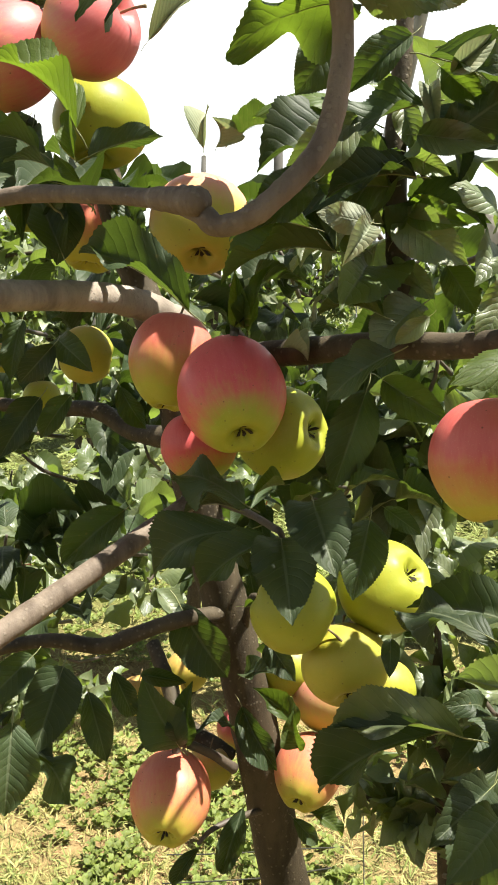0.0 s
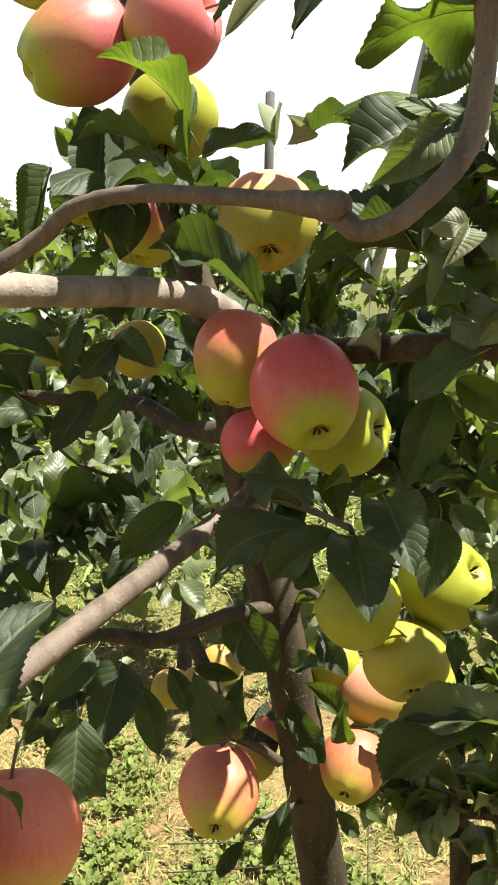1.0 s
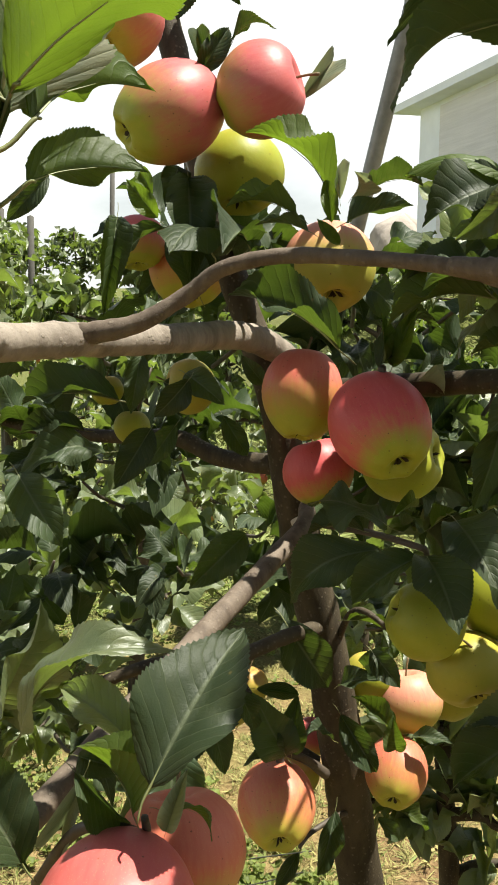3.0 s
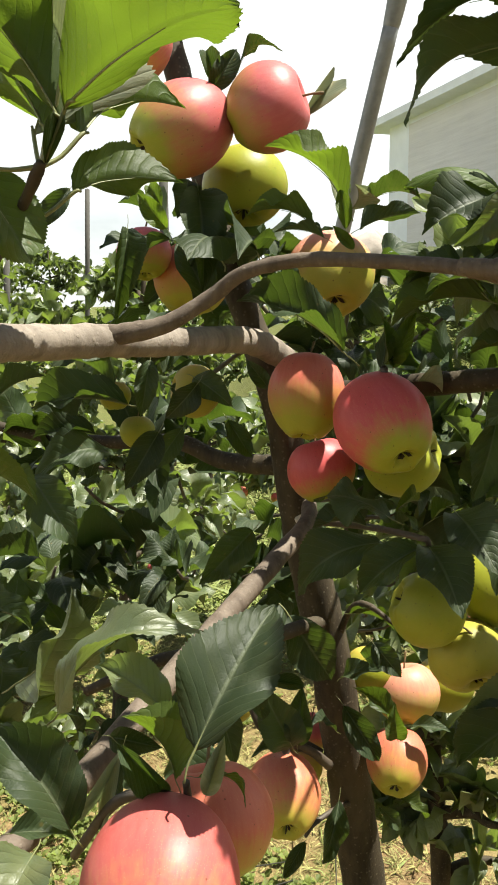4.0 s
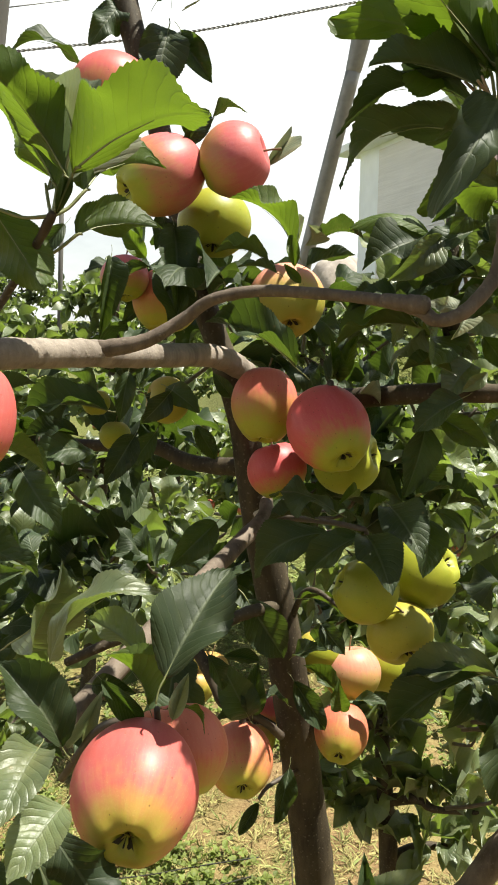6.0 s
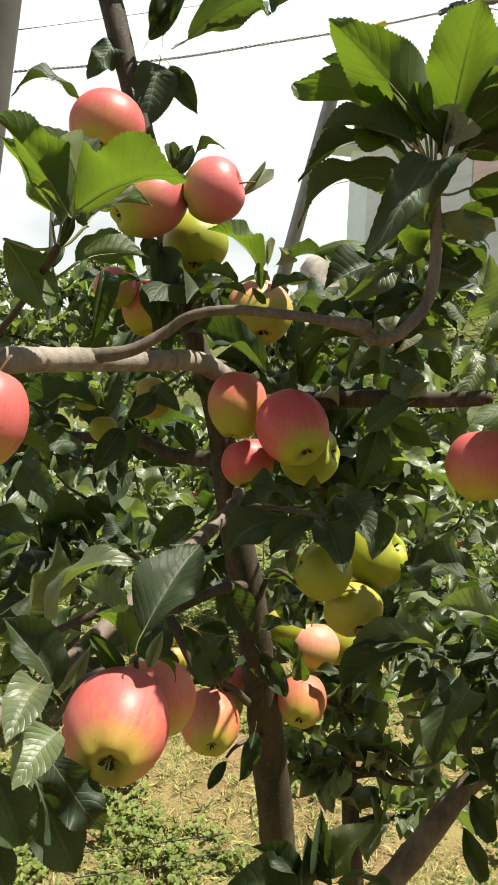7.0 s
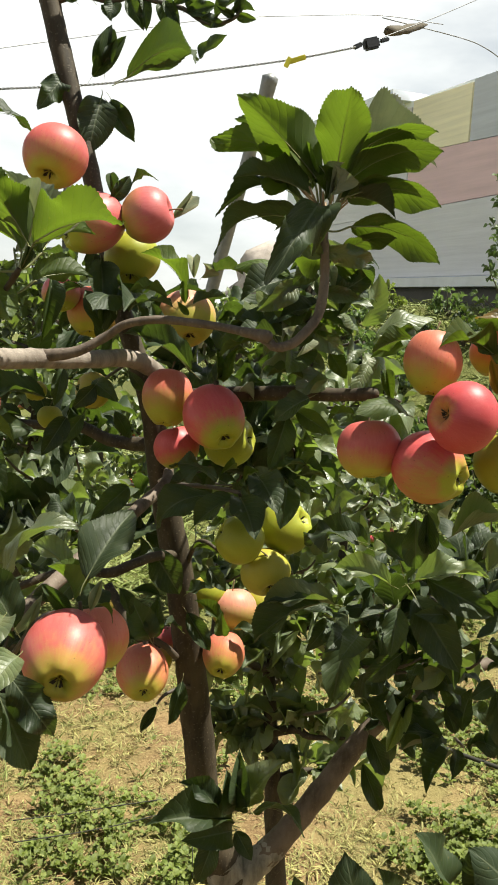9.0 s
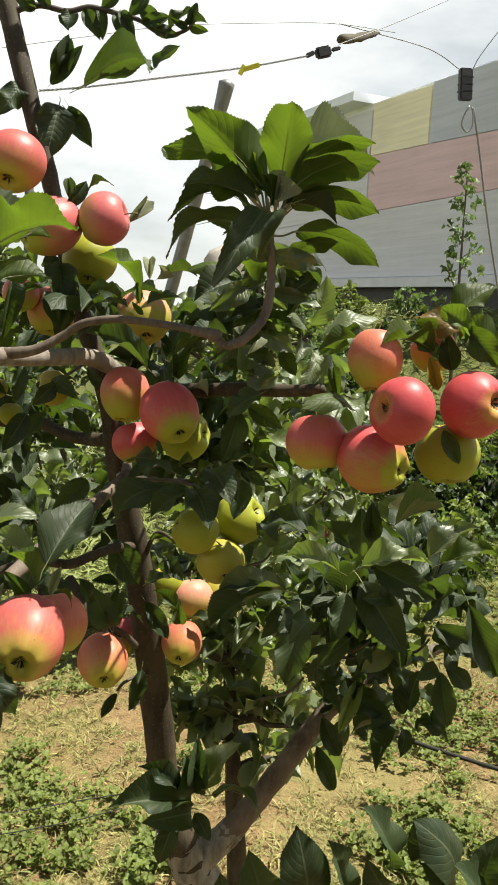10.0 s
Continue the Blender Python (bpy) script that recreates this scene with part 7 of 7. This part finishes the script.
def ground_cover(name, count, mat, label, seed, size, patch, blades, lush=0.0, bare=0.0, y0=1.4, reach=8.0, power=2.2, tuft=1, broken=0.45):
    r = np.random.default_rng(seed)
    rows = []
    while len(rows) < count:
        u = r.random()
        y = y0 + reach * u ** power
        x = -0.9 - 0.33 * y + (1.5 + 1.15 * y) * r.random()
        q = 0.7 * noise.noise((x * 1.5 + seed, y * 1.5, 0.0)) + broken * noise.noise((x * 5, y * 5 + seed, 2.0)) + 0.5 * broken * noise.noise((x * 13, y * 13 + seed, 5.0))
        q += lush * spots(x, y, LUSH) - bare * spots(x, y, BARE)
        if q < patch + 0.35 * (r.random() - 0.5):
            continue
        z = float(ground_z(x, y)) + 0.03 * noise.noise((x * 1.6, y * 1.6, 0.3))
        if blades:
            big = 0.5 + r.random()
            for k in range(tuft):
                a = r.random() * 6.28
                tilt = 0.35 + 1.5 * r.random()
                d = np.array([math.cos(a) * tilt, math.sin(a) * tilt, 0.10 + (0.4 if tuft == 1 else 0.9) * r.random()])
                rows.append((np.array([x + 0.012 * (r.random() - 0.5), y + 0.012 * (r.random() - 0.5), z - 0.004]), d, np.array([r.random() - 0.5, r.random() - 0.5, 0.5]), size * big * (0.4 + r.random()), 0.055 + 0.05 * r.random()))
        else:
            h = 0.012 + 0.09 * r.random() * r.random()
            a = r.random() * 6.28
            for k in range(3):
                d = np.array([math.cos(a + 2.1 * k), math.sin(a + 2.1 * k), 0.25 + 0.5 * r.random()])
                rows.append((np.array([x, y, z + h]), d, np.array([0.5 * (r.random() - 0.5), 0.5 * (r.random() - 0.5), 1.0]), size * (0.5 + 0.8 * r.random()), 0.7))
    ob = foliage(name, rows, mat, None, r, "", False, BLADES if blades else SMALL)
    return tagged(ob, label, "weeds" if not blades else "grass", kind="stuff")


ground_cover("weeds", 30000, WEED, "low green broad-leaved weeds in patches on the soil", 3, 0.024, 0.46, False, 0.56, 0.6, broken=0.85)
ground_cover("dry_grass", 26000, STRAW, "cut dry yellow grass lying on the soil", 9, 0.040, -0.30, True, -0.1, 0.35, 1.4, 5.0, 1.6)
ground_cover("dry_grass", 115000, STRAW_GREEN, "short yellowing grass tufts on the bare soil", 29, 0.036, -0.34, True, -0.05, 0.25, 1.6, 3.4, 1.4, 9, 0.9)
ground_cover("grass", 40000, GRASS, "short green grass between the weeds", 14, 0.040, 0.08, True, 0.3, 0.5, 1.6, 5.0, 1.6, 11, 0.7)
ground_cover("grass", 34000, GRASS, "long green grass and weeds covering the bank", 21, 0.15, -0.6, True, 0.0, 0.0, 4.4, 7.0, 0.9)


def soil_clods(count, seed):
    """Loose crumbs and clods of dry earth lying on the ground."""
    r = np.random.default_rng(seed)
    cube = np.array([(a, b, c) for a in (-1, 1) for b in (-1, 1) for c in (-1, 1)], float)
    quads = ((0, 1, 3, 2), (4, 6, 7, 5), (0, 4, 5, 1), (2, 3, 7, 6), (0, 2, 6, 4), (1, 5, 7, 3))
    vs, fs = [], []
    for k in range(count):
        y = 1.45 + 3.6 * r.random() ** 1.5
        x = -0.9 - 0.33 * y + (1.5 + 1.15 * y) * r.random()
        if noise.noise((x * 3, y * 3, 7.0)) + 0.5 * noise.noise((x * 9, y * 9, 3.0)) < -0.02 + 0.3 * (r.random() - 0.5):
            continue
        z = float(ground_z(x, y)) + 0.03 * noise.noise((x * 1.6, y * 1.6, 0.3))
        size = 0.0018 + 0.007 * r.random() ** 5
        a = r.random() * 6.28
        ca, sa = math.cos(a), math.sin(a)
        p = cube * (0.45 + 0.75 * r.random((8, 1))) * (1.0, 0.8, 0.62) * size
        p = np.stack([p[:, 0] * ca - p[:, 1] * sa + x, p[:, 0] * sa + p[:, 1] * ca + y, p[:, 2] + z + 0.3 * size], 1)
        fs += [tuple(i + len(vs) for i in q) for q in quads]
        vs += [tuple(q) for q in p]
    return tagged(new("soil_clods", mesh_from("soil_clods", vs, fs, [SOIL])), "loose crumbs and clods of dry brown earth", "soil", kind="stuff")


soil_clods(9000, 33)
